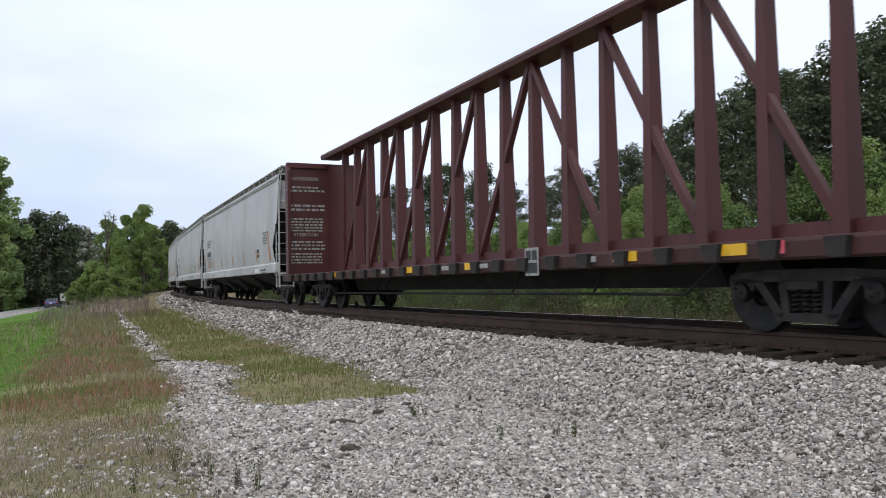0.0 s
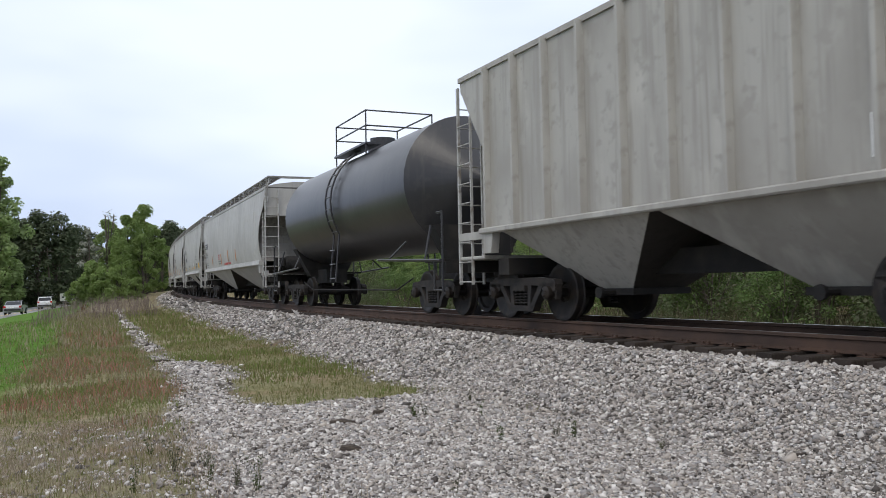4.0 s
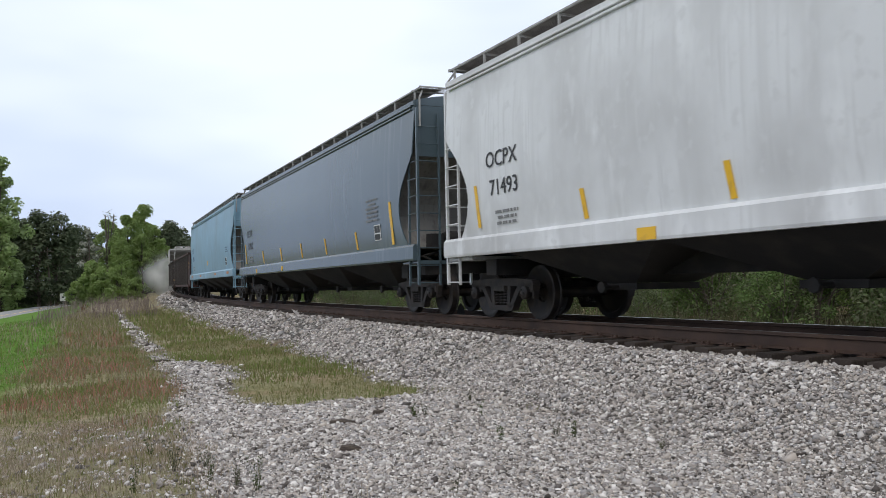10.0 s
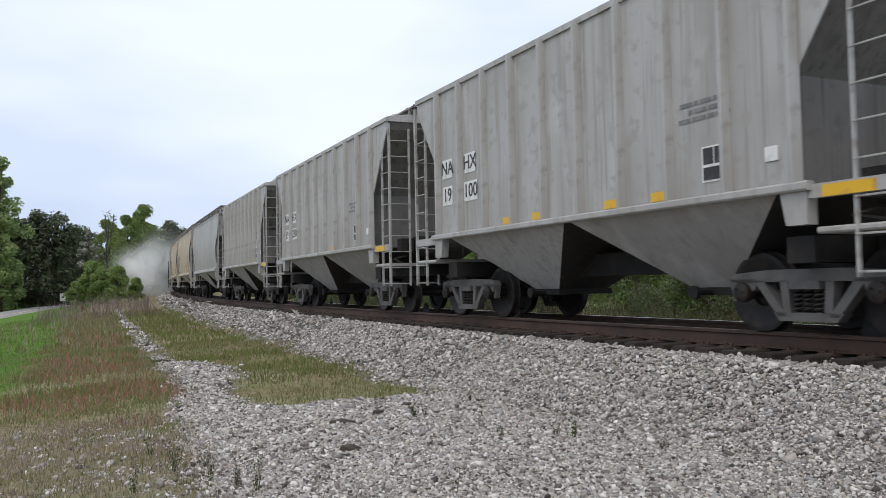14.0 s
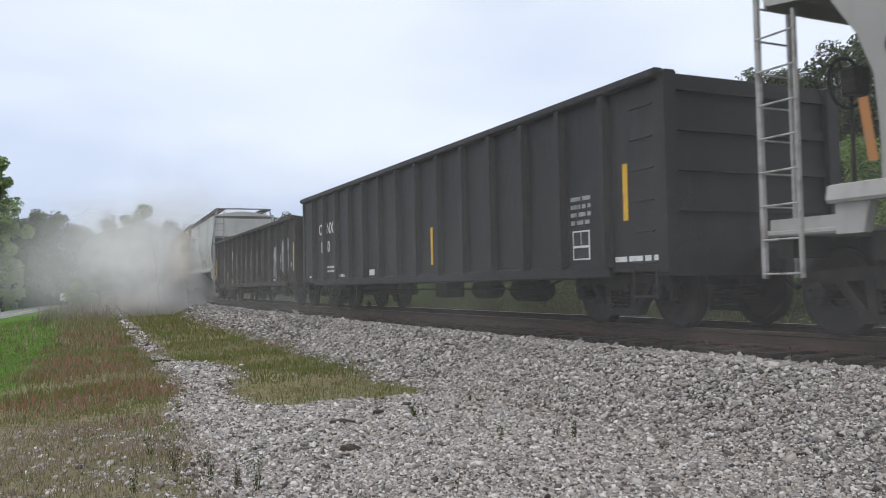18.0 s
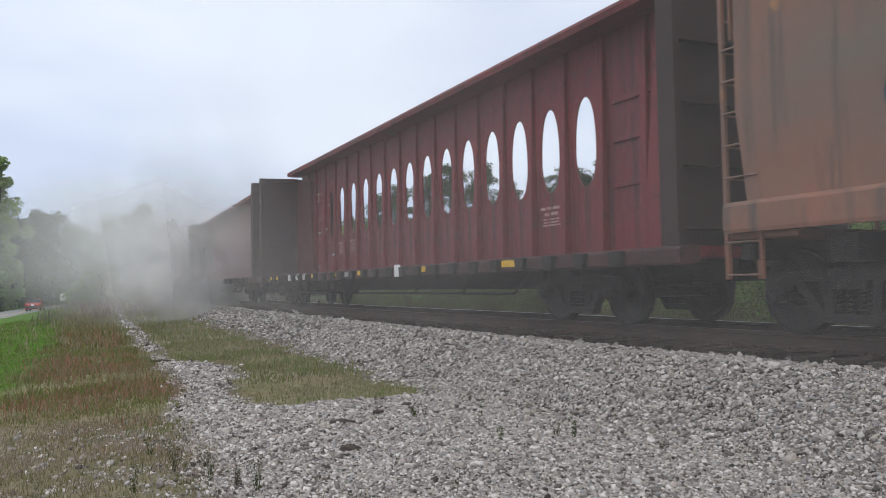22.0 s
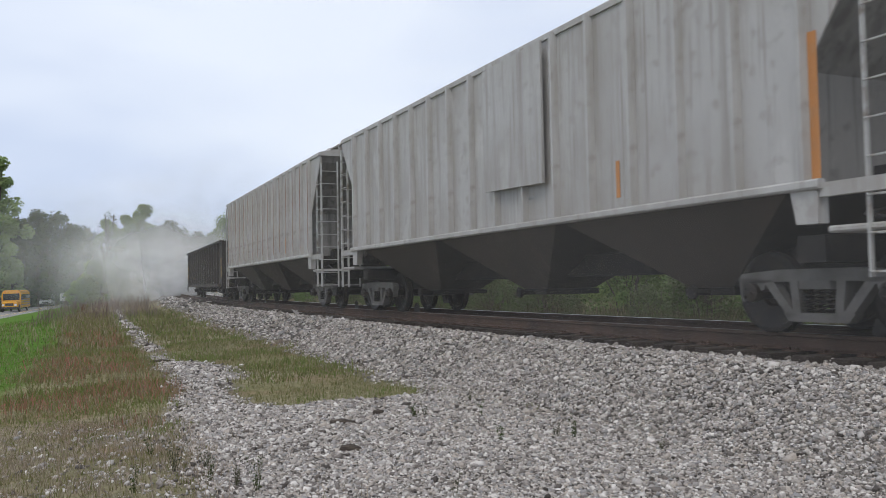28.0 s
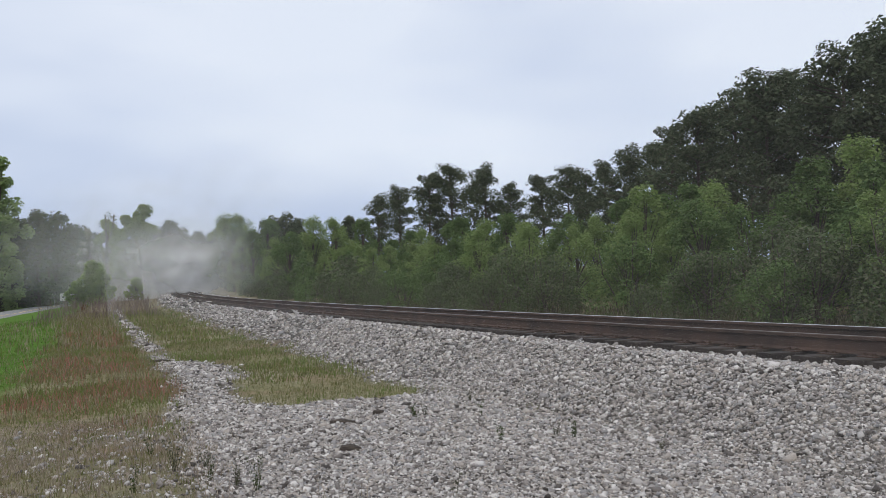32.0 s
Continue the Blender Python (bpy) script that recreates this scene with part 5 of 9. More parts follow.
TRAIN["gon2"] = gondola("sooty brown gondola with faded yellow emblem", -281.3, -297.7, P_SOOT, 2.88, GG, 13, 1.69)
TRAIN["h1"] = hopper("dusty grey ribbed two-bay covered hopper", -299.3, -310.35, "rib", P_DUSTY, HG, M_GREYDUST, P_DUSTY)
TRAIN["h2"] = hopper("dusty grey ribbed two-bay covered hopper", -311.8, -322.9, "rib", P_DUSTY, HG, M_GREYDUST, P_DUSTY)
TRAIN["h3"] = hopper("dusty grey ribbed two-bay covered hopper", -324.6, -335.0, "rib", P_DUSTY, HG, M_GREYDUST, P_DUSTY)
TRAIN["h4"] = hopper("dusty pale two-bay covered hopper with smooth sides", -336.2, -348.0, "round", P_GREY2, HG, under=P_DUSTY, ends_at=EASY_ENDS)
TRAIN["t1"] = hopper("buff two-bay covered hopper streaked with rust", -349.5, -361.65, "round", P_BUFF, HG, under=P_DUSTY)
TRAIN["t2"] = hopper("buff two-bay covered hopper streaked with rust", -363.0, -374.5, "round", P_BUFF, HG, under=P_DUSTY)
TRAIN["ga"] = hopper("light grey two-bay covered hopper with black scrawl", -375.95, -387.5, "short", P_GREY2, HG, under=U_GREY)
TRAIN["gon3"] = gondola("tall black gondola with white stencils", -389.0, -405.5, P_IRON, 3.28, GG)
TRAIN["gon4"] = gondola("sooty gondola with silver painted letters", -406.6, -423.3, P_SOOT, 2.9, GG)
TRAIN["mw"] = hopper("off-white two-bay covered hopper with black outline scrawl", -424.25, -436.05, "round", P_CHALKY, HG, under=U_GREY, ends_at=EASY_ENDS)
TRAIN["sand"] = hopper("sand-coloured three-bay covered hopper with dark emblem", -437.4, -454.1, "pellet", P_SAND, HG, nbay=3)
TRAIN["brown"] = hopper("weathered brown and grey four-bay covered hopper", -455.35, -474.5, "pellet", P_BROWN, HG, under=U_BROWN, ends_at=FULL_ENDS)
for k, (a, b2) in enumerate(((-475.15, -498.75), (-499.85, -523.3), (-524.3, -547.1))):
    TRAIN[f"arch{k}"] = lumber_car("faded red centre-beam lumber car with arched openings", a, b2, P_RED, CG, True, shift=0.04 if k == 2 else -0.1, soot=k == 0)
TRAIN["gon5"] = gondola("sooty gondola covered in pale blue and white graffiti", -548.4, -564.9, P_SOOT, 2.9, GG)
TRAIN["gon6"] = gondola("rusty dark brown gondola", -566.1, -581.7, P_SOOT, 2.88, GG)
TRAIN["banded"] = tank_car("white tank car with a broad black band", -582.7, -595.8, [(-5.55, -1.75, P_TANKW), (-1.75, 1.75, P_TANK), (1.75, 5.55, P_TANKW)], "tank cars of the train", True)
TRAIN["r1"] = hopper("dusty grey ribbed three-bay covered hopper with a blank panel", -597.3, -613.5, "rib", P_DUSTY, HG, M_GREYDUST, U_BROWN, nbay=3)
TRAIN["r2"] = hopper("dusty grey ribbed three-bay covered hopper with rusty posts", -615.3, -631.8, "rib", P_DUSTY, HG, M_GREYDUST, U_BROWN, nbay=3)
TRAIN["gon7"] = gondola("last gondola, sooty brown with chalk graffiti", -633.0, -649.7, P_SOOT, 2.9, GG)


# ---- lettering, stencils, strips and scrawls on the side nearer the eye ----
def side_of(kind, z):
    """The side's distance from the middle at height z, and its lean in degrees."""
    if kind == "gon":
        return 1.497, 0.0
    if kind == "rib":
        return 1.476, 0.0
    table = PELLET_W if kind == "pellet" else SHORT_W
    w = curve_at(table, z)
    return w + 0.006, math.degrees(math.atan2(curve_at(table, z + 0.1) - curve_at(table, z - 0.1), 0.2))


def say(car, kind, text, x, z, size, material=None):
    w, tilt = side_of(kind, z)
    letters(text, material or M_BLACK, car, x, -w - 0.006, z, size, tilt)


def strip(car, kind, x, z, h=0.42, w=0.1, material=None, lean=0.0):
    d, tilt = side_of(kind, z)
    panel(car, "reflective_strip", material or M_ORANGE, x, -d, z, w, h, 0.006, tilt, lean)


def stencil(car, kind, x, z, w=0.42, h=0.36):
    """The black and white service stencil."""
    d, tilt = side_of(kind, z)
    p = panel(car, "service_stencil", M_WHITE, x, -d, z, w, h, 0.005, tilt)
    for dx, dz, pw, ph in ((-0.23, 0.22, 0.42, 0.46), (0.23, 0.22, 0.42, 0.46), (0.0, -0.27, 0.88, 0.36)):
        panel(p, "stencil_field", M_BLACK, dx * w, -0.0055, dz * h, pw * w, ph * h, 0.003)


def block(car, kind, x, z, rows, material=None, seed=1):
    d, tilt = side_of(kind, z)
    bars(car, material or M_SMALL, x, -d - 0.004, z, rows, tilt, seed=seed)


def frame_lines(car, kind, x, z, w, h):
    d, tilt = side_of(kind, z)
    b = Build()
    for q in ([(-w / 2, -h / 2), (w / 2, -h / 2)], [(w / 2, -h / 2), (w / 2, h / 2)], [(w / 2, h / 2), (-w / 2, h / 2)], [(-w / 2, h / 2), (-w / 2, -h / 2)]):
        stroke(b, q, 0.03)
    part("lettering_frame", b, M_BLACK, car, at=pose(x, -d - 0.006, z, tilt, 0, 0))


def scrawl(car, kind, x0, x1, z0, z1, material, seed, w=0.05, letters_n=6, loops=True, label="spray-painted scrawl"):
    """Spray-can writing that nobody can read: a run of hooked strokes."""
    rnd = random.Random(seed)
    b = Build()
    step = (x1 - x0) / letters_n
    for k in range(letters_n):
        cx, h = x0 + step * (k + 0.5), (z1 - z0)
        pts = []
        style = rnd.randrange(3)
        for i in range(13):
            a = i / 12 * 2 * math.pi * (0.8 if style else 1.0) + rnd.uniform(-0.1, 0.1) + style
            pts.append((cx + 0.42 * step * math.cos(a) * (1 if loops else 0.8), z0 + h * (0.5 + 0.45 * math.sin(a * (1 if style < 2 else 1.5))) + 0.02))
        stroke(b, pts, w)
        stroke(b, [(cx - 0.3 * step, z0 + h * rnd.uniform(0, 0.4)), (cx + 0.35 * step, z0 + h * rnd.uniform(0.6, 1.0))], w * 0.8)
    zc = (z0 + z1) / 2
    d, tilt = side_of(kind, zc)
    b.v = [(x, y, z - zc) for x, y, z in b.v]
    part("graffiti", b, material, car, label, at=pose(0, -d - 0.012 - (0.02 if abs(z1 - z0) > 0.7 else 0.0), zc, tilt, 0, 0))


def blob(car, kind, outline, x, z, material, proud=0.0, name="graffiti", label="", w=0.0, edge=None):
    """A painted shape with an outline in another colour."""
    d, tilt = side_of(kind, z)
    n = len(outline)
    b = Build().add([(p[0], 0, p[1]) for p in outline], [tuple(range(n))])
    ob = part(name, b, material, car, label, at=pose(x, -d - 0.004 - proud, z, tilt, 0, 0))
    if edge:
        e = Build()
        stroke(e, outline + outline[:1], w or 0.05, -0.003)
        part("graffiti_outline", e, edge, ob)
    return ob


SKELETONS = [
    [(0.0, 0.0), (0.22, 0.95), (0.5, 0.35), (0.8, 1.0), (1.0, 0.05)],
    [(0.95, 0.95), (0.2, 0.85), (0.08, 0.58), (0.85, 0.48), (0.95, 0.15), (0.05, 0.03)],
    [(0.05, 1.0), (0.15, 0.1), (0.85, 0.0), (0.95, 0.9)],
    [(0.9, 0.78), (0.35, 1.0), (0.05, 0.5), (0.3, 0.02), (0.95, 0.2), (0.6, 0.45)],
    [(0.0, 0.05), (0.1, 0.95), (0.75, 1.0), (0.9, 0.65), (0.15, 0.5), (1.0, 0.0)],
]


def lettered(car, kind, x0, x1, z0, z1, n, fills, edge, seed, w=0.2, rim=0.05):
    """A run of fat spray-painted letters nobody can read: filled strokes over a wider outline in another colour."""
    rnd = random.Random(seed)
    d, tilt = side_of(kind, (z0 + z1) / 2)
    step = (x1 - x0) / n
    for k in range(n):
        skel = SKELETONS[rnd.randrange(len(SKELETONS))]
        wide, tall, lean = step * rnd.uniform(1.2, 1.5), (z1 - z0) * rnd.uniform(0.82, 1.0), rnd.uniform(-0.15, 0.15)
        pts = [(wide * (px - 0.5) + lean * pz + rnd.uniform(-0.09, 0.09), tall * pz + rnd.uniform(-0.1, 0.1)) for px, pz in skel]
        flip = rnd.choice((-1, 1))
        pts = [(flip * px, pz) for px, pz in pts]
        under, over = Build(), Build()
        for i in range(len(pts) - 1):
            stroke(under, pts[i:i + 2], w + 2 * rim, -0.0004 * i)
            stroke(over, pts[i:i + 2], w, -0.004 - 0.0004 * i)
        ob = part("graffiti", over, fills[k % len(fills)], car, "spray-painted graffiti letter with a pale outline", at=pose(x0 + step * (k + 0.5), -d - 0.006 - 0.003 * (k % 3), z0, tilt, 0, 0))
        part("graffiti_outline", under, edge, ob)


def emblem(car, kind, x, z, h, material, seed, gap=1.0):
    """A three-letter company emblem as plain shapes in its colours, with a bar below."""
    for k in range(3):
        d, tilt = side_of(kind, z)
        b = Build()
        w = h * 0.62
        shape = [(-0.3, -0.5), (0.3, -0.5), (0.48, -0.36), (0.48, 0.36), (0.3, 0.5), (-0.3, 0.5), (-0.48, 0.36), (-0.48, -0.36)] if k < 2 else [(-0.5, -0.5), (0.5, -0.5), (0.26, 0.0), (0.5, 0.5), (-0.5, 0.5), (-0.26, 0.0)]
        b.add([(p * w, 0, q * h) for p, q in shape], [tuple(range(len(shape)))])
        part("emblem", b, material, car, at=pose(x + (k - 1) * gap, -d - 0.006, z, tilt, 0, 0))
        panel(car, "emblem_bar", material, x + (k - 1) * gap, -d, z - 0.68 * h, min(gap * 0.98, w * 1.25) if gap > 0.8 else gap, 0.13 * h, 0.006, tilt)


def dims(car, kind, x, z, seed=2):
    block(car, kind, x, z, [(0.75, 0.05), (0.62, 0.05), (0.7, 0.05)], seed=seed)


LINES5 = [(0.8, 0.05), (0.5, 0.05), (0.85, 0.05), (0.8, 0.05), (0.7, 0.05)]
M_GREENINK = mat("faded_green_spray", (0.22, 0.34, 0.28), rough=0.6, noise_cols=[((0.35, 0.4, 0.37), 0.5, 0.7, 3.0, (1, 1, 1))])
M_SILVER = mat("silver_spray", (0.36, 0.36, 0.37), rough=0.45, noise_cols=[((0.22, 0.21, 0.205), 0.45, 0.6, 2.5, (1, 1, 1)), ((0.05, 0.042, 0.038), 0.56, 0.64, 3.5, (1, 1, 1)), ((0.03, 0.025, 0.022), 0.6, 0.66, 9.0, (1, 1, 1))])
M_SKY = mat("pale_blue_spray", (0.20, 0.33, 0.38), rough=0.6, noise_cols=[((0.42, 0.44, 0.44), 0.45, 0.7, 2.0, (1, 1, 1))])
M_ROSE = mat("dusty_rose_spray", (0.19, 0.135, 0.128), rough=0.6, noise_cols=[((0.06, 0.047, 0.043), 0.42, 0.62, 3.0, (1, 1, 1)), ((0.03, 0.025, 0.022), 0.58, 0.66, 7.0, (1, 1, 1))])
M_GHOST = mat("ghostly_brown_spray", (0.085, 0.066, 0.06), rough=0.7, noise_cols=[((0.14, 0.105, 0.098), 0.5, 0.66, 2.5, (1, 1, 1)), ((0.045, 0.038, 0.034), 0.5, 0.64, 6.0, (1, 1, 1))])
M_CHALK = mat("thin_white_spray", (0.36, 0.37, 0.36), rough=0.7, noise_cols=[((0.16, 0.15, 0.14), 0.45, 0.7, 5.0, (1, 1, 1))])


M_FADED = mat("faded_stencil_paint", (0.42, 0.24, 0.22), rough=0.7, noise_cols=[((0.25, 0.10, 0.09), 0.45, 0.7, 6.0, (1, 1, 1))])


def marks():
    T = TRAIN
    for key, name, number, x in (("g1", "ECUX", "887892", -7.1), ("g3", "ECUX", "881855", -6.85)):
        c = T[key]
        say(c, "pellet", name, x - 0.15, 2.83, 0.38)
        say(c, "pellet", number, x, 2.34, 0.40)
        frame_lines(c, "pellet", x + 0.1, 2.58, 1.75, 0.95)
        for i, q in enumerate((-5.8, -3.1, 0.1, 3.0, 5.75)):
            strip(c, "pellet", q, 1.8, 0.44, 0.13, lean=-0.03)
        strip(c, "pellet", 8.25, 2.1, 1.05, 0.17, lean=-0.14)
        strip(c, "pellet", -7.75, 2.05, 0.8, 0.15, lean=-0.08)
        stencil(c, "pellet", 6.15, 1.9)
        block(c, "pellet", 7.55, 2.62, LINES5, seed=5)
        block(c, "pellet", x + 0.1, 1.98, [(0.9, 0.055), (0.8, 0.055), (0.85, 0.055)], seed=3)
        panel(c, "placard", M_WHITE, 6.0, -1.612, 1.24, 0.2, 0.16)
        panel(c, "placard", M_WHITE, 6.3, -1.612, 1.24, 0.14, 0.16)
        bars(c, M_BLACK, 7.4, -1.616, 1.28, [(1.0, 0.06), (0.8, 0.05)], seed=8)
        bars(c, M_BLACK, -5.4, -1.616, 1.28, [(0.8, 0.05)], seed=9)
    c = T["g2"]
    say(c, "pellet", "UTCX", -7.45, 2.68, 0.38)
    say(c, "pellet", "49272", -7.35, 2.22, 0.40)
    dims(c, "pellet", -7.3, 1.86)
    for q in (-8.0, -4.85, -2.4, 0.3, 2.8, 5.4):
        strip(c, "pellet", q, 1.78, 0.42, 0.09, M_YELLOW, -0.03)
    strip(c, "pellet", 8.3, 2.0, 0.9, 0.11, M_YELLOW, -0.12)
    stencil(c, "pellet", 7.76, 1.88)
    scrawl(c, "pellet", 1.6, 6.3, 1.5, 2.1, M_GREENINK, 3, 0.035, 5, label="thin green spray-painted scrawl")
    bars(c, M_BLACK, -3.5, -1.616, 1.34, [(1.3, 0.06), (1.0, 0.05)], seed=11)
    bars(c, M_GREENINK, 4.3, -1.616, 1.36, [(2.4, 0.14)], seed=12)
    for q in (-8.0, 8.6):
        panel(c, "placard", M_REDINK, q + 0.3, -1.612, 1.27, 0.13, 0.12)

    c = T["rib"]
    stencil(c, "rib", 3.4, 1.95, 0.4, 0.42)
    strip(c, "rib", 4.1, 2.3, 0.8, 0.1, lean=-0.02)

    c = T["cream"]
    say(c, "round", "CGEX", -7.05, 2.8, 0.38)
    say(c, "round", "1591", -7.05, 2.34, 0.38)
    dims(c, "round", -7.0, 1.95)
    for q, z in ((-5.05, 2.0), (-2.05, 2.0), (0.05, 2.1), (2.2, 2.05)):
        strip(c, "round", q, z, 0.5, 0.12, M_ORANGE, -0.06)
    block(c, "round", -0.3, 1.8, [(1.9, 0.1)], M_REDINK, 4)
    block(c, "round", -2.75, 2.25, [(0.5, 0.05), (0.45, 0.05), (0.5, 0.05)], M_REDINK, 6)
    block(c, "round", -2.6, 1.95, [(0.9, 0.06), (0.6, 0.06)], seed=7)

    c = T["f1"]
    say(c, "round", "FURX", -3.95, 2.95, 0.37)
    say(c, "round", "808812", -3.7, 2.45, 0.37)
    for q in (-4.6, -1.72, -0.1, 1.46):
        strip(c, "round", q, 1.85, 0.16, 0.34, M_YELLOW)
    strip(c, "round", 4.2, 1.93, 0.3, 0.5, M_YELLOW)
    stencil(c, "round", 3.0, 1.95)
    block(c, "round", 2.8, 2.55, LINES5[:3], seed=4)
    panel(c, "placard", M_WHITE, 1.35, -1.575, 2.05, 0.2, 0.12)
    dims(c, "round", -3.9, 1.95)
    dims(c, "round", -1.8, 2.05, 3)

    for key, number, seed in (("a0", "3340", 1), ("a1", "3343", 2), ("a2", "3374", 3), ("a3", "3379", 4)):
        c = T[key]
        say(c, "short", "ALHX", -3.15, 2.7, 0.40)
        say(c, "short", number, -3.12, 2.22, 0.42)
        dims(c, "short", -3.05, 1.86, seed)
        for q in (-4.3, 4.27):
            strip(c, "short", q, 2.1, 0.75, 0.1, lean=-0.05)
        for q in (-1.95, 0.2):
            strip(c, "short", q, 1.82, 0.45, 0.1, lean=-0.05)
        stencil(c, "short", 2.4, 1.87, 0.36, 0.34)
        block(c, "short", 3.05, 2.25, LINES5[:3], seed=seed)
        block(c, "short", 0.9, 1.82, [(0.9, 0.05)], seed=seed + 4)
    bars(T["a1"], M_CHALK, -2.0, -1.595, 1.45, [(2.2, 0.12)], seed=21)

    c = T["stain"]
    say(c, "round", "NAHX", -4.2, 2.82, 0.38)
    say(c, "round", "50039", -4.05, 2.32, 0.38)
    dims(c, "round", -4.0, 1.98)
    stencil(c, "round", 2.85, 1.95, 0.42, 0.4)
    strip(c, "round", 4.2, 2.4, 0.9, 0.12, lean=-0.1)
    panel(c, "placard", M_WHITE, 2.1, -1.57, 1.84, 0.16, 0.12)
    block(c, "round", 3.7, 2.1, LINES5[:3], seed=9)

    for key, name, number in (("white", "OCPX", "71493"), ("slate", "OCPX", "61455")):
        c = T[key]
        say(c, "pellet", name, -7.5, 2.72, 0.38)
        say(c, "pellet", number, -7.45, 2.24, 0.38)
        dims(c, "pellet", -7.4, 1.86)
        strip(c, "pellet", -8.35, 1.98, 0.75, 0.1, M_YELLOW, -0.08)
        for q in (-5.2, -2.4, 0.3, 2.95, 5.7):
            strip(c, "pellet", q, 1.74, 0.44, 0.1, M_YELLOW, -0.06)
        strip(c, "pellet", 8.25, 2.0, 0.95, 0.13, M_YELLOW, -0.12)
        stencil(c, "pellet", 7.25, 1.85)
        block(c, "pellet", 6.95, 2.65, LINES5 + [(0.8, 0.05)], seed=6)
    for q, z in ((-3.8, 1.22), (3.65, 1.22), (0.8, 1.8)):
        (panel(T["white"], "sticker", M_YELLOW, q, -1.613, z, 0.36, 0.16) if z < 1.5 else strip(T["white"], "pellet", q, z, 0.26, 0.32, M_YELLOW))
    bars(T["white"], M_BLACK, 0.4, -1.616, 1.3, [(1.6, 0.06), (1.0, 0.05)], seed=14)
    for q in (-6.1, -2.0):
        b = Build().lathe([(0.0, -0.004), (0.085, -0.004), (0.085, 0.01), (0.0, 0.01)], n=14)
        part("sticker", b, M_YELLOW, T["slate"], at=pose(q, -1.618, 1.26))

    c = T["blue"]
    say(c, "pellet", "BFGX", -7.1, 2.84, 0.38, M_BLUEINK)
    say(c, "pellet", "1808", -7.05, 2.37, 0.40, M_BLUEINK)
    dims(c, "pellet", -7.0, 1.9)
    for q in (-7.45, -3.05, 3.3, 7.5):
        panel(c, "reflective_strip", M_ORANGE, q, -1.612, 1.31, 0.6, 0.11)
    stencil(c, "pellet", 6.6, 1.85)
    strip(c, "pellet", -0.4, 1.95, 0.24, 0.24, M_YELLOW)
    block(c, "pellet", 6.9, 2.5, LINES5[:3], M_BLUEINK, 7)

    for key, nums, white in (("gon1", ("48", "59", "43"), True), ("gon2", ("48", "68", "73"), False)):
        c = T[key]
        ink = M_WHITE if white else M_YELLOW
        emblem(c, "gon", 3.8, 2.12, 0.6, M_FADEYELLOW if white else M_YELLOW, 1, 1.05)
        for q, pair in zip((-6.04, -4.97, -3.89), nums):
            for dx, ch in ((-0.17, pair[0]), (0.17, pair[1])):
                say(c, "gon", ch, q + dx, 1.98, 0.42, ink)
                if q < -4.5:
                    panel(c, "emblem", ink, q + dx, -1.494, 2.38, 0.19, 0.3, 0.005)
        stencil(c, "gon", 6.05, 1.55, 0.44, 0.42)
        strip(c, "gon", 8.02, 1.75, 1.15, 0.12, M_YELLOW)
        block(c, "gon", 6.2, 2.5, [(0.8, 0.1), (0.15, 0.1)], ink, 6)
        block(c, "gon", 7.3, 2.3, [(0.3, 0.14), (0.3, 0.14)], M_YELLOW, 7)
        if white:
            for q in (-2.25, 0.05, 2.08, 4.8):
                strip(c, "gon", q, 1.5, 0.5, 0.1, M_YELLOW)
            panel(c, "placard", M_REDINK, 5.35, -1.5, 1.05, 0.12, 0.12)
            panel(c, "placard", M_WHITE, 6.4, -1.5, 1.1, 0.3, 0.1)
        else:
            for q in (4.0, 1.05, -2.05, -3.4, -7.8):
                strip(c, "gon", q, 0.9, 0.14, 0.4, M_YELLOW)
            strip(c, "gon", 7.28, 1.27, 0.28, 0.42, M_YELLOW)
            scrawl(c, "gon", 0.65, 1.35, 1.3, 1.95, M_CHALK, 8, 0.03, 3)
            scrawl(c, "gon", 2.7, 3.25, 1.15, 1.55, M_CHALK, 9, 0.03, 2)
            scrawl(c, "gon", -0.9, -0.3, 1.6, 1.85, M_CHALK, 10, 0.025, 2)

    for key, num in (("h1", "100"), ("h2", "230"), ("h3", "120")):
        c = T[key]
        x0 = -3.97 if key == "h1" else -4.05
        if key != "h3":
            for dx, tx, z in ((0, "NA", 2.85), (0.95, "HX", 2.85), (0, "19", 2.33), (0.97, num, 2.33)):
                d = side_of("rib", z)[0]
                panel(c, "number_patch", M_WHITE, x0 + dx, -d, z, 0.52 if len(tx) > 2 else 0.42, 0.36, 0.004)
                letters(tx, M_BLACK, c, x0 + dx, -d - 0.008, z, 0.36, 0.0)
        for q in (-1.65, -0.7, 1.2, 2.2):
            strip(c, "rib", q, 1.68, 0.12, 0.36, M_YELLOW)
        panel(c, "reflective_strip", M_YELLOW, 4.95, -1.505, 1.48, 0.6, 0.12)
        stencil(c, "rib", 3.15, 1.97, 0.4, 0.42)
        panel(c, "placard", M_WHITE, 4.0, -1.475, 1.95, 0.18, 0.16)
        block(c, "rib", 3.0, 2.75, LINES5[:3], seed=15)

    for key, num in (("t1", "65285"), ("t2", "65268")):
        c = T[key]
        d = side_of("round", 2.78)[0]
        panel(c, "number_patch", M_GREYPATCH, -4.2, -d, 2.79, 0.85, 0.34, 0.004)
        say(c, "round", "GACX", -4.2, 2.79, 0.36)
        say(c, "round", num, -4.08, 2.3, 0.38)
        block(c, "round", -4.05, 1.98, LINES5[:3], seed=17)
        stencil(c, "round", 2.9, 1.95, 0.42, 0.4)
        strip(c, "round", 4.25, 2.3, 0.95, 0.12, lean=-0.1)
        strip(c, "round", 1.95, 1.97, 0.4, 0.08, lean=-0.08)
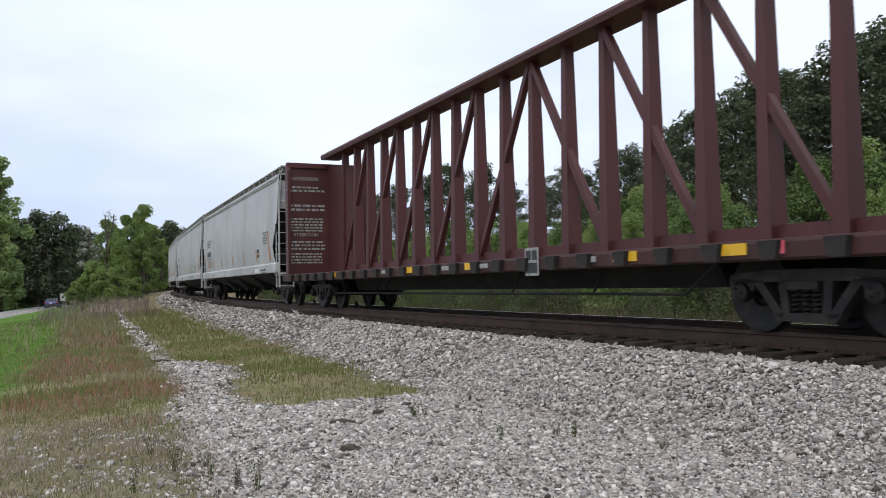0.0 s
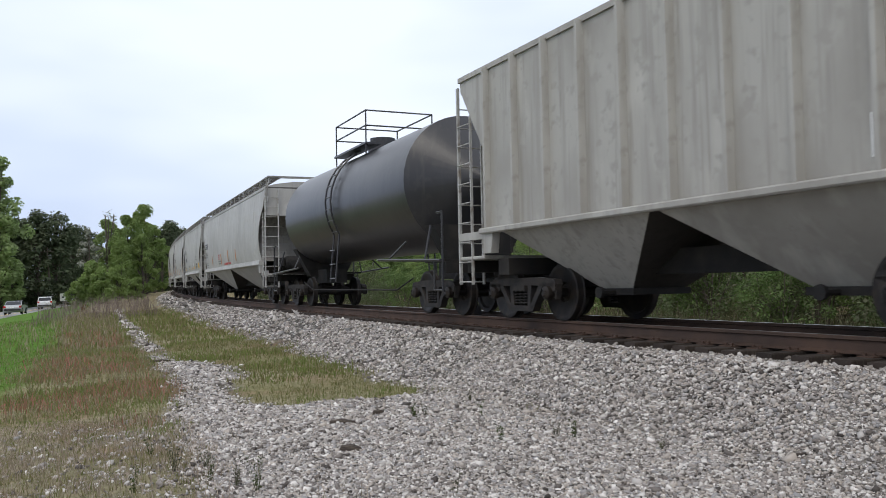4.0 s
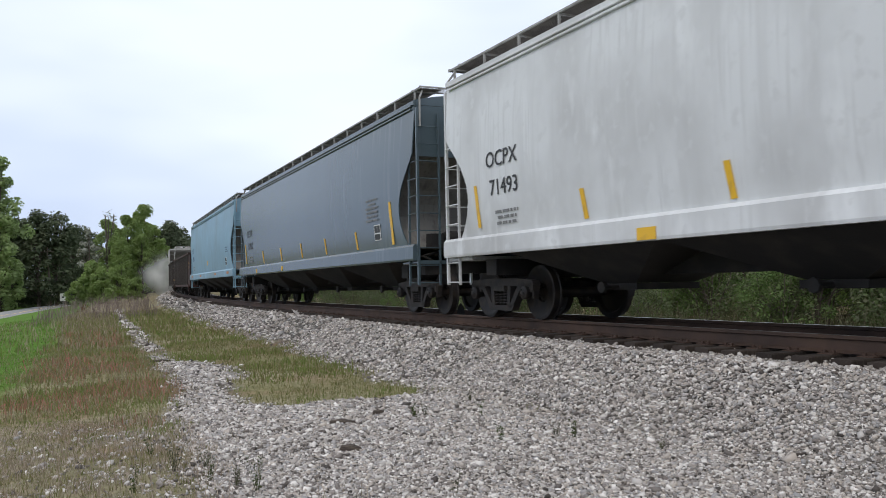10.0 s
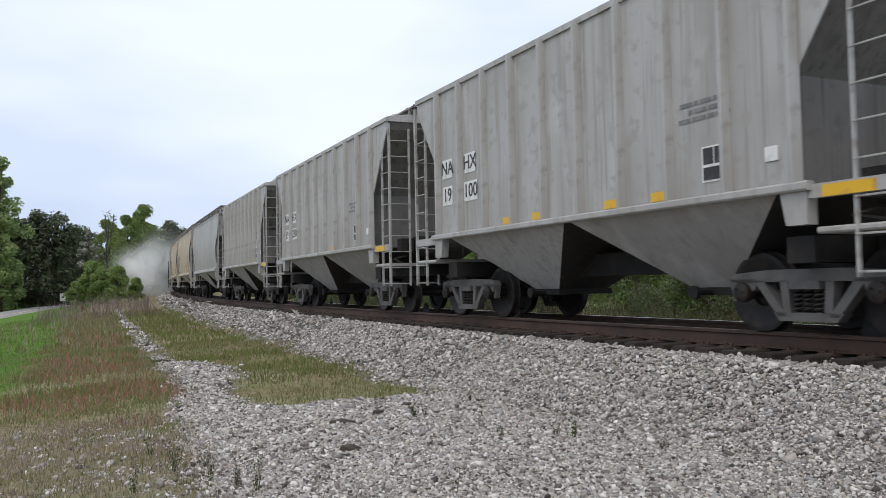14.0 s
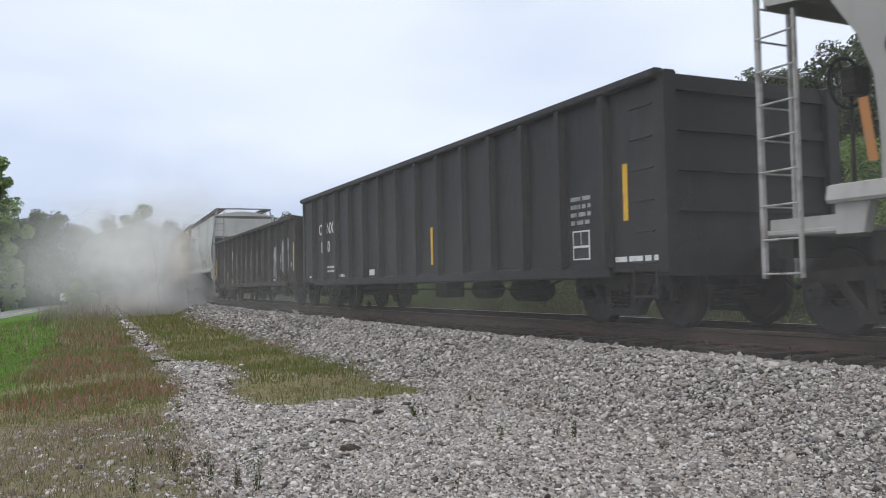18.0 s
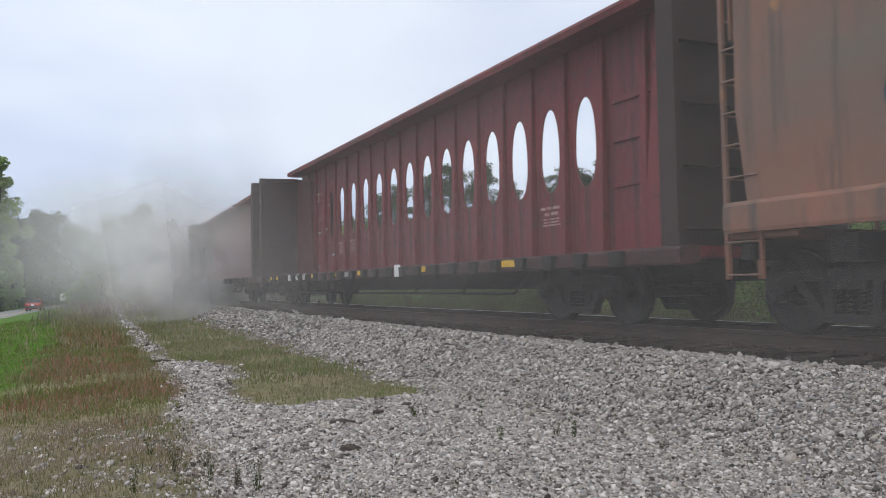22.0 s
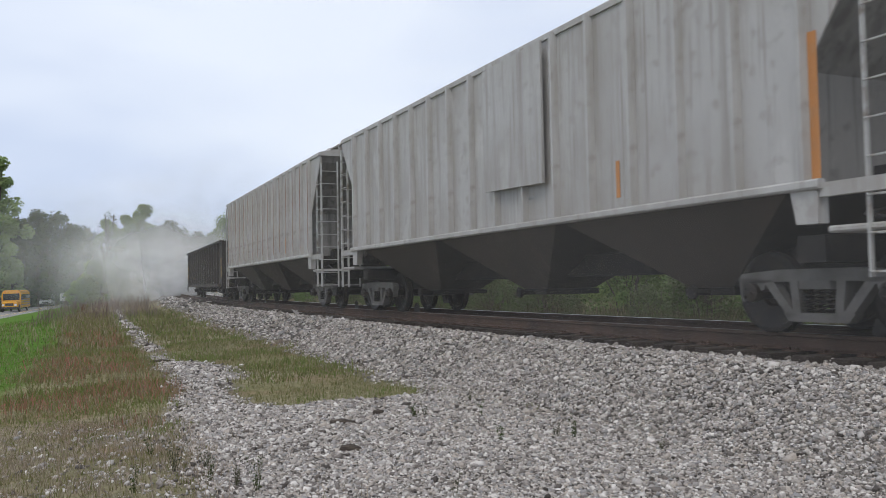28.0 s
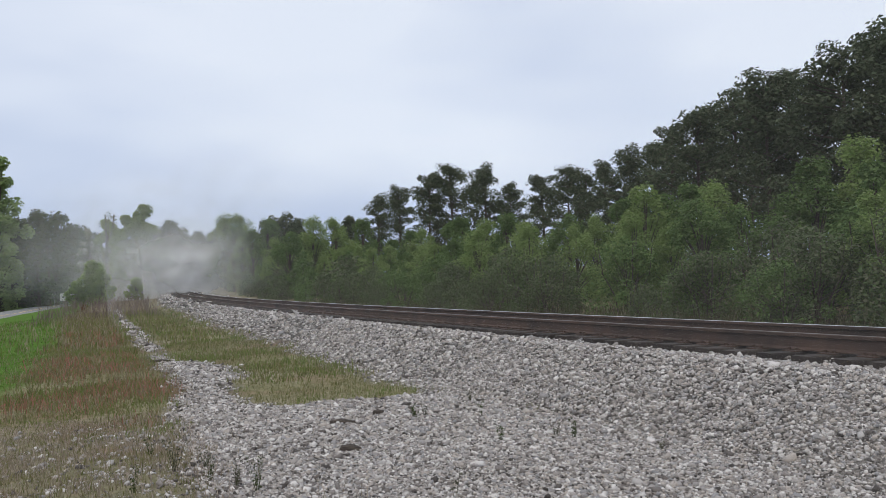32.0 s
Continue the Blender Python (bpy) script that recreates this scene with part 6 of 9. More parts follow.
        panel(c, "placard", M_WHITE, 2.25, -1.57, 1.85, 0.2, 0.12)
        block(c, "round", 3.8, 2.35, LINES5[:3], seed=18)

    c = T["ga"]
    say(c, "short", "GACX", -3.67, 2.7, 0.38)
    say(c, "short", "2429", -3.67, 2.21, 0.38)
    dims(c, "short", -3.6, 1.88)
    scrawl(c, "short", -2.4, 2.0, 1.7, 2.2, M_BLACK, 40, 0.05, 9, label="black spray-painted scrawl")
    for q, z, h in ((2.28, 1.82, 0.5), (-4.4, 2.0, 0.6), (-2.35, 1.82, 0.45)):
        strip(c, "short", q, z, h, 0.1, lean=-0.04)
    strip(c, "short", 4.28, 2.1, 0.95, 0.13, lean=-0.08)
    stencil(c, "short", 2.85, 1.82, 0.38, 0.36)
    panel(c, "placard", M_PINK, 3.86, -1.55, 1.72, 0.16, 0.12)
    block(c, "short", 3.35, 2.3, LINES5[:3], seed=19)
    for k in range(4):
        panel(c, "emblem", M_BLACK, 4.2 + 0.3 * k, -1.535, 3.82, 0.2, 0.32, 0.006, -4, 0.06)

    c = T["gon3"]
    say(c, "gon", "OMNX", -6.0, 2.22, 0.44, M_WHITE)
    say(c, "gon", "1150", -6.1, 1.72, 0.44, M_WHITE)
    for q, z in ((-7.3, 1.62), (-3.8, 1.4), (1.2, 1.4), (7.5, 1.8)):
        strip(c, "gon", q, z, 0.75, 0.1, M_YELLOW)
    block(c, "gon", -5.6, 1.2, [(0.8, 0.06), (0.8, 0.06)], M_WHITE, 20)
    block(c, "gon", -4.65, 0.95, [(0.5, 0.07), (0.5, 0.06)], M_WHITE, 21)
    block(c, "gon", -7.4, 0.95, [(0.6, 0.05)], M_WHITE, 22)
    panel(c, "placard", M_WHITE, -2.3, -1.5, 0.95, 0.34, 0.14)
    stencil(c, "gon", 6.45, 1.15, 0.42, 0.42)
    block(c, "gon", 6.45, 1.85, [(0.5, 0.06)] * 4, M_CHALK, 23)
    block(c, "gon", 7.7, 0.95, [(0.9, 0.07)], M_WHITE, 24)

    for key, num in (("gon4", "214"), ("gon5", "217"), ("gon7", "218")):
        c = T[key]
        if key != "gon5":
            for dx, z, tx in ((0, 2.04, "CI"), (0.94, 2.04, "GX"), (0, 1.53, "802"), (0.96, 1.53, num)):
                panel(c, "number_patch", M_WHITE, -4.27 + dx, -1.494, z, 0.52, 0.36, 0.005)
                letters(tx, M_BLACK, c, -4.27 + dx, -1.503, z, 0.34)
        for q, z in ((-4.83, 1.1), (-1.78, 1.24), (1.42, 1.24), (4.55, 1.2)):
            strip(c, "gon", q, z, 0.5, 0.1, M_YELLOW)
        for q in (-8.22, 8.2):
            panel(c, "reflective_strip", M_YELLOW, q, -1.521, 1.6, 0.1, 0.9, 0.006)
        block(c, "gon", -3.6, 1.0, [(0.7, 0.06), (0.5, 0.06)], M_WHITE, 25)
        block(c, "gon", 5.2, 0.92, [(0.5, 0.06), (0.3, 0.06)], M_WHITE, 26)
    round9 = [(0.55 * (1 + 0.09 * math.sin(4 * a + 1)) * math.cos(a), 0.62 * (1 + 0.07 * math.sin(5 * a)) * math.sin(a)) for a in [k * 2 * math.pi / 22 for k in range(22)]]
    figure = [(-0.42, -0.5), (-0.1, -0.62), (0.25, -0.6), (0.42, -0.42), (0.38, -0.12), (0.5, 0.1), (0.48, 0.42), (0.22, 0.5), (0.16, 0.64), (-0.02, 0.66), (-0.06, 0.52), (-0.4, 0.48), (-0.52, 0.25), (-0.44, 0.0), (-0.5, -0.25)]
    loaf = [(-0.46, -0.5), (-0.25, -0.62), (0.1, -0.66), (0.4, -0.56), (0.55, 0.0), (0.5, 0.5), (0.2, 0.62), (-0.05, 0.56), (-0.1, 0.68), (-0.22, 0.55), (-0.5, 0.45), (-0.56, 0.0)]
    for q, z, o, m in ((5.62, 1.52, figure, M_SILVER), (6.95, 1.68, loaf, M_SILVER), (2.5, 1.5, loaf, M_PATCH), (1.0, 1.45, figure, M_PATCH), (-0.6, 1.45, loaf, M_PATCH), (-2.4, 1.5, figure, M_PATCH), (-5.8, 1.45, loaf, M_PATCH)):
        blob(T["gon4"], "gon", o, q, z, m, 0.0, label="large silver bubble letter", edge=None)
    blob(T["gon4"], "gon", [(p * 0.42, q * 0.42) for p, q in figure], 4.95, 1.15, M_SILVER, label="large silver bubble letter")
    blob(T["gon4"], "gon", [(p * 0.14, q * 0.4) for p, q in loaf], 6.25, 1.5, M_SILVER, label="large silver bubble letter")
    panel(T["gon4"], "placard", M_CHALK, 7.85, -1.5, 1.35, 0.14, 0.14)
    lettered(T["gon5"], "gon", 3.95, 7.5, 0.95, 2.0, 9, (M_SKY, M_SILVER, M_CHALK, M_SKY), M_WHITE, 53, 0.13, 0.035)
    lettered(T["gon5"], "gon", 0.5, 3.85, 0.95, 1.95, 8, (M_ROSE, M_GHOST, M_ROSE), M_CHALK, 54, 0.15, 0.03)
    lettered(T["gon5"], "gon", -3.4, 0.3, 0.95, 1.8, 8, (M_SKY, M_ROSE, M_GHOST), M_CHALK, 55, 0.14, 0.025)
    lettered(T["gon5"], "gon", -7.7, -4.9, 0.95, 1.75, 6, (M_SKY, M_GHOST), M_CHALK, 56, 0.14, 0.025)
    blob(T["gon5"], "gon", [(p * 0.42, q * 0.45) for p, q in loaf], 7.75, 1.55, M_CHALK, label="small white graffiti patch")
    panel(T["gon5"], "placard", M_CHALK, 7.98, -1.5, 1.02, 0.14, 0.14)
    for q0, q1, z0, z1, sd, n, m in ((-7.7, -7.1, 1.55, 2.2, 60, 2, M_CHALK), (-6.4, -5.9, 1.55, 2.2, 61, 3, M_CHALK), (-2.6, -2.3, 1.7, 2.0, 62, 1, M_CHALK), (0.6, 1.2, 1.6, 2.0, 63, 3, M_CHALK), (1.75, 2.2, 1.55, 1.9, 64, 2, M_SKY), (2.6, 3.1, 1.2, 2.1, 65, 1, M_CHALK)):
        scrawl(T["gon7"], "gon", q0, q1, z0, z1, m, sd, 0.03, n, label="thin chalk-white scrawl")
    dome = [(-0.5, 0.0), (0.5, 0.0), (0.52, 0.55), (0.42, 0.82), (0.2, 0.98), (-0.08, 1.0), (-0.36, 0.86), (-0.5, 0.55)]
    twin = [(-0.5, 0.0), (0.5, 0.0), (0.54, 0.4), (0.46, 0.66), (0.2, 0.72), (0.08, 0.92), (-0.15, 1.0), (-0.38, 0.93), (-0.5, 0.72)]
    for q, o, w, h in ((-2.25, dome, 0.7, 0.75), (-1.3, dome, 0.75, 1.15), (0.0, twin, 1.3, 1.2), (1.05, dome, 0.75, 0.8)):
        blob(T["gon7"], "gon", [(p[0] * w, p[1] * h) for p in o], q, 0.78, M_GHOST, 0.0, label="faded graffiti letter", w=0.022, edge=M_CHALK)
    scrawl(T["gon7"], "gon", 0.85, 2.1, 1.85, 2.15, M_CHALK, 68, 0.03, 4, label="thin chalk-white scrawl")
    c = T["mw"]
    say(c, "round", "MWCX", -3.75, 3.45, 0.46)
    say(c, "round", "300870", -3.5, 2.97, 0.46)
    strip(c, "round", -4.72, 2.15, 0.8, 0.1, lean=-0.05)
    strip(c, "round", 4.28, 2.15, 0.85, 0.1, lean=-0.08)
    strip(c, "round", 2.0, 1.95, 0.4, 0.06, lean=-0.05)
    scrawl(c, "round", -4.5, -3.4, 2.1, 2.45, M_BLACK, 71, 0.05, 5, label="black spray-painted scrawl")
    tag = Build()
    for line in ([(-3.2, 2.6), (-2.95, 2.68), (-2.85, 2.25), (-2.5, 2.32), (-2.48, 2.58), (-2.85, 2.5)],
                 [(-3.1, 1.62), (-3.18, 1.95), (-2.95, 2.12), (-2.55, 2.08), (-2.38, 1.85), (-2.45, 1.62)],
                 [(-2.9, 1.82), (-2.65, 1.95), (-2.32, 1.8)],
                 [(-2.15, 1.62), (-2.3, 1.9), (-2.45, 2.3), (-2.5, 2.78), (-2.02, 2.86), (-1.95, 2.3), (-1.72, 1.85)],
                 [(-2.12, 2.4), (-2.0, 2.0), (-1.85, 1.75)],
                 [(-1.42, 2.35), (-1.78, 2.3), (-1.9, 2.74), (-1.5, 2.8), (-1.42, 2.35), (-1.3, 2.1), (-1.02, 1.85), (-1.0, 1.62)],
                 [(-1.75, 2.1), (-1.35, 2.12)],
                 [(-1.35, 2.35), (-1.52, 2.95), (-0.98, 3.04), (-0.9, 2.5), (-0.68, 2.4), (-0.42, 2.5)],
                 [(-0.92, 2.45), (-0.98, 2.1), (-0.6, 1.92), (-0.3, 2.02)],
                 [(-0.88, 2.95), (-0.28, 3.06), (-0.18, 2.3), (-0.32, 1.9), (-0.5, 1.62)],
                 [(0.6 + 0.36 * math.cos(a), 2.4 + 0.42 * math.sin(a)) for a in [0.4 * i for i in range(15)]],
                 [(-1.2, 2.75), (-1.12, 2.2)], [(-2.25, 2.65), (-2.2, 2.2)], [(-0.62, 2.85), (-0.55, 2.55)], [(-3.05, 2.05), (-3.0, 1.75)],
                 [(0.15, 1.75), (0.6, 1.9), (1.0, 2.25), (1.35, 2.1)]):
        stroke(tag, [(1.14 * x + 0.42, 1.62 + 0.84 * (z - 1.62) - 2.3) for x, z in line], 0.055)
    d, tilt = side_of("round", 2.3)
    part("graffiti", tag, M_BLACK, c, "large black outline graffiti letters", at=pose(0, -d - 0.012, 2.3, tilt, 0, 0))
    stencil(c, "round", 2.57, 1.92, 0.36, 0.34)
    block(c, "round", 3.3, 2.4, LINES5[:3], M_CHALK, 28)
    dims(c, "round", -4.05, 1.98)

    c = T["sand"]
    bars(c, M_BLACK, -6.1, -side_of("pellet", 2.87)[0] - 0.004, 2.98, [(1.1, 0.26)], seed=81)
    say(c, "pellet", "254763", -5.85, 2.34, 0.50)
    emblem(c, "pellet", 4.25, 3.35, 0.7, M_NAVY, 3, 0.55)
    stencil(c, "pellet", 4.9, 1.78, 0.42, 0.38)
    strip(c, "pellet", -7.1, 2.0, 0.8, 0.12, M_YELLOW, -0.05)
    strip(c, "pellet", 4.5, 1.86, 0.5, 0.12, M_YELLOW, -0.05)
    strip(c, "pellet", 6.95, 2.1, 0.9, 0.12, M_YELLOW, -0.12)
    scrawl(c, "pellet", -2.6, -1.4, 1.85, 2.2, M_CHALKDARK, 82, 0.03, 3)
    bars(c, M_CHALKDARK, 4.6, -1.616, 1.4, [(2.0, 0.2)], seed=83)
    block(c, "pellet", -5.6, 1.9, [(0.9, 0.06), (0.8, 0.06)], seed=84)

    c = T["brown"]
    scrawl(c, "pellet", -1.3, -0.45, 1.85, 2.3, M_NAVY, 85, 0.05, 2, label="dark blue spray-painted scrawl")
    scrawl(c, "pellet", -0.35, 0.7, 1.8, 2.4, M_NAVY, 86, 0.05, 3, label="dark blue spray-painted scrawl")
    blob(c, "pellet", [(0.3 * p[0] / 0.55, 0.35 * p[1] / 0.62) for p in round9], -7.2, 2.3, M_NAVY, label="blue painted patch")
    panel(c, "placard", M_WHITE, 7.2, -side_of("pellet", 2.0)[0], 2.0, 0.3, 0.24)

    for key, num in (("arch0", "600 017"), ("arch1", "600 574"), ("arch2", "600 638")):
        c = T[key]
        h = {"arch0": 11.8, "arch1": 11.725, "arch2": 11.4}[key]
        gap_at = lambda k: -h + 1.2 + (2 * h - 2.4) * (k + 0.5) / 25
        for dx in (-0.24, -0.08, 0.08, 0.24):
            panel(c, "emblem", M_WHITE, gap_at(4) + dx, -1.528, 0.935, 0.11, 0.19, 0.005)
        letters(num[:3], M_WHITE, c, gap_at(5), -1.534, 0.935, 0.27, 0.0, 1.1)
        letters(num[4:], M_WHITE, c, gap_at(6), -1.534, 0.935, 0.27, 0.0, 1.1)
        for q in (-9.6, -8.7, -4.1, -2.2, 0.1, 3.9, 7.6):
            panel(c, "reflective_strip", M_YELLOW, q, -1.523, 0.95, 0.45, 0.11)
        panel(c, "service_stencil", M_WHITE, 2.6, -1.525, 0.95, 0.34, 0.26)
        panel(c, "service_plate", M_CHALK, -1.2, -1.523, 0.94, 0.7, 0.13)
        rnd = random.Random(len(num) + ord(key[-1]))
        for k, (q, z) in enumerate(((-9.35, 3.95), (-6.5, 2.08), (-5.34, 2.1), (6.3, 2.05))):
            bars(c, M_FADED, q, 0.131, z, [(0.75, 0.055), (0.45, 0.06), (0.7, 0.03), (0.55, 0.03), (0.65, 0.03)], seed=92 + k)
        sc = Build()
        for k in range({"arch0": 14, "arch1": 95, "arch2": 0}[key]):
            x = rnd.uniform(-10.4, -7.0) if rnd.random() < 0.6 else rnd.choice([-8.255 + 1.165 * q for q in range(8)]) + rnd.uniform(-0.1, 0.06)
            z, w = rnd.uniform(1.3, 3.6), rnd.uniform(0.06, 0.34)
            y, lean = (0.128 if x < -8.5 else -0.026 + 0.05 * (z - 1.04) / 1.9), rnd.uniform(-0.05, 0.05)
            h = rnd.uniform(0.018, 0.06)
            sc.add([(x, y, z), (x + w, y, z + lean), (x + w, y - 0.004, z + lean + h), (x, y - 0.004, z + h)], [(0, 1, 2, 3)])
        if sc.v:
            tagged(part("torn_wrapping", sc, M_CHALK, c, "scraps of torn white plastic wrapping"), kind="stuff")

    c = T["truss"]
    for q in (-6.4, -1.1, 1.9, 6.4, 8.3):
        panel(c, "reflective_strip", M_YELLOW, q, -1.523, 0.95, 0.5, 0.13)
    panel(c, "service_stencil", M_CHALK, 4.05, -1.535, 0.96, 0.4, 0.44)
    for dx, dz, w, h in ((-0.09, 0.1, 0.15, 0.15), (0.09, 0.1, 0.15, 0.15), (0, -0.1, 0.34, 0.16)):
        panel(c, "stencil_field", M_BLACK, 4.05 + dx, -1.548, 0.96 + dz, w, h, 0.004)
    panel(c, "placard", M_PINK, 9.0, -1.523, 0.95, 0.14, 0.14)
    for q in (-2.5, 0.8, 2.4, 5.6):
        panel(c, "service_plate", M_CHALK, q, -1.523, 0.94, 0.3, 0.08)
    xb = -(T_HALF - 0.25)
    for z, rows in ((3.95, [(0.9, 0.06), (1.3, 0.06)]), (3.35, [(1.3, 0.07)] * 2), (2.9, [(1.2, 0.05)] * 5), (2.15, [(1.3, 0.06)] * 3), (1.75, [(1.1, 0.05)] * 4)):
        face = bars(c, M_CHALK, 0, 0, 0, rows, seed=int(z * 10))
        face.matrix_basis = pose(xb + 0.062, 0.72 - 1.55, z, 0, 0, 90)
    t1 = part("lettering", letter_mesh("ATTENTION", M_CHALK), None, c)
    t1.matrix_basis = pose(xb + 0.062, -0.83, 4.2, 90, 0, 90) @ Matrix.Diagonal((0.16, 0.16, 0.16, 1))
    t2 = part("lettering", letter_mesh("ATTENTION", M_CHALK), None, c)
    t2.matrix_basis = pose(xb + 0.062, -0.83, 2.35, 90, 0, 90) @ Matrix.Diagonal((0.15, 0.15, 0.15, 1))

    c = T["banded"]
    for x, tx in ((-3.6, "31054"),):
        z = 2.3
        y = -math.sqrt(1.5 ** 2 - (z - 2.89) ** 2) - 0.012
        tilt = math.degrees(math.atan2(2.89 - z, -y))
        letters(tx, M_BLACK, c, x, y, z, 0.42, tilt)
        bars(c, M_BLACK, -4.6, y, z + 0.15, [(0.75, 0.28)], tilt, seed=95)
        for dx, dz, rows in ((-4.3, 1.95, [(0.9, 0.05)] * 4), (-3.2, 2.05, [(0.7, 0.05)] * 5), (-2.3, 2.1, [(0.6, 0.05)] * 5)):
            yy = -math.sqrt(1.5 ** 2 - (dz - 2.89) ** 2) - 0.02
            bars(c, M_BLACK, dx, yy - 0.02, dz, rows, math.degrees(math.atan2(2.89 - dz, -yy)), seed=96)
    for q in (-5.1, -3.05, -1.62, 1.62):
        z = 2.42
        y = -math.sqrt(1.5 ** 2 - (z - 2.89) ** 2)
        panel(c, "reflective_strip", M_YELLOW, q, y - 0.008 + (0.24 if q < -5 else 0.0), z, 0.1, 0.5, 0.008, math.degrees(math.atan2(2.89 - z, -y)))

    c = T["r1"]
    b = Build().plate([(-0.95, -1.0), (0.95, -1.05), (0.95, 1.15), (-0.95, 1.1)], -0.02, 0.02)
    part("blank_panel", b, P_DUSTY, c, "blank pale sheet-metal panel over the posts", at=pose(1.15, -1.6, 3.2))
    block(c, "rib", 1.5, 2.0, [(0.4, 0.05)], M_CHALK, 97)
    for key in ("r1", "r2"):
        strip(T[key], "rib", 7.0, 2.35, 1.5, 0.12, M_ORANGE)
        strip(T[key], "rib", 3.78, 2.0, 0.5, 0.08, M_ORANGE)
    for k in range(16):
        panel(T["r2"], "rust_run", M_RUSTRUN, -7.05 + 14.1 * k / 15 + 0.012, -1.577, 2.95 + 0.05 * (k % 3), 0.045, 2.5, 0.004)


T_HALF = (4.9 + 18.7) / 2
M_BLUEINK = mat("navy_small_stencil", (0.06, 0.10, 0.16), rough=0.6, noise_cols=[((0.15, 0.22, 0.28), 0.55, 0.75, 6.0, (1, 1, 1))])
M_NAVY = mat("dark_navy_emblem_paint", (0.045, 0.055, 0.085), rough=0.6, noise_cols=[((0.14, 0.13, 0.12), 0.55, 0.75, 3.0, (1, 1, 1))])
M_GREYPATCH = mat("grey_overpaint", (0.24, 0.235, 0.225), rough=0.6, noise_cols=[((0.30, 0.26, 0.2), 0.5, 0.7, 4.0, (1, 1, 1))])
M_PATCH = mat("faded_buff_spray", (0.14, 0.125, 0.108), rough=0.7, noise_cols=[((0.06, 0.05, 0.043), 0.42, 0.6, 2.5, (1, 1, 1)), ((0.03, 0.025, 0.022), 0.56, 0.64, 6.0, (1, 1, 1))])
M_CHALKDARK = mat("faint_dark_spray", (0.33, 0.26, 0.17), rough=0.7, noise_cols=[((0.42, 0.34, 0.22), 0.45, 0.7, 3.0, (1, 1, 1))])
M_RUSTRUN = mat("rust_on_post", (0.24, 0.11, 0.06), rough=0.8, noise_cols=[((0.38, 0.34, 0.28), 0.5, 0.7, 3.0, (1, 1, 0.4))])
marks()


# ---- trees, brush and grass ----
LEAF_PINE = ramp_mat("pine_needles", [(0.062, 0.082, 0.046), (0.085, 0.108, 0.06), (0.105, 0.128, 0.072), (0.14, 0.155, 0.095)], trans=0.3)
LEAF_SPRING = ramp_mat("spring_leaves", [(0.19, 0.275, 0.08), (0.225, 0.31, 0.098), (0.255, 0.335, 0.115), (0.28, 0.34, 0.145)], trans=0.5)
LEAF_TALL = ramp_mat("pale_young_leaves", [(0.25, 0.34, 0.13), (0.29, 0.38, 0.15), (0.32, 0.40, 0.17), (0.33, 0.40, 0.20)], trans=0.5)
LEAF_DEEP = ramp_mat("deep_green_leaves", [(0.09, 0.15, 0.046), (0.12, 0.185, 0.06), (0.145, 0.215, 0.072), (0.17, 0.225, 0.088)], trans=0.4)
LEAF_BRUSH = ramp_mat("mixed_brush_leaves", [(0.085, 0.12, 0.05), (0.11, 0.15, 0.062), (0.14, 0.165, 0.085), (0.175, 0.175, 0.115), (0.10, 0.155, 0.055)], trans=0.4)
LEAF_BLOSSOM = ramp_mat("white_blossom", [(0.10, 0.11, 0.05), (0.30, 0.30, 0.25), (0.42, 0.42, 0.38), (0.16, 0.18, 0.08)], trans=0.2)
LEAF_RED = ramp_mat("red_young_leaves", [(0.10, 0.03, 0.02), (0.16, 0.05, 0.03), (0.12, 0.07, 0.03)], trans=0.2)
BARK = mat("grey_brown_bark", (0.085, 0.07, 0.056), rough=0.95, noise_cols=[((0.13, 0.11, 0.09), 0.45, 0.7, 2.0, (6, 6, 1))], bump=0.6, bump_scale=12)


def quads_mesh(name, centres, normals, sizes, material, rng, slim=1.0):
    """Many small leaf quads, each its own piece."""
    n = len(centres)
    u = np.cross(normals, rng.normal(size=(n, 3)))
    u /= np.linalg.norm(u, axis=1, keepdims=True) + 1e-9
    w = np.cross(normals, u)
    a, b = u * sizes[:, None], w * sizes[:, None] * slim
    v = np.stack([centres - a, centres - b * 0.8, centres + a, centres + b * 0.8], 1).reshape(-1, 3)
    me = bpy.data.meshes.new(name)
    me.vertices.add(len(v))
    me.vertices.foreach_set("co", v.astype(np.float32).ravel())
    me.loops.add(4 * n)
    me.loops.foreach_set("vertex_index", np.arange(4 * n, dtype=np.int32))
    me.polygons.add(n)
    me.polygons.foreach_set("loop_start", np.arange(0, 4 * n, 4, dtype=np.int32))
    me.update(calc_edges=True)
    me.materials.append(material)
    return me


def limb(b, pts, r0, r1):
    for i in range(len(pts) - 1):
        q0, q1 = r0 + (r1 - r0) * i / (len(pts) - 1), r0 + (r1 - r0) * (i + 1) / (len(pts) - 1)
        b.tube(pts[i], pts[i + 1], q0, 6, q1)


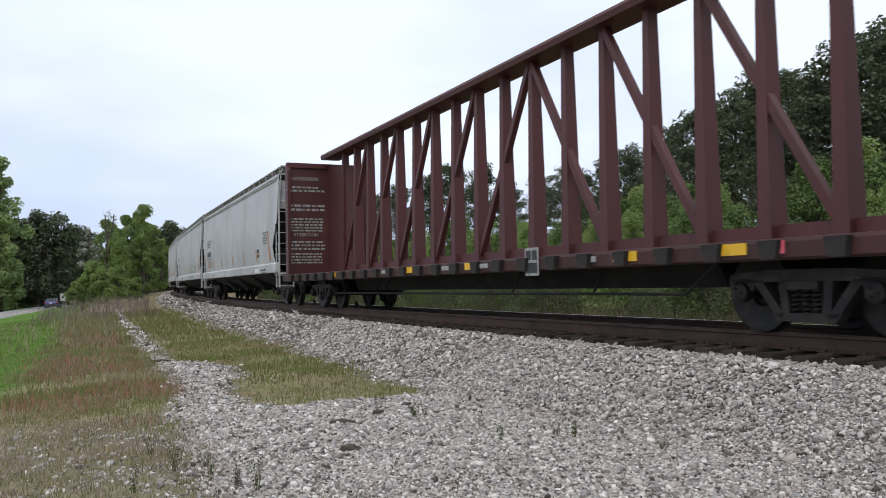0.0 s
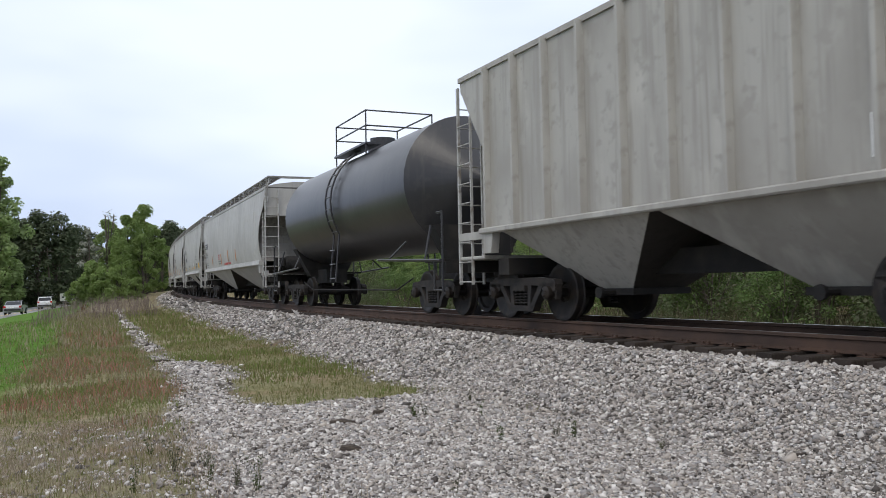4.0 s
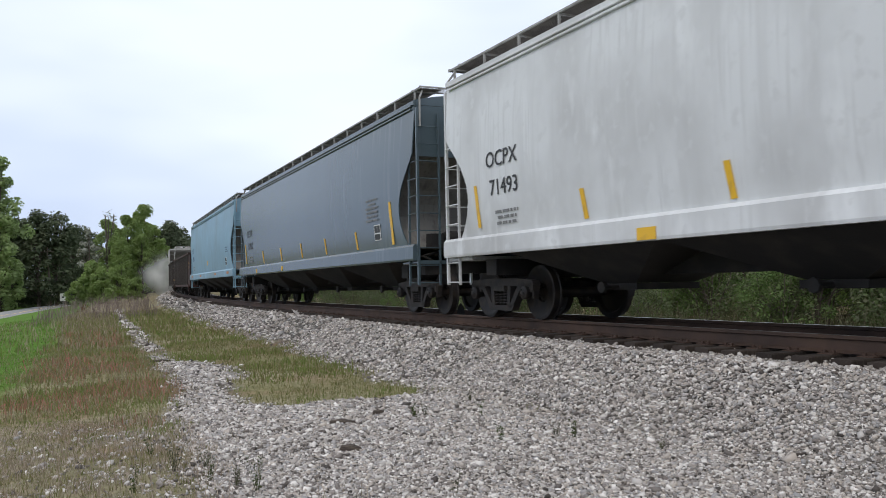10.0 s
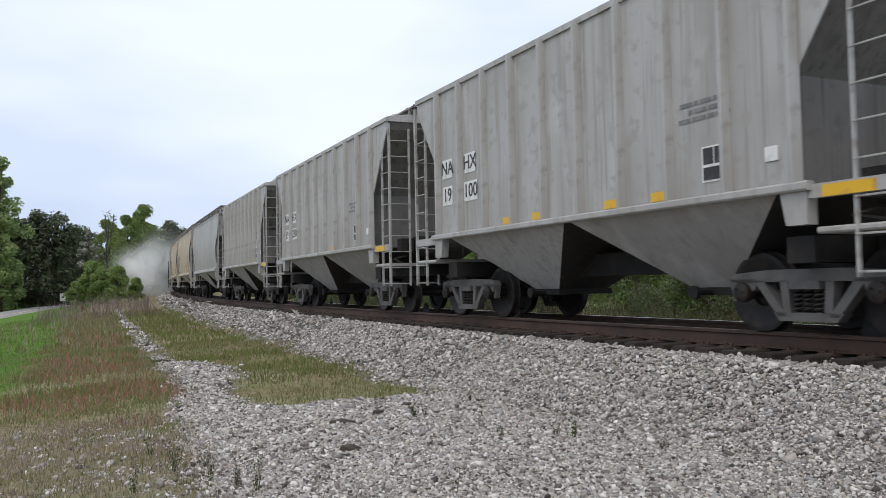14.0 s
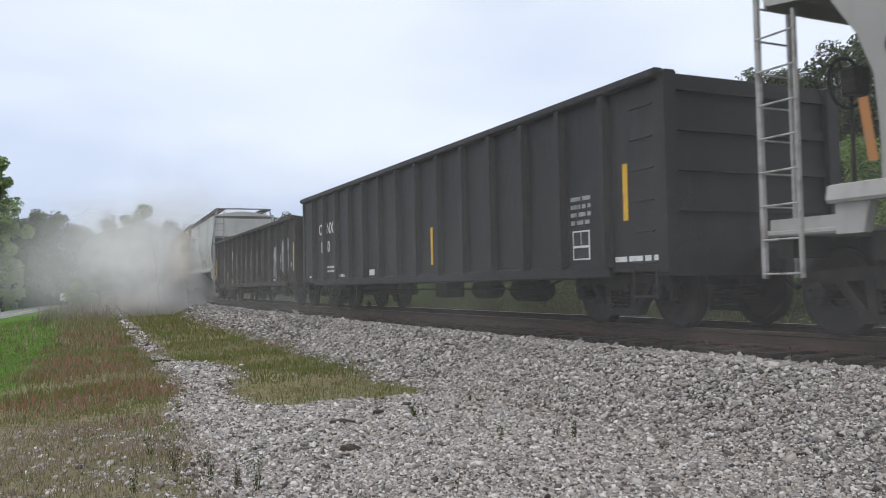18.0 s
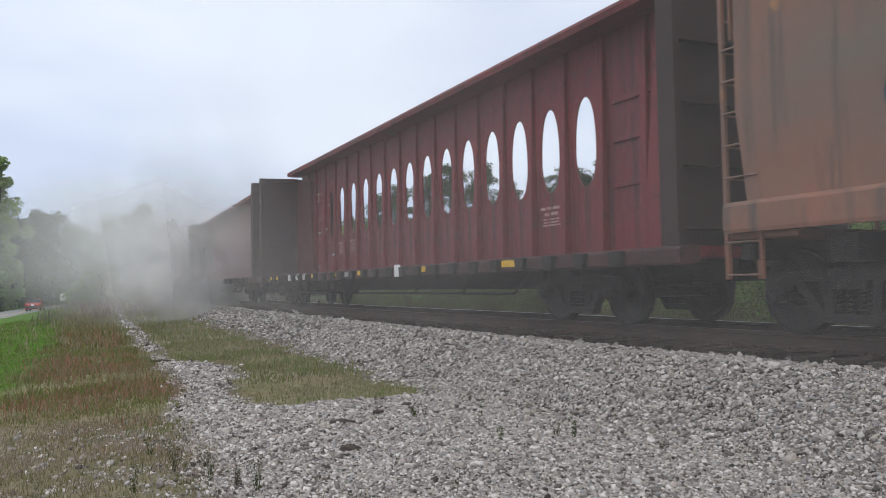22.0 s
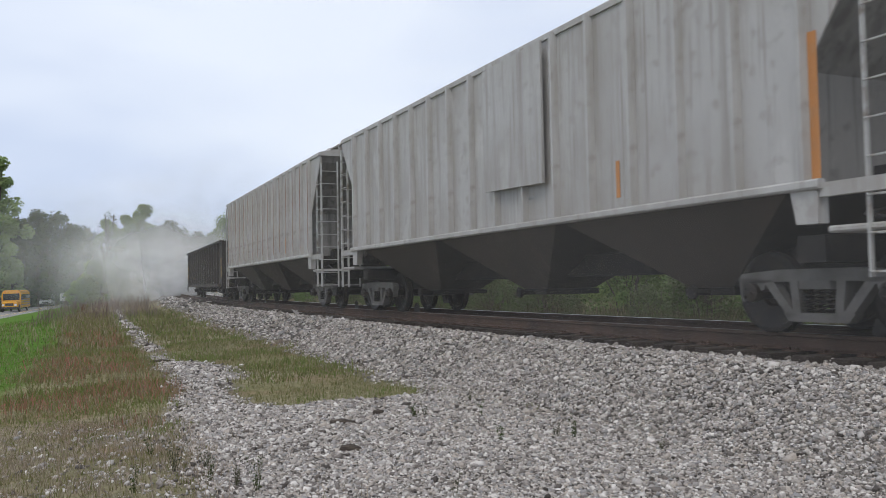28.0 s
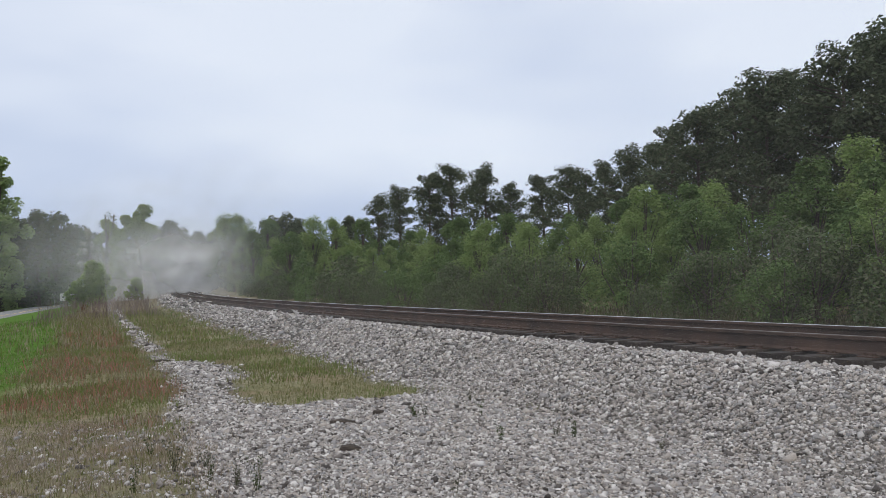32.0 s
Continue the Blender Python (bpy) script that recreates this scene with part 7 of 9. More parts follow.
def pine(seed, h=12.0, spread=2.6, bare=0.42, leaves=4300, size=0.16):
    rng, rnd = np.random.default_rng(seed), random.Random(seed)
    tr = thing("pine_tree", "tall dark pine with an open ragged crown", "tree", "trees beyond the track")
    b = Build()
    lean = rnd.uniform(-0.3, 0.3)
    limb(b, [(0, 0, -0.4), (lean * 0.3, 0, h * 0.4), (lean, 0.1, h * 0.75), (lean * 1.1, 0.15, h * 0.98)], 0.2, 0.03)
    cs = []
    n = 44
    for k in range(n):
        f = bare + (0.99 - bare) * (k / (n - 1)) ** 0.9
        z = h * f
        r = spread * (1.0 - 0.75 * ((f - bare) / (1 - bare)) ** 1.6) * rnd.uniform(0.35, 1.1)
        a = rnd.uniform(0, 2 * math.pi)
        end = (lean + r * math.cos(a), r * math.sin(a), z + rnd.uniform(0.1, 0.9))
        limb(b, [(lean * f, 0.1 * f, z - 0.4), ((lean * f + end[0]) / 2, end[1] / 2, z), end], 0.05, 0.015)
        for q in (0.45, 0.75, 1.0):
            cs.append((lean * f + (end[0] - lean * f) * q, end[1] * q, z + (end[2] - z) * q, rnd.uniform(0.45, 1.0)))
    cs = np.array(cs)
    pick = rng.integers(0, len(cs), leaves)
    d = rng.normal(size=(leaves, 3))
    d /= np.linalg.norm(d, axis=1, keepdims=True)
    rad = cs[pick, 3] * rng.uniform(0.3, 1.0, leaves) ** 0.5
    c = cs[pick, :3] + d * rad[:, None] * np.array([1, 1, 0.65])
    part("trunk", b, BARK, tr)
    part("crown", quads_mesh("crown", c, d * 0.7 + np.array([0, 0, 0.8]) + rng.normal(size=(leaves, 3)) * 0.5, size * rng.uniform(0.6, 1.2, leaves), LEAF_PINE, rng, 0.45), None, tr)
    return tr


def broadleaf(seed, name, label, h=6.0, spread=2.3, low=0.12, leaves=6000, size=0.105, material=None, stems=1, group="trees beyond the track", clumps=46, peak=1.0):
    rng, rnd = np.random.default_rng(seed), random.Random(seed)
    tr = thing(name, label, "tree" if h > 3.2 else "shrub", group)
    b = Build()
    cs = []
    for k in range(clumps):
        f = low + (0.97 - low) * rnd.random() ** 0.8
        prof = math.sin(math.pi * min(1.0, 0.12 + 0.88 * (f - low) / (1 - low)) ** (0.8 * peak)) ** 0.7
        r = spread * prof * math.sqrt(rnd.uniform(0.1, 1.0))
        a = rnd.uniform(0, 2 * math.pi)
        cs.append((r * math.cos(a), r * math.sin(a), h * f, spread * rnd.uniform(0.17, 0.34)))
    for sidx in range(stems):
        a = sidx * 2.4
        ox, oy = (0.25 * math.cos(a), 0.25 * math.sin(a)) if stems > 1 else (0, 0)
        limb(b, [(ox, oy, -0.3), (ox * 1.5, oy * 1.5, h * 0.3), (ox * 3, oy * 3, h * 0.6), (ox * 3.4, oy * 3.4, h * 0.92)], 0.02 * h if stems == 1 else 0.012 * h, 0.004 * h)
    for x, y, z, r in cs[::2]:
        limb(b, [(0, 0, z * 0.55), (x * 0.5, y * 0.5, z * 0.8), (x, y, z)], 0.006 * h, 0.002 * h)
    cs = np.array(cs)
    pick = rng.integers(0, len(cs), leaves)
    d = rng.normal(size=(leaves, 3))
    d /= np.linalg.norm(d, axis=1, keepdims=True)
    c = cs[pick, :3] + d * (cs[pick, 3] * rng.uniform(0.25, 1.0, leaves) ** 0.45)[:, None]
    c[:, 2] = np.maximum(c[:, 2], 0.05)
    part("trunk", b, BARK, tr)
    part("crown", quads_mesh("crown", c, d * 0.8 + np.array([0, 0, 0.9]) + rng.normal(size=(leaves, 3)) * 0.5, size * rng.uniform(0.55, 1.25, leaves), material or LEAF_SPRING, rng, 0.7), None, tr)
    return tr


def plant(template, x, y, h, h0, turn, used, label=""):
    """Sets a tree of the template's kind at a place, with height h; the template itself serves the first time."""
    m = Matrix.Translation((x, y, float(ground_z(np.array(x), np.array(y))) - 0.05)) @ Matrix.Rotation(turn, 4, "Z") @ Matrix.Diagonal((*(h / h0 * q for q in (1.0, 1.0, 1.0)), 1))
    if template not in used:
        used.add(template)
        template.matrix_world = m
        return template
    ob = copy_thing(template, m)
    ob.matrix_basis = m
    return ob


def woods():
    rnd = random.Random(11)
    used = set()
    pines = [pine(20 + k, 12.0, 3.3 + 0.3 * k, 0.26 + 0.05 * k, 9500, 0.15) for k in range(4)]
    green = [broadleaf(30 + k, "broadleaf_tree", "bright green young broadleaf tree in new leaf", 6.0, 1.75 + 0.2 * k, 0.04, 10000, 0.065, material=LEAF_SPRING, peak=0.9) for k in range(3)]
    deep = [broadleaf(40 + k, "broadleaf_tree", "deep green broadleaf tree", 6.0, 1.8 + 0.25 * k, 0.04, 8000, 0.075, material=LEAF_DEEP) for k in range(2)]
    brush = [broadleaf(50 + k, "shrub", "tangled grey-green roadside shrub", 2.4, 1.5, 0.02, 1900, 0.08, LEAF_BRUSH, 4, "brush beyond the track", 34) for k in range(3)]
    fine = [broadleaf(56 + k, "shrub", "tangled grey-green trackside shrub" if k < 3 else "fresh green trackside shrub", 2.4, 1.5, 0.02, 5200, 0.042, LEAF_BRUSH if k < 3 else LEAF_DEEP, 4, "brush beyond the track", 34) for k in range(4)]
    turn_of = [0, 0]
    brush.append(broadleaf(55, "shrub", "fresh green roadside shrub", 2.4, 1.4, 0.02, 1900, 0.08, LEAF_DEEP, 4, "brush beyond the track", 34))
    right_pines = [(25.8, 45.8, 14.4), (26.2, 49.8, 14.8), (21.9, 44.5, 12.5), (22.7, 50.2, 12.1), (24.8, 58.2, 14.3), (19.6, 50.0, 12.6), (20.4, 58.2, 13.4), (17.1, 56.0, 11.8), (18.6, 68.0, 12.6), (14.2, 63.0, 10.3), (15.3, 76.5, 10.9), (12.1, 79.2, 11.0),
                   (8.7, 71.2, 9.6), (8.1, 96.0, 11.2), (4.8, 93.5, 13.0), (1.6, 109.2, 15.2), (-1.7, 106.5, 14.0), (-7.0, 138.0, 15.4), (-9.8, 126.0, 13.3), (25.2, 42.0, 13.9), (25.1, 68.0, 14.5), (24.3, 75.5, 14.5), (21.1, 83.8, 13.3), (16.8, 95.5, 11.9)]
    far_pines = [(-72.5, 150.0, 17.5), (-71.5, 155.0, 17.6), (-75.0, 170.0, 16.2), (-74.6, 175.0, 16.2), (-78.0, 240.0, 21.0), (-78.0, 250.0, 19.7), (-76.7, 262.0, 18.5), (-80.9, 232.0, 19.5), (-76.0, 275.0, 18.4), (-77.5, 150.0, 16.0),
                 (-83.0, 165.0, 17.0), (-29.0, 155.0, 13.9), (-28.0, 162.0, 13.0), (-35.0, 172.0, 14.5), (-16.5, 150.0, 12.2), (-60.5, 186.0, 15.5), (-56.0, 215.0, 16.0)]
    full = [broadleaf(70 + k, "pine_tree", "dense dark pine with a rounded crown", 12.0, 3.2 + 0.5 * k, 0.02, 6500, 0.2, LEAF_PINE, clumps=80, peak=0.85, group="woods in the distance") for k in range(2)]
    far_pines += [(-62 - 5.2 * k + rnd.uniform(-1, 1), 176 + (k % 3) * 7, 12.5 + rnd.uniform(-1.5, 1)) for k in range(8)] + [(-84 + 4.5 * k, 196 + (k % 2) * 9, 12.5 + rnd.uniform(-2, 1)) for k in range(14)]
    for k, (x, y, h) in enumerate(right_pines + far_pines):
        ob = plant(pines[k % 4] if k < len(right_pines) else full[k % 2], x, y, h, 12.2, rnd.uniform(0, 6.28), used)
        if k >= len(right_pines):
            ob["group"] = "woods in the distance"
    greens = [(16.4, 32.5, 6.8), (14.3, 32.0, 6.0), (14.0, 25.5, 4.5), (13.1, 25.0, 3.4), (13.2, 32.2, 4.7), (10.9, 39.5, 4.6), (10.4, 45.8, 4.9), (8.3, 45.8, 4.5), (7.3, 53.2, 4.6), (5.3, 55.5, 4.4), (3.0, 58.2, 4.3), (0.8, 69.2, 6.5), (-1.8, 70.5, 6.0), (-5.0, 79.2, 5.0), (11.7, 32.8, 4.4), (10.5, 33.2, 4.3)]
    for k, (x, y, h) in enumerate(greens):
        plant((green[0], deep[0], green[1], green[2], deep[1])[k % 5], x, y, h, 6.4, rnd.uniform(0, 6.28), used)
    mids = [(-10.0, 105.0, 9.5), (-12.5, 98.0, 9.2), (-14.8, 96.0, 9.4), (-16.5, 90.0, 7.5), (-26.0, 125.0, 11.5), (-36.1, 150.0, 14.2), (-41.1, 158.0, 14.8), (-35.0, 140.0, 12.0), (-25.4, 112.0, 9.2), (-10.3, 90.0, 5.4), (-12.5, 88.0, 4.5), (-14.5, 86.0, 4.4), (-7.4, 84.0, 5.4), (-20.5, 104.0, 7.5), (-30.5, 128.0, 9.0), (-38.0, 160.0, 10.0), (-43.0, 172.0, 11.0)]
    for k, (x, y, h) in enumerate(mids):
        plant((deep[0], green[2], green[0], deep[1])[k % 4], x, y, h, 6.4, rnd.uniform(0, 6.28), used)
    # brush along the far side of the track, and a second row behind it
    s, k = -2.0, 0
    while s > -118:
        for lat, h in ((-8.6, 1.8), (-11.0, 2.6), (-13.5, 3.2)):
            p = on_track(s + rnd.uniform(-1.2, 1.2), lat + rnd.uniform(-0.9, 0.9))
            if p.y > 6 and not (lat > -9 and rnd.random() < 0.35):
                if lat < -13 and rnd.random() < 0.5:
                    plant(rnd.choice(deep + green), p.x, p.y, rnd.uniform(3.4, 5.0), 6.4, rnd.uniform(0, 6.28), used)
                    continue
                near = 1 if s > -48 else 0
                turn_of[near] += 1
                plant((brush, fine)[near][turn_of[near] % 4 if turn_of[near] < 5 else rnd.randrange(4)], p.x, p.y, h * rnd.uniform(0.75, 1.25), 2.4, rnd.uniform(0, 6.28), used)
            k += 1
        s -= 2.6 if s > -45 else 4.2
    # a band of leafy young trees between the brush and the pines
    s, k = -4.0, 0
    while s > -120:
        p = on_track(s + rnd.uniform(-0.8, 0.8), rnd.uniform(-20.5, -16.5))
        if p.y > 14:
            plant((deep[0], green[0], deep[1], deep[0], green[1], deep[1], green[2])[k % 7], p.x, p.y, rnd.uniform(4.4, 6.3), 6.4, rnd.uniform(0, 6.28), used)
        k += 1
        s -= 2.5 if s > -45 else 3.6
    # thicket where the track bends out of sight, and the trees beyond the road
    tall = [broadleaf(60, "broadleaf_tree", "tall bright green tree beyond the road", 15.0, 2.6, 0.0, 10000, 0.17, LEAF_TALL, group="trees beyond the road", clumps=70),
            broadleaf(61, "broadleaf_tree", "slender green tree in new leaf", 13.0, 2.9, 0.02, 9000, 0.17, LEAF_SPRING, group="thicket by the track", peak=0.8)]
    for x, y, h in ((-68.8, 130.0, 24.0), (-72.6, 133.0, 25.5), (-73.5, 136.0, 19.0), (-79.0, 144.0, 21.0), (-68.4, 129.0, 9.5), (-70.4, 131.0, 6.5)):
        plant(tall[0], x, y, h, 15.0, rnd.uniform(0, 6.28), used)
    for x, y, h in ((-49.7, 140.0, 15.5), (-48.8, 130.0, 13.0), (-51.1, 128.0, 12.5), (-51.8, 150.0, 12.6), (-53.7, 160.0, 10.5), (-47.0, 122.0, 10.5), (-45.3, 118.0, 9.0), (-44.5, 124.0, 9.5), (-52.5, 136.0, 11.0)):
        plant(tall[1], x, y, h, 13.0, rnd.uniform(0, 6.28), used)
    for k in range(26):
        x, y = -88 + 3.6 * k + rnd.uniform(-1, 1), 170 + (k % 4) * 9 + rnd.uniform(-2, 2)
        ob = plant(deep[k % 2], x, y, rnd.uniform(6.5, 9.5), 6.0, rnd.uniform(0, 6.28), used)
        ob["group"] = "woods in the distance"
    bush = broadleaf(62, "bush", "dense green bush beside the road", 5.0, 2.1, 0.02, 8000, 0.13, LEAF_SPRING, 3, "thicket by the track", 50)
    for x, y, h in ((-38.4, 92.0, 4.6), (-37.2, 91.0, 3.8), (-39.8, 96.0, 3.4), (-40.5, 104.0, 4.2), (-36.0, 98.0, 2.6), (-39.6, 90.0, 2.6)):
        plant(bush, x, y, h, 5.0, rnd.uniform(0, 6.28), used)
    blossom = broadleaf(63, "blossom_tree", "slender tree in white blossom", 10.7, 1.6, 0.45, 1500, 0.16, LEAF_BLOSSOM, 1, "", 26)
    plant(blossom, -50.6, 120.0, 10.7, 10.7, 0.4, used)
    bare = broadleaf(64, "bare_tree", "thin grey tree barely in bud", 13.7, 1.8, 0.35, 420, 0.12, LEAF_BRUSH, 2, "", 40)
    plant(bare, -49.0, 123.0, 13.7, 13.7, 0.0, used)
    red = broadleaf(65, "shrub", "small shrub with red young leaves", 1.2, 0.8, 0.02, 500, 0.04, LEAF_RED, 4, "", 16)
    plant(red, -25.8, 60.0, 0.7, 1.2, 0.0, used)


woods()


def blades(name, label, regions, material, seed):
    """Grass as thin bent blades; regions: (r0, r1, per square metre, height, width, where(s, lat, stone, lawn) -> share kept)."""
    rng = np.random.default_rng(seed)
    vs, fs, off = [], [], 0
    for r0, r1, dens, h, w, where in regions:
        n = int(dens * 0.5 * 1.14 * (r1 * r1 - r0 * r0))
        r = np.sqrt(rng.uniform(r0 * r0, r1 * r1, n))
        a = rng.uniform(-0.57, 0.57, n)
        x, y = r * np.sin(a), r * np.cos(a)
        s, lat = plan_arrays(x, y)
        stone, lawn = zones(x, y)
        keep = rng.uniform(0, 1, n) < where(s, lat, stone, lawn, x, y)
        x, y = x[keep], y[keep]
        n = len(x)
        z = ground_z(x, y) - 0.01
        hh = h * rng.lognormal(0, 0.35, n)
        t = rng.uniform(0, 2 * np.pi, n)
        lean = hh * rng.uniform(0.1, 0.7, n)
        ux, uy = np.cos(t), np.sin(t)
        t2 = rng.uniform(0, 2 * np.pi, n)
        lx, ly = np.cos(t2) * lean, np.sin(t2) * lean
        p = [np.stack([x - ux * w, y - uy * w, z], -1), np.stack([x + ux * w, y + uy * w, z], -1),
             np.stack([x + lx * 0.35 + ux * w * 0.7, y + ly * 0.35 + uy * w * 0.7, z + hh * 0.6], -1), np.stack([x + lx * 0.35 - ux * w * 0.7, y + ly * 0.35 - uy * w * 0.7, z + hh * 0.6], -1),
             np.stack([x + lx, y + ly, z + hh * 0.95], -1)]
        v = np.stack(p, 1).reshape(-1, 3)
        o = off + 5 * np.arange(n)
        fs.append(np.stack([o, o + 1, o + 2, o, o + 2, o + 3, o + 3, o + 2, o + 4], -1).reshape(-1, 3))
        vs.append(v)
        off += len(v)
    v, f = np.vstack(vs), np.vstack(fs)
    me = bpy.data.meshes.new(name)
    me.vertices.add(len(v))
    me.vertices.foreach_set("co", v.astype(np.float32).ravel())
    me.loops.add(f.size)
    me.loops.foreach_set("vertex_index", f.astype(np.int32).ravel())
    me.polygons.add(len(f))
    me.polygons.foreach_set("loop_start", np.arange(0, f.size, 3, dtype=np.int32))
    me.update(calc_edges=True)
    me.materials.append(material)
    return tagged(new(name, me), label, "grass", kind="stuff")


def meadow():
    olive = ramp_mat("olive_grass", [(0.12, 0.13, 0.045), (0.18, 0.175, 0.07), (0.24, 0.215, 0.10), (0.14, 0.155, 0.05), (0.29, 0.25, 0.15)], trans=0.25)
    dry = ramp_mat("dry_grass", [(0.22, 0.18, 0.12), (0.32, 0.27, 0.19), (0.18, 0.14, 0.09), (0.38, 0.32, 0.23), (0.14, 0.14, 0.06)], trans=0.2)
    sorrel = ramp_mat("red_sorrel", [(0.34, 0.13, 0.10), (0.42, 0.20, 0.155), (0.28, 0.14, 0.10), (0.20, 0.17, 0.08)], trans=0.2)
    turf = ramp_mat("mown_turf", [(0.07, 0.14, 0.02), (0.095, 0.18, 0.028), (0.12, 0.21, 0.036), (0.08, 0.155, 0.022)], trans=0.25)
    fresh = ramp_mat("fresh_grass", [(0.13, 0.18, 0.045), (0.17, 0.215, 0.06), (0.205, 0.24, 0.08), (0.145, 0.18, 0.055)], trans=0.3)
    thatch = ramp_mat("grey_thatch", [(0.36, 0.30, 0.24), (0.46, 0.39, 0.32), (0.28, 0.225, 0.175), (0.40, 0.32, 0.26), (0.23, 0.20, 0.12)], trans=0.15)
    wild = lambda s, lat, stone, lawn, x, y: (1 - stone) ** 2 * (1 - lawn) * ((lat > 2.7) & (lat < 13)) * np.clip(0.7 + 0.6 * wave(x, y, 1.1, 4), 0.1, 1)
    lush = lambda s, lat, stone, lawn, x, y: (1 - stone) ** 2 * (1 - 0.6 * lawn) * ((lat > 2.7) & (lat < 12) & (s < -1.5)) * np.clip(0.25 + 1.2 * wave(x, y, 0.85, 21), 0, 1)
    left = lambda s, lat, stone, lawn, x, y: (1 - 0.8 * stone) * (1 - 0.7 * lawn) * ((lat > 6.3) & (lat < 12)) * np.clip(0.4 + 0.9 * wave(x, y, 0.9, 7) - 0.02 * s, 0.05, 1)
    rust = lambda s, lat, stone, lawn, x, y: (1 - stone) ** 2 * (1 - lawn) * ((lat > 6.5) & (lat < 9.8)) * (s < -2.2) * np.clip(0.3 + 1.3 * wave(x, y, 0.6, 12), 0, 1)
    near = lambda s, lat, stone, lawn, x, y: (1 - 0.55 * stone) * ((lat > 6.9 + 0.15 * np.clip(s, 0, 9)) & (lat < 14) & (s > -3.4)) * np.clip(0.65 + 0.6 * wave(x, y, 1.3, 17), 0.1, 1)
    mown = lambda s, lat, stone, lawn, x, y: lawn * (lat < 19)
    blades("meadow_grass", "olive rough grass beside the gravel", [(5, 14, 620, 0.055, 0.005, wild), (14, 26, 260, 0.075, 0.009, wild), (26, 62, 50, 0.13, 0.022, wild)], olive, 1)
    blades("fresh_grass", "fresh green tufts in the rough grass", [(6, 14, 520, 0.065, 0.005, lush), (14, 26, 240, 0.09, 0.009, lush), (26, 55, 40, 0.14, 0.02, lush)], fresh, 7)
    blades("dry_grass", "tall dry straw-coloured grass", [(5, 13, 330, 0.10, 0.0026, left), (13, 26, 110, 0.14, 0.005, left), (26, 55, 22, 0.22, 0.013, left)], dry, 2)
    blades("thatch", "matted grey-brown dead grass between the stones", [(4.6, 13, 1500, 0.045, 0.0045, near)], thatch, 8)
    blades("red_sorrel", "rust-red flowering sorrel in the rough grass", [(9, 18, 220, 0.13, 0.0045, rust), (18, 34, 85, 0.16, 0.008, rust)], sorrel, 3)
    blades("mown_turf", "short bright green mown grass", [(10, 26, 260, 0.022, 0.012, mown), (26, 60, 45, 0.03, 0.025, mown)], turf, 4)
    # dead stalks at the end of the grass strip
    twig = ramp_mat("dead_stalks", [(0.16, 0.125, 0.105), (0.23, 0.185, 0.16), (0.12, 0.09, 0.078), (0.28, 0.235, 0.20)], trans=0.05)
    stalk = lambda s, lat, stone, lawn, x, y: ((lat > 3.6) & (lat < 10.5) & (s < -38) & (s > -82)) * np.clip(0.5 + 0.7 * wave(x, y, 0.4, 2), 0.05, 1)
    blades("dead_stalks", "brown dead weed stalks in a thicket", [(40, 95, 9, 0.75, 0.013, stalk)], twig, 5)
    blades("brush_grass", "pale dry grass under the brush beyond the track", [(12, 60, 26, 0.45, 0.012, lambda s, lat, stone, lawn, x, y: ((lat < -4.2) & (lat > -14)) * 1.0)], ramp_mat("brush_grass", [(0.09, 0.085, 0.04), (0.15, 0.14, 0.09), (0.06, 0.075, 0.02), (0.19, 0.17, 0.12)], trans=0.2), 6)


meadow()


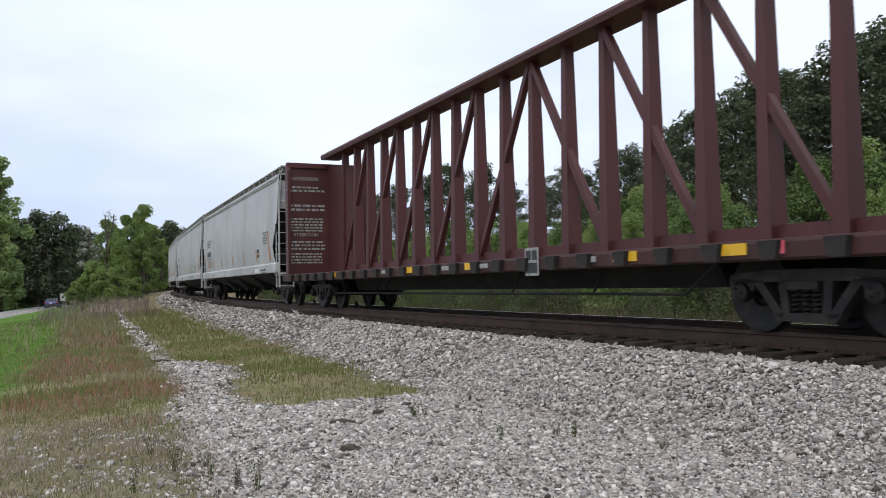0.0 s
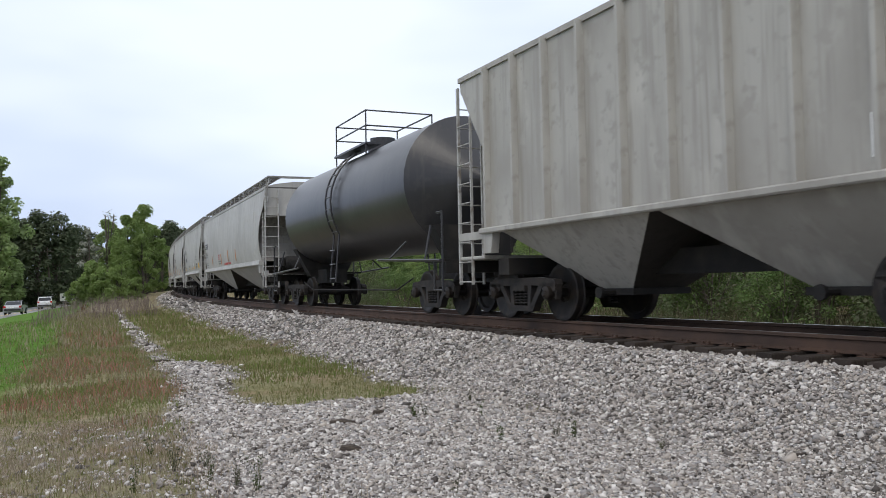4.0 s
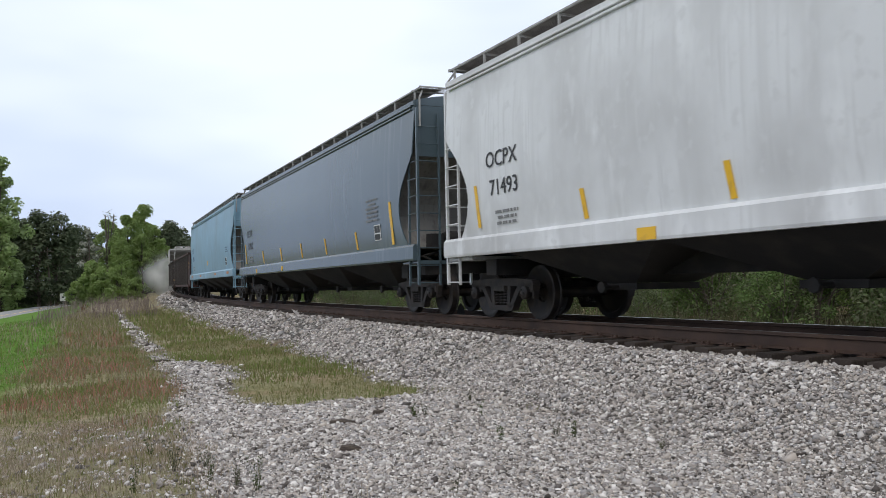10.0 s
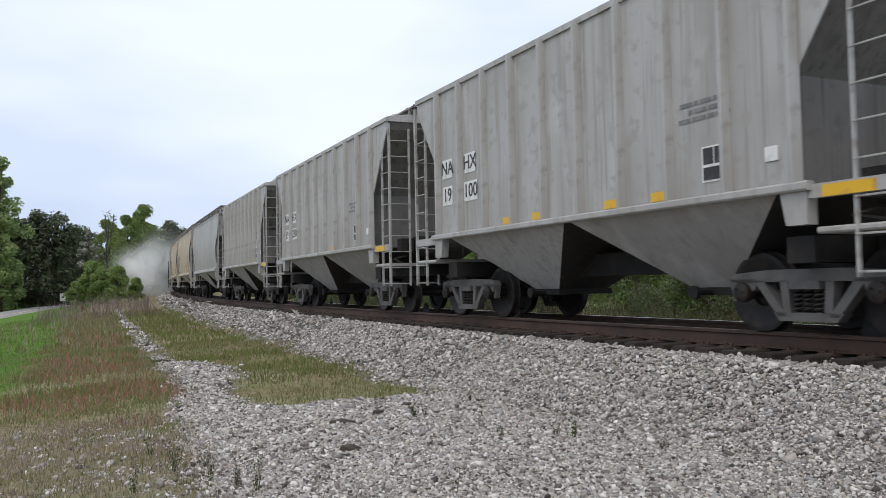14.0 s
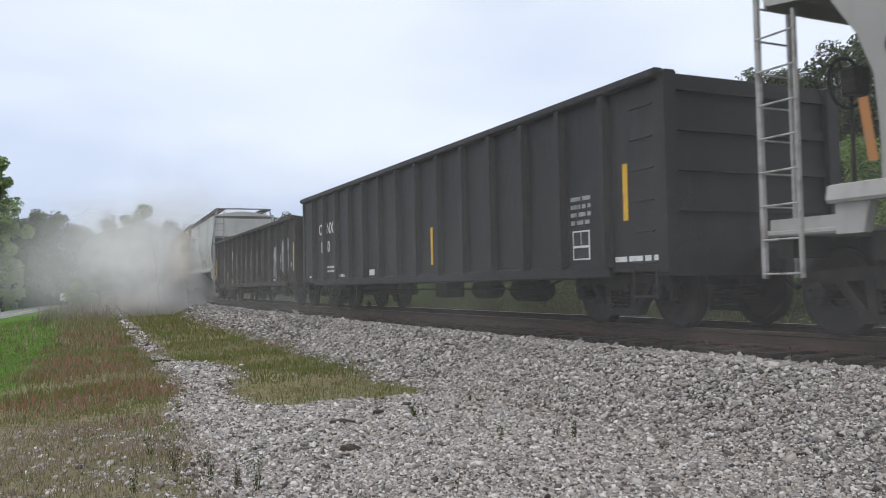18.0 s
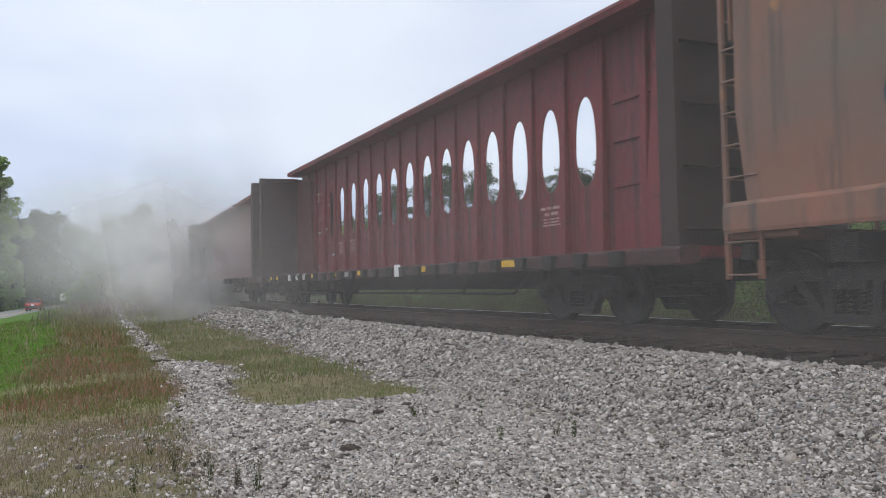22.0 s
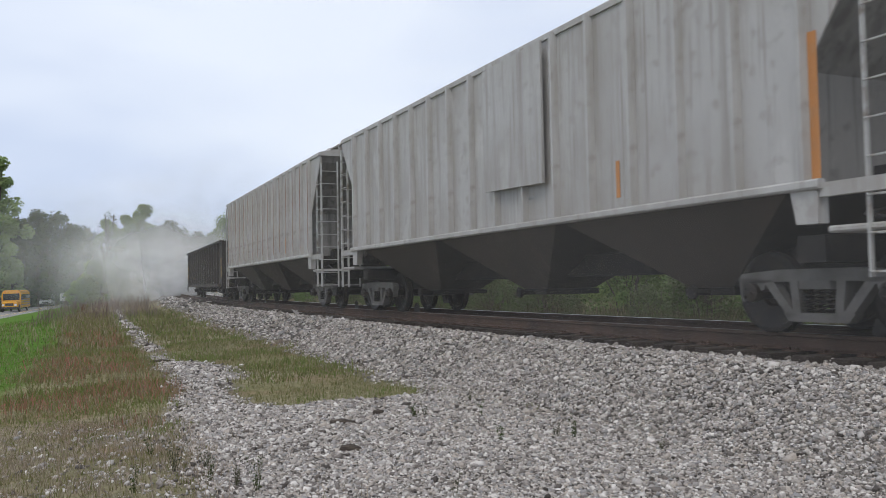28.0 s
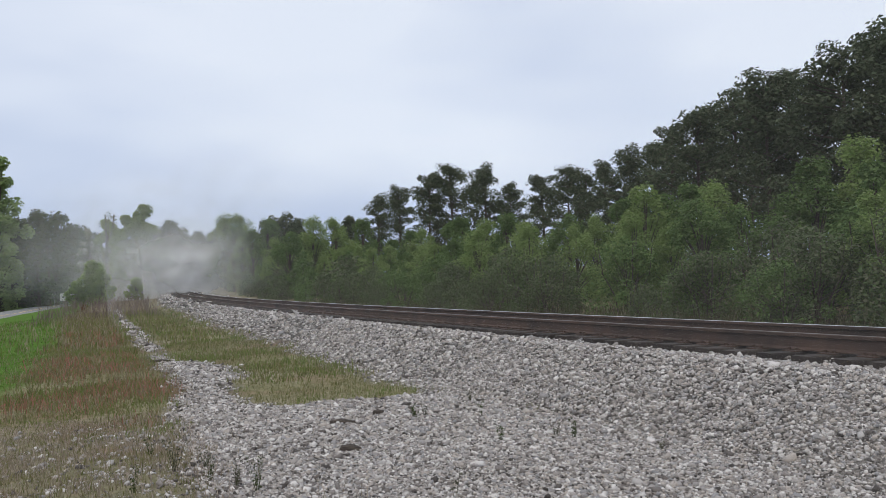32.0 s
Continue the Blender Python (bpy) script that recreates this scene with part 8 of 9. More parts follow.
def weeds():
    rnd = random.Random(5)
    mats = [ramp_mat("weed_leaf", [(0.04, 0.06, 0.016), (0.07, 0.09, 0.03), (0.055, 0.07, 0.025)], trans=0.2), ramp_mat("grey_weed", [(0.08, 0.085, 0.05), (0.12, 0.115, 0.075), (0.06, 0.065, 0.035)], trans=0.2)]
    spots = [(-0.40, 9.75, 0.17), (-0.28, 9.9, 0.16), (0.36, 9.65, 0.25), (0.27, 10.9, 0.16), (0.50, 8.35, 0.17), (1.05, 8.35, 0.17), (1.22, 8.3, 0.2), (0.02, 6.35, 0.2), (-1.55, 6.75, 0.32), (-1.75, 6.9, 0.22), (-2.05, 7.2, 0.25), (-2.2, 7.6, 0.16), (-2.9, 8.2, 0.22), (1.9, 7.6, 0.12), (-2.6, 6.9, 0.24), (-2.45, 7.5, 0.3)]
    for k, (x, y, h) in enumerate(spots):
        z = float(ground_z(np.array(x), np.array(y)))
        w = thing("weed", "small grey-green weed growing through the gravel", "plant", "weeds in the gravel", Matrix.Translation((x, y, z)))
        st = Build()
        c, d = [], []
        rng = np.random.default_rng(100 + k)
        for i in range(rnd.randint(4, 8)):
            a, t = rnd.uniform(0, 6.28), rnd.uniform(0.1, 0.45)
            hh = h * rnd.uniform(0.6, 1.1)
            end = Vector((math.cos(a) * t * hh, math.sin(a) * t * hh, hh))
            st.tube((0.01 * math.cos(a), 0.01 * math.sin(a), -0.01), end, 0.0025, 4, 0.001)
            for q in range(9):
                f = rnd.uniform(0.15, 1.0)
                c.append(end * f + Vector((rnd.uniform(-1, 1), rnd.uniform(-1, 1), rnd.uniform(-0.5, 1))) * 0.018)
                d.append((rnd.uniform(-1, 1), rnd.uniform(-1, 1), rnd.uniform(0, 1)))
        part("stem", st, mats[k % 2], w)
        part("foliage", quads_mesh("foliage", np.array([tuple(q) for q in c]), np.array(d), np.full(len(c), 0.016) * rng.uniform(0.6, 1.3, len(c)), mats[k % 2], rng, 0.4), None, w)
    wood = mat("weathered_scrap_wood", (0.05, 0.038, 0.03), rough=0.9, noise_cols=[((0.11, 0.09, 0.07), 0.45, 0.7, 6.0, (1, 8, 8))], bump=0.5, bump_scale=40)
    for x, y, l, turn in ((-0.96, 8.15, 0.22, -4), (-1.2, 9.5, 0.3, 12), (2.15, 11.05, 0.2, 30), (-6.3, 18.6, 0.5, 10), (-0.85, 10.2, 0.16, 40)):
        z = float(ground_z(np.array(x), np.array(y)))
        b = Build().loft([[(-l / 2, -0.03, 0.0), (-l / 2, 0.035, 0.0), (-l / 2 + 0.01, 0.02, 0.04), (-l / 2 + 0.012, -0.015, 0.035)], [(0, -0.045, 0.0), (0, 0.04, 0.0), (0, 0.03, 0.055), (0, -0.03, 0.045)], [(l / 2, -0.02, 0.0), (l / 2, 0.03, 0.0), (l / 2 - 0.02, 0.02, 0.03), (l / 2 - 0.01, -0.01, 0.028)]])
        ob = part("wood_scrap", b, wood, None, at=Matrix.Translation((x, y, z + 0.012)) @ pose(0, 0, 0, 2, 3, turn))
        tagged(ob, "dark splinter of old tie wood lying on the gravel", "debris", "scraps of wood on the gravel")


weeds()


# ---- road traffic, signs and pole ----
M_GLASS = mat("tinted_car_glass", (0.012, 0.014, 0.016), rough=0.06, spec=0.6, noise_cols=[((0.02, 0.022, 0.024), 0.4, 0.7, 1.5, (1, 1, 1))])
M_TYRE = mat("tyre_rubber", (0.02, 0.02, 0.021), rough=0.85, noise_cols=[((0.045, 0.042, 0.038), 0.45, 0.7, 6.0, (1, 1, 1))])
M_RIM = mat("alloy_rim", (0.42, 0.42, 0.43), rough=0.35, metal=0.8, noise_cols=[((0.25, 0.24, 0.23), 0.5, 0.7, 8.0, (1, 1, 1))])
M_TRIM = mat("black_car_trim", (0.03, 0.03, 0.032), rough=0.6, noise_cols=[((0.05, 0.048, 0.045), 0.45, 0.7, 4.0, (1, 1, 1))])
M_TAIL = mat("red_tail_lens", (0.42, 0.02, 0.02), rough=0.2, noise_cols=[((0.30, 0.015, 0.015), 0.45, 0.7, 9.0, (1, 1, 1))])
M_LAMP = mat("clear_lamp_lens", (0.75, 0.75, 0.72), rough=0.12, noise_cols=[((0.55, 0.55, 0.53), 0.45, 0.7, 9.0, (1, 1, 1))])
M_AMBER = mat("amber_lens", (0.75, 0.28, 0.02), rough=0.25, noise_cols=[((0.55, 0.2, 0.02), 0.45, 0.7, 9.0, (1, 1, 1))])


def car_paint(name, base):
    return mat(name, base, rough=0.25, spec=0.6, noise_cols=[(tuple(0.8 * q + 0.02 for q in base), 0.45, 0.75, 1.2, (1, 1, 1))], bump=0.02, bump_scale=3)


def shell(prof, w, tuck):
    """A side outline (x, z) given thickness w, with the upper part drawn in by tuck above the belt."""
    n = len(prof)
    belt = max(p[1] for p in prof) * 0.58
    top = max(p[1] for p in prof)
    half = lambda z: w / 2 - (tuck * (z - belt) / (top - belt) if z > belt else 0.0)
    b = Build()
    rows = [[(x, sg * (half(z) - inset), z + dz) for x, z in prof] for sg, inset, dz in ((-1, 0.05, 0.0), (-1, 0.0, -0.01), (1, 0.0, -0.01), (1, 0.05, 0.0))]
    return b.loft([rows[0], rows[1], rows[2], rows[3]])


def wheel_parts(car, x, y, r, at_side):
    w = part("wheel", Build().lathe([(r * 0.6, -0.11), (r * 0.94, -0.11), (r, -0.07), (r, 0.07), (r * 0.94, 0.11), (r * 0.6, 0.11)], "y", 18), M_TYRE, car, at=pose(x, y, r))
    part("rim", Build().lathe([(0.001, at_side * 0.06), (r * 0.2, at_side * 0.085), (r * 0.62, at_side * 0.10), (r * 0.64, 0.0)], "y", 12), M_RIM, w)
    return w


def road_car(name, label, paint_m, style):
    car = thing(name, label, {"pickup": "truck"}.get(style, "car"), "traffic on the road")
    if style == "sedan":
        L, W, r = 4.7, 1.8, 0.32
        prof = [(-2.3, 0.35), (-2.35, 0.75), (-2.2, 0.98), (-1.65, 1.02), (-1.05, 1.42), (0.15, 1.46), (1.0, 0.98), (2.0, 0.86), (2.33, 0.65), (2.33, 0.35), (1.8, 0.22), (-1.8, 0.22)]
        wind, rear = ((0.2, 1.44), (0.95, 1.0)), ((-1.1, 1.40), (-1.62, 1.04))
        sides = (((-1.45, 1.02), (-1.02, 1.36), (-0.45, 1.39), (-0.45, 1.02)), ((-0.35, 1.02), (-0.35, 1.39), (0.12, 1.40), (0.8, 1.02)))
        ax = (-1.38, 1.42)
    elif style == "suv":
        L, W, r = 4.7, 1.88, 0.36
        prof = [(-2.28, 0.45), (-2.35, 0.85), (-2.3, 1.1), (-2.05, 1.66), (-1.7, 1.74), (0.1, 1.72), (0.4, 1.66), (1.15, 1.12), (2.1, 1.02), (2.33, 0.8), (2.33, 0.42), (1.8, 0.28), (-1.8, 0.28)]
        wind, rear = ((0.45, 1.63), (1.1, 1.16)), ((-2.07, 1.62), (-2.27, 1.16))
        sides = (((-2.02, 1.16), (-1.9, 1.6), (-1.25, 1.64), (-1.25, 1.16)), ((-1.15, 1.16), (-1.15, 1.64), (-0.35, 1.64), (-0.35, 1.16)), ((-0.25, 1.16), (-0.25, 1.64), (0.3, 1.62), (0.98, 1.16)))
        ax = (-1.4, 1.42)
    else:
        L, W, r = 5.6, 1.95, 0.38
        prof = [(-2.75, 0.55), (-2.78, 1.08), (-0.85, 1.10), (-0.8, 1.75), (-0.55, 1.85), (0.55, 1.84), (1.25, 1.2), (2.5, 1.1), (2.8, 0.9), (2.8, 0.5), (2.2, 0.35), (-2.2, 0.35)]
        wind, rear = ((0.62, 1.76), (1.2, 1.24)), ((-0.81, 1.72), (-0.84, 1.28))
        sides = (((-0.62, 1.24), (-0.6, 1.74), (0.5, 1.74), (1.05, 1.24)),)
        ax = (-1.75, 1.85)
    body = part("body", shell(prof, W, 0.16), paint_m, car)
    half = W / 2
    for nm, (p, q) in (("windscreen", wind), ("rear_window", rear)):
        n = Vector((p[1] - q[1], 0, q[0] - p[0])).normalized() * (0.012 if nm == "windscreen" else -0.012)
        if (nm == "rear_window") and n.x > 0:
            n = -n
        if (nm == "windscreen") and n.x < 0:
            n = -n
        hi, lo = half - 0.22, half - 0.12
        b = Build().add([(p[0] + n.x * k, -hi, p[1] + n.z * k) for k in (0, 1)] + [(p[0] + n.x * k, hi, p[1] + n.z * k) for k in (0, 1)] + [(q[0] + n.x * k, -lo, q[1] + n.z * k) for k in (0, 1)] + [(q[0] + n.x * k, lo, q[1] + n.z * k) for k in (0, 1)],
                        [(1, 3, 7, 5), (0, 4, 6, 2), (0, 1, 5, 4), (2, 6, 7, 3), (0, 2, 3, 1), (4, 5, 7, 6)])
        part(nm, b, M_GLASS, car)
    top = max(z for _, z in prof)
    for sg in (-1, 1):
        for quad in sides:
            off = lambda z: sg * (half - 0.16 * max(0.0, (z - top * 0.58) / (top * 0.42)) + 0.006)
            b = Build().add([(x, off(z), z) for x, z in quad] + [(x, off(z) - sg * 0.02, z) for x, z in quad], [(0, 1, 2, 3), (7, 6, 5, 4)] + [(i, 4 + i, 4 + (i + 1) % 4, (i + 1) % 4) for i in range(4)])
            part("side_window", b, M_GLASS, car)
        for x in ax:
            wheel_parts(car, x, sg * (half - 0.1), r, sg)
            part("wheel_arch", Build().lathe([(r * 1.08, -0.03), (r * 1.2, -0.03), (r * 1.2, 0.03), (r * 1.08, 0.03)], "y", 18, (x, sg * (half - 0.015), r)), M_TRIM, car)
        zt = 0.82 if style == "sedan" else 0.98
        part("tail_light", Build().slab(-L / 2 - 0.03, -L / 2 + 0.1, sg * half * 0.86 - 0.14, sg * half * 0.86 + 0.1, zt - 0.1, zt + 0.12, 0.03), M_TAIL, car)
        part("headlight", Build().slab(L / 2 - 0.16, L / 2 + 0.0, sg * half * 0.8 - 0.18, sg * half * 0.8 + 0.14, 0.66, 0.82, 0.03), M_LAMP, car)
        part("mirror", Build().slab(0.75, 0.9, sg * (half + 0.1) - 0.1, sg * (half + 0.1) + 0.1, 1.05, 1.2, 0.03), M_TRIM, car)
    part("front_bumper", Build().slab(L / 2 - 0.12, L / 2 + 0.05, -half * 0.92, half * 0.92, 0.36, 0.58, 0.05), M_TRIM, car)
    part("rear_bumper", Build().slab(-L / 2 - 0.05, -L / 2 + 0.12, -half * 0.92, half * 0.92, 0.40, 0.62, 0.05), M_TRIM, car)
    part("number_plate", Build().box(-L / 2 - 0.06, -L / 2 - 0.045, -0.16, 0.16, 0.68, 0.84), M_WHITE, car)
    part("grille", Build().slab(L / 2 - 0.06, L / 2 + 0.012, -0.5, 0.5, 0.62, 0.8, 0.02), M_TRIM, car)
    return car


def school_bus():
    bus = thing("school_bus", "yellow school bus with black rub rails", "bus", "traffic on the road")
    yellow = car_paint("school_bus_yellow", (0.72, 0.34, 0.015))
    prof = [(-1.18, 0.55), (1.18, 0.55), (1.2, 0.7), (1.2, 2.3), (1.08, 2.75), (0.75, 2.98), (-0.75, 2.98), (-1.08, 2.75), (-1.2, 2.3), (-1.2, 0.7)]
    part("body", Build().prism(prof, -4.9, 3.3), yellow, bus)
    nose = [(-1.0, 0.55), (1.0, 0.55), (1.02, 0.8), (0.95, 1.35), (0.7, 1.5), (-0.7, 1.5), (-0.95, 1.35), (-1.02, 0.8)]
    part("hood", Build().loft([[(3.3, y, z) for y, z in nose], [(4.7, y * 0.97, z * 0.96) for y, z in nose], [(4.95, y * 0.9, 0.58 + (z - 0.55) * 0.8) for y, z in nose]]), yellow, bus)
    part("windscreen", Build().slab(3.28, 3.33, -1.02, 1.02, 1.6, 2.5, 0.04), M_GLASS, bus)
    part("roof_cap", Build().prism([(y * 0.9, z + 0.012) for y, z in prof if z > 2.6], -4.4, 2.9), M_WHITE, bus)
    for sg in (-1, 1):
        for k in range(9):
            part("side_window", Build().box(-4.6 + 0.85 * k, -3.86 + 0.85 * k, sg * 1.203 - 0.012, sg * 1.203 + 0.012, 1.75, 2.35), M_GLASS, bus)
        for z in (0.95, 1.3, 1.62):
            part("rub_rail", Build().slab(-4.88, 3.28, sg * 1.215 - 0.02, sg * 1.215 + 0.02, z - 0.04, z + 0.04, 0.01), M_TRIM, bus)
        for x in (-2.9, 3.75):
            wheel_parts(bus, x, sg * 1.02, 0.5, sg)
        part("headlight", Build().slab(4.9, 5.0, sg * 0.75 - 0.14, sg * 0.75 + 0.14, 0.85, 1.1, 0.03), M_LAMP, bus)
        part("warning_light", Build().slab(3.28, 3.38, sg * 0.75 - 0.12, sg * 0.75 + 0.12, 2.6, 2.8, 0.03), M_AMBER, bus)
        part("mirror", Build().slab(3.6, 3.7, sg * 1.35 - 0.1, sg * 1.35 + 0.1, 1.7, 2.1, 0.03), M_TRIM, bus)
    part("front_bumper", Build().slab(4.9, 5.1, -1.1, 1.1, 0.45, 0.72, 0.05), M_TRIM, bus)
    part("rear_bumper", Build().slab(-5.05, -4.9, -1.15, 1.15, 0.5, 0.75, 0.04), M_TRIM, bus)
    part("grille", Build().slab(4.93, 4.98, -0.5, 0.5, 0.85, 1.2, 0.03), M_TRIM, bus)
    return bus


W_WHITE = car_paint("white_car", (0.72, 0.72, 0.72))
W_SILVER = car_paint("silver_car", (0.45, 0.46, 0.47))
W_BLUE = car_paint("blue_car", (0.05, 0.06, 0.22))
W_RED = car_paint("red_car", (0.42, 0.03, 0.03))
W_MAROON = car_paint("dark_red_car", (0.20, 0.02, 0.025))
BUS = school_bus()
# each: the thing, when it passes the 170 metre mark of the road, its speed (towards the eye: below 0)
TRAFFIC = [
    (road_car("car", "blue sedan driving away on the road", W_BLUE, "sedan"), -0.92, 25.0),
    (road_car("suv", "white sport utility car driving away", W_WHITE, "suv"), 1.52, 21.5),
    (road_car("suv", "white sport utility car driving away", W_WHITE, "suv"), 3.2, 20.4),
    (road_car("car", "silver sedan driving away on the road", W_SILVER, "sedan"), 4.55, 20.6),
    (road_car("suv", "dark red sport utility car driving away", W_MAROON, "suv"), 16.27, 24.4),
    (road_car("suv", "white sport utility car driving away", W_WHITE, "suv"), 19.3, 22.5),
    (road_car("car", "bright red sedan driving away", W_RED, "sedan"), 21.8, 24.5),
    (road_car("suv", "dark red sport utility car driving away", W_MAROON, "suv"), 25.0, 22.0),
    (BUS, 26.85, -25.0),
    (copy_thing(BUS, pose(0, 0, 0)), 28.72, -21.5),
    (road_car("pickup_truck", "white pickup truck coming along the road", W_WHITE, "pickup"), 30.25, -22.0),
    (road_car("suv", "white sport utility car coming along the road", W_WHITE, "suv"), 34.3, -25.0),
]


def traffic_pose(k, t):
    """Where a vehicle is at t seconds; out of sight, past the ends of the stretch, it waits in line."""
    _, mark, v = TRAFFIC[k]
    d = 170 + v * (t - mark)
    d = min(max(d, -10 - 9.0 * k if v > 0 else 10.0 + 13.0 * (11 - k) - 120), 418 - 9.0 * k if v > 0 else 300 + 13.0 * (k - 8))
    x, y, ux, uy = road_at(d)
    side = 1.95 if v > 0 else -1.95
    x, y = x + uy * side, y - ux * side
    return pose(x, y, road_z(x, y) + 0.20, 0, 0, math.degrees(math.atan2(uy, ux)) + (0 if v > 0 else 180))


def roadside():
    post_m = mat("galvanised_post", (0.32, 0.33, 0.33), rough=0.5, metal=0.6, noise_cols=[((0.2, 0.19, 0.18), 0.45, 0.7, 3.0, (1, 1, 1))])
    board = mat("pale_sign_face", (0.70, 0.69, 0.62), rough=0.5, noise_cols=[((0.55, 0.53, 0.46), 0.5, 0.75, 3.0, (1, 1, 1))])
    timber = mat("weathered_pole_timber", (0.15, 0.12, 0.095), rough=0.95, noise_cols=[((0.09, 0.075, 0.06), 0.45, 0.7, 2.0, (8, 8, 0.6))], bump=0.4, bump_scale=20)
    for nm, label, x, y, h in (("diamond_sign", "pale diamond road sign on a metal post", -69.7, 150.0, 3.0), ("road_sign", "white rectangular road sign on a metal post", -63.6, 140.0, 2.3)):
        z = road_z(x, y)
        sg = thing(nm, label, "road sign", "", Matrix.Translation((x, y, z)) @ pose(0, 0, 0, 0, 0, math.degrees(math.atan2(y, x)) - 90))
        part("post", Build().tube((0, 0.03, -0.3), (0, 0.03, h), 0.04, 8), post_m, sg)
        b = Build()
        if nm == "diamond_sign":
            b.plate([(0, h - 1.25), (0.62, h - 0.62), (0, h), (-0.62, h - 0.62)], -0.02, -0.005)
        else:
            b.plate([(-0.48, h - 1.25), (0.48, h - 1.25), (0.48, h), (-0.48, h)], -0.02, -0.005)
        face = part("sign_plate", b, board, sg)
        mark = Build().plate([(-0.2, h - 0.75), (0.2, h - 0.75), (0.2, h - 0.5), (-0.2, h - 0.5)], -0.026, -0.021)
        part("marking", mark, M_BLACK, face)
    x, y = -70.3, 150.0
    pole = thing("utility_pole", "grey weathered wooden utility pole, leaning slightly", "utility pole", "", Matrix.Translation((x, y, road_z(x, y))) @ pose(0, 0, 0, 0, -2.5, 30))
    part("post", Build().tube((0, 0, -0.8), (0, 0, 10.8), 0.17, 10, 0.11), timber, pole)
    part("crossarm", Build().slab(-1.1, 1.1, -0.19, -0.09, 9.9, 10.05, 0.02), timber, pole)
    for u in (-1.0, -0.45, 0.45, 1.0):
        part("insulator", Build().lathe([(0.001, 0.18), (0.05, 0.16), (0.07, 0.08), (0.03, 0.0)], "y", 8, (0, 0, 0)), M_WHITE, pole, at=pose(u, -0.14, 10.05, 90))
    part("transformer", Build().lathe([(0.001, 0.0), (0.24, 0.0), (0.25, 0.05), (0.25, 0.75), (0.2, 0.82), (0.001, 0.84)], "y", 14), post_m, pole, at=pose(0.38, 0, 8.6, 90))


roadside()


# ---- dust thrown up by the train: thin banks and billows that roll in along the track and settle ----
def dust_material(name, scale, colour):
    m = bpy.data.materials.new(name)
    m.use_nodes = True
    nt = m.node_tree
    nt.nodes.remove(nt.nodes["Principled BSDF"])
    out = nt.nodes["Material Output"]
    tc = nt.nodes.new("ShaderNodeTexCoord")
    nz = nt.nodes.new("ShaderNodeTexNoise")
    nz.inputs["Scale"].default_value, nz.inputs["Detail"].default_value, nz.inputs["Roughness"].default_value = scale, 3.0, 0.45
    nt.links.new(tc.outputs["Object"], nz.inputs["Vector"])
    mr = nt.nodes.new("ShaderNodeMapRange")
    mr.inputs["From Min"].default_value, mr.inputs["From Max"].default_value = 0.3, 0.7
    mr.inputs["To Min"].default_value, mr.inputs["To Max"].default_value = 0.6, 1.3
    nt.links.new(nz.outputs["Fac"], mr.inputs["Value"])
    at = nt.nodes.new("ShaderNodeAttribute")
    at.attribute_name = "thick"
    mul = nt.nodes.new("ShaderNodeMath")
    mul.operation, mul.use_clamp = "MULTIPLY", True
    nt.links.new(mr.outputs["Result"], mul.inputs[0])
    nt.links.new(at.outputs["Fac"], mul.inputs[1])
    df, tl, tp = nt.nodes.new("ShaderNodeBsdfDiffuse"), nt.nodes.new("ShaderNodeBsdfTranslucent"), nt.nodes.new("ShaderNodeBsdfTransparent")
    df.inputs["Color"].default_value = tl.inputs["Color"].default_value = (*colour, 1)
    both, mix = nt.nodes.new("ShaderNodeMixShader"), nt.nodes.new("ShaderNodeMixShader")
    both.inputs[0].default_value = 0.5
    nt.links.new(df.outputs[0], both.inputs[1])
    nt.links.new(tl.outputs[0], both.inputs[2])
    nt.links.new(mul.outputs[0], mix.inputs[0])
    nt.links.new(tp.outputs[0], mix.inputs[1])
    nt.links.new(both.outputs[0], mix.inputs[2])
    nt.links.new(mix.outputs[0], out.inputs["Surface"])
    return m


DUST = dust_material("pale_dust", 0.16, (0.86, 0.84, 0.81))
PUFF = dust_material("white_dust", 0.3, (0.92, 0.91, 0.89))


def dust_mesh(name, verts, faces, thick, material):
    me = bpy.data.meshes.new(name)
    me.from_pydata(verts, [], faces)
    a = me.attributes.new("thick", "FLOAT", "POINT")
    a.data.foreach_set("value", np.array(thick, dtype=np.float32))
    me.shade_smooth()
    me.materials.append(material)
    return new(name, me)


def dust_bank(label, lat, low, high, s0, s1, along):
    """A bank of dust beside the track from s0 to s1, thickest at half its height; along: (metres along from s0, thickness)."""
    us = np.arange(0, s1 - s0 + 0.1, 3.0)
    vs, th = [], []
    nv = 14
    for u in us:
        a = heading(s0 + u)
        for k in range(nv + 1):
            f = k / nv
            r = 1 / CURV + lat + 0.05 * math.sin(u * 0.21 + 3 * f) + 1.0 * f * f
            vs.append((r * math.sin(a), -r * math.cos(a), low + (high - low) * f))
            bell = min(1.0, f / 0.22) ** 2 * (1 - max(0.0, (f - 0.22) / 0.78)) ** 1.6
            th.append(float(np.interp(u, [q[0] for q in along], [q[1] for q in along])) * bell)
    fs = [(i * (nv + 1) + k, i * (nv + 1) + k + 1, (i + 1) * (nv + 1) + k + 1, (i + 1) * (nv + 1) + k) for i in range(len(us) - 1) for k in range(nv)]
    return tagged(dust_mesh("dust_bank", vs, fs, th, DUST), label, "dust", "dust raised by the train")


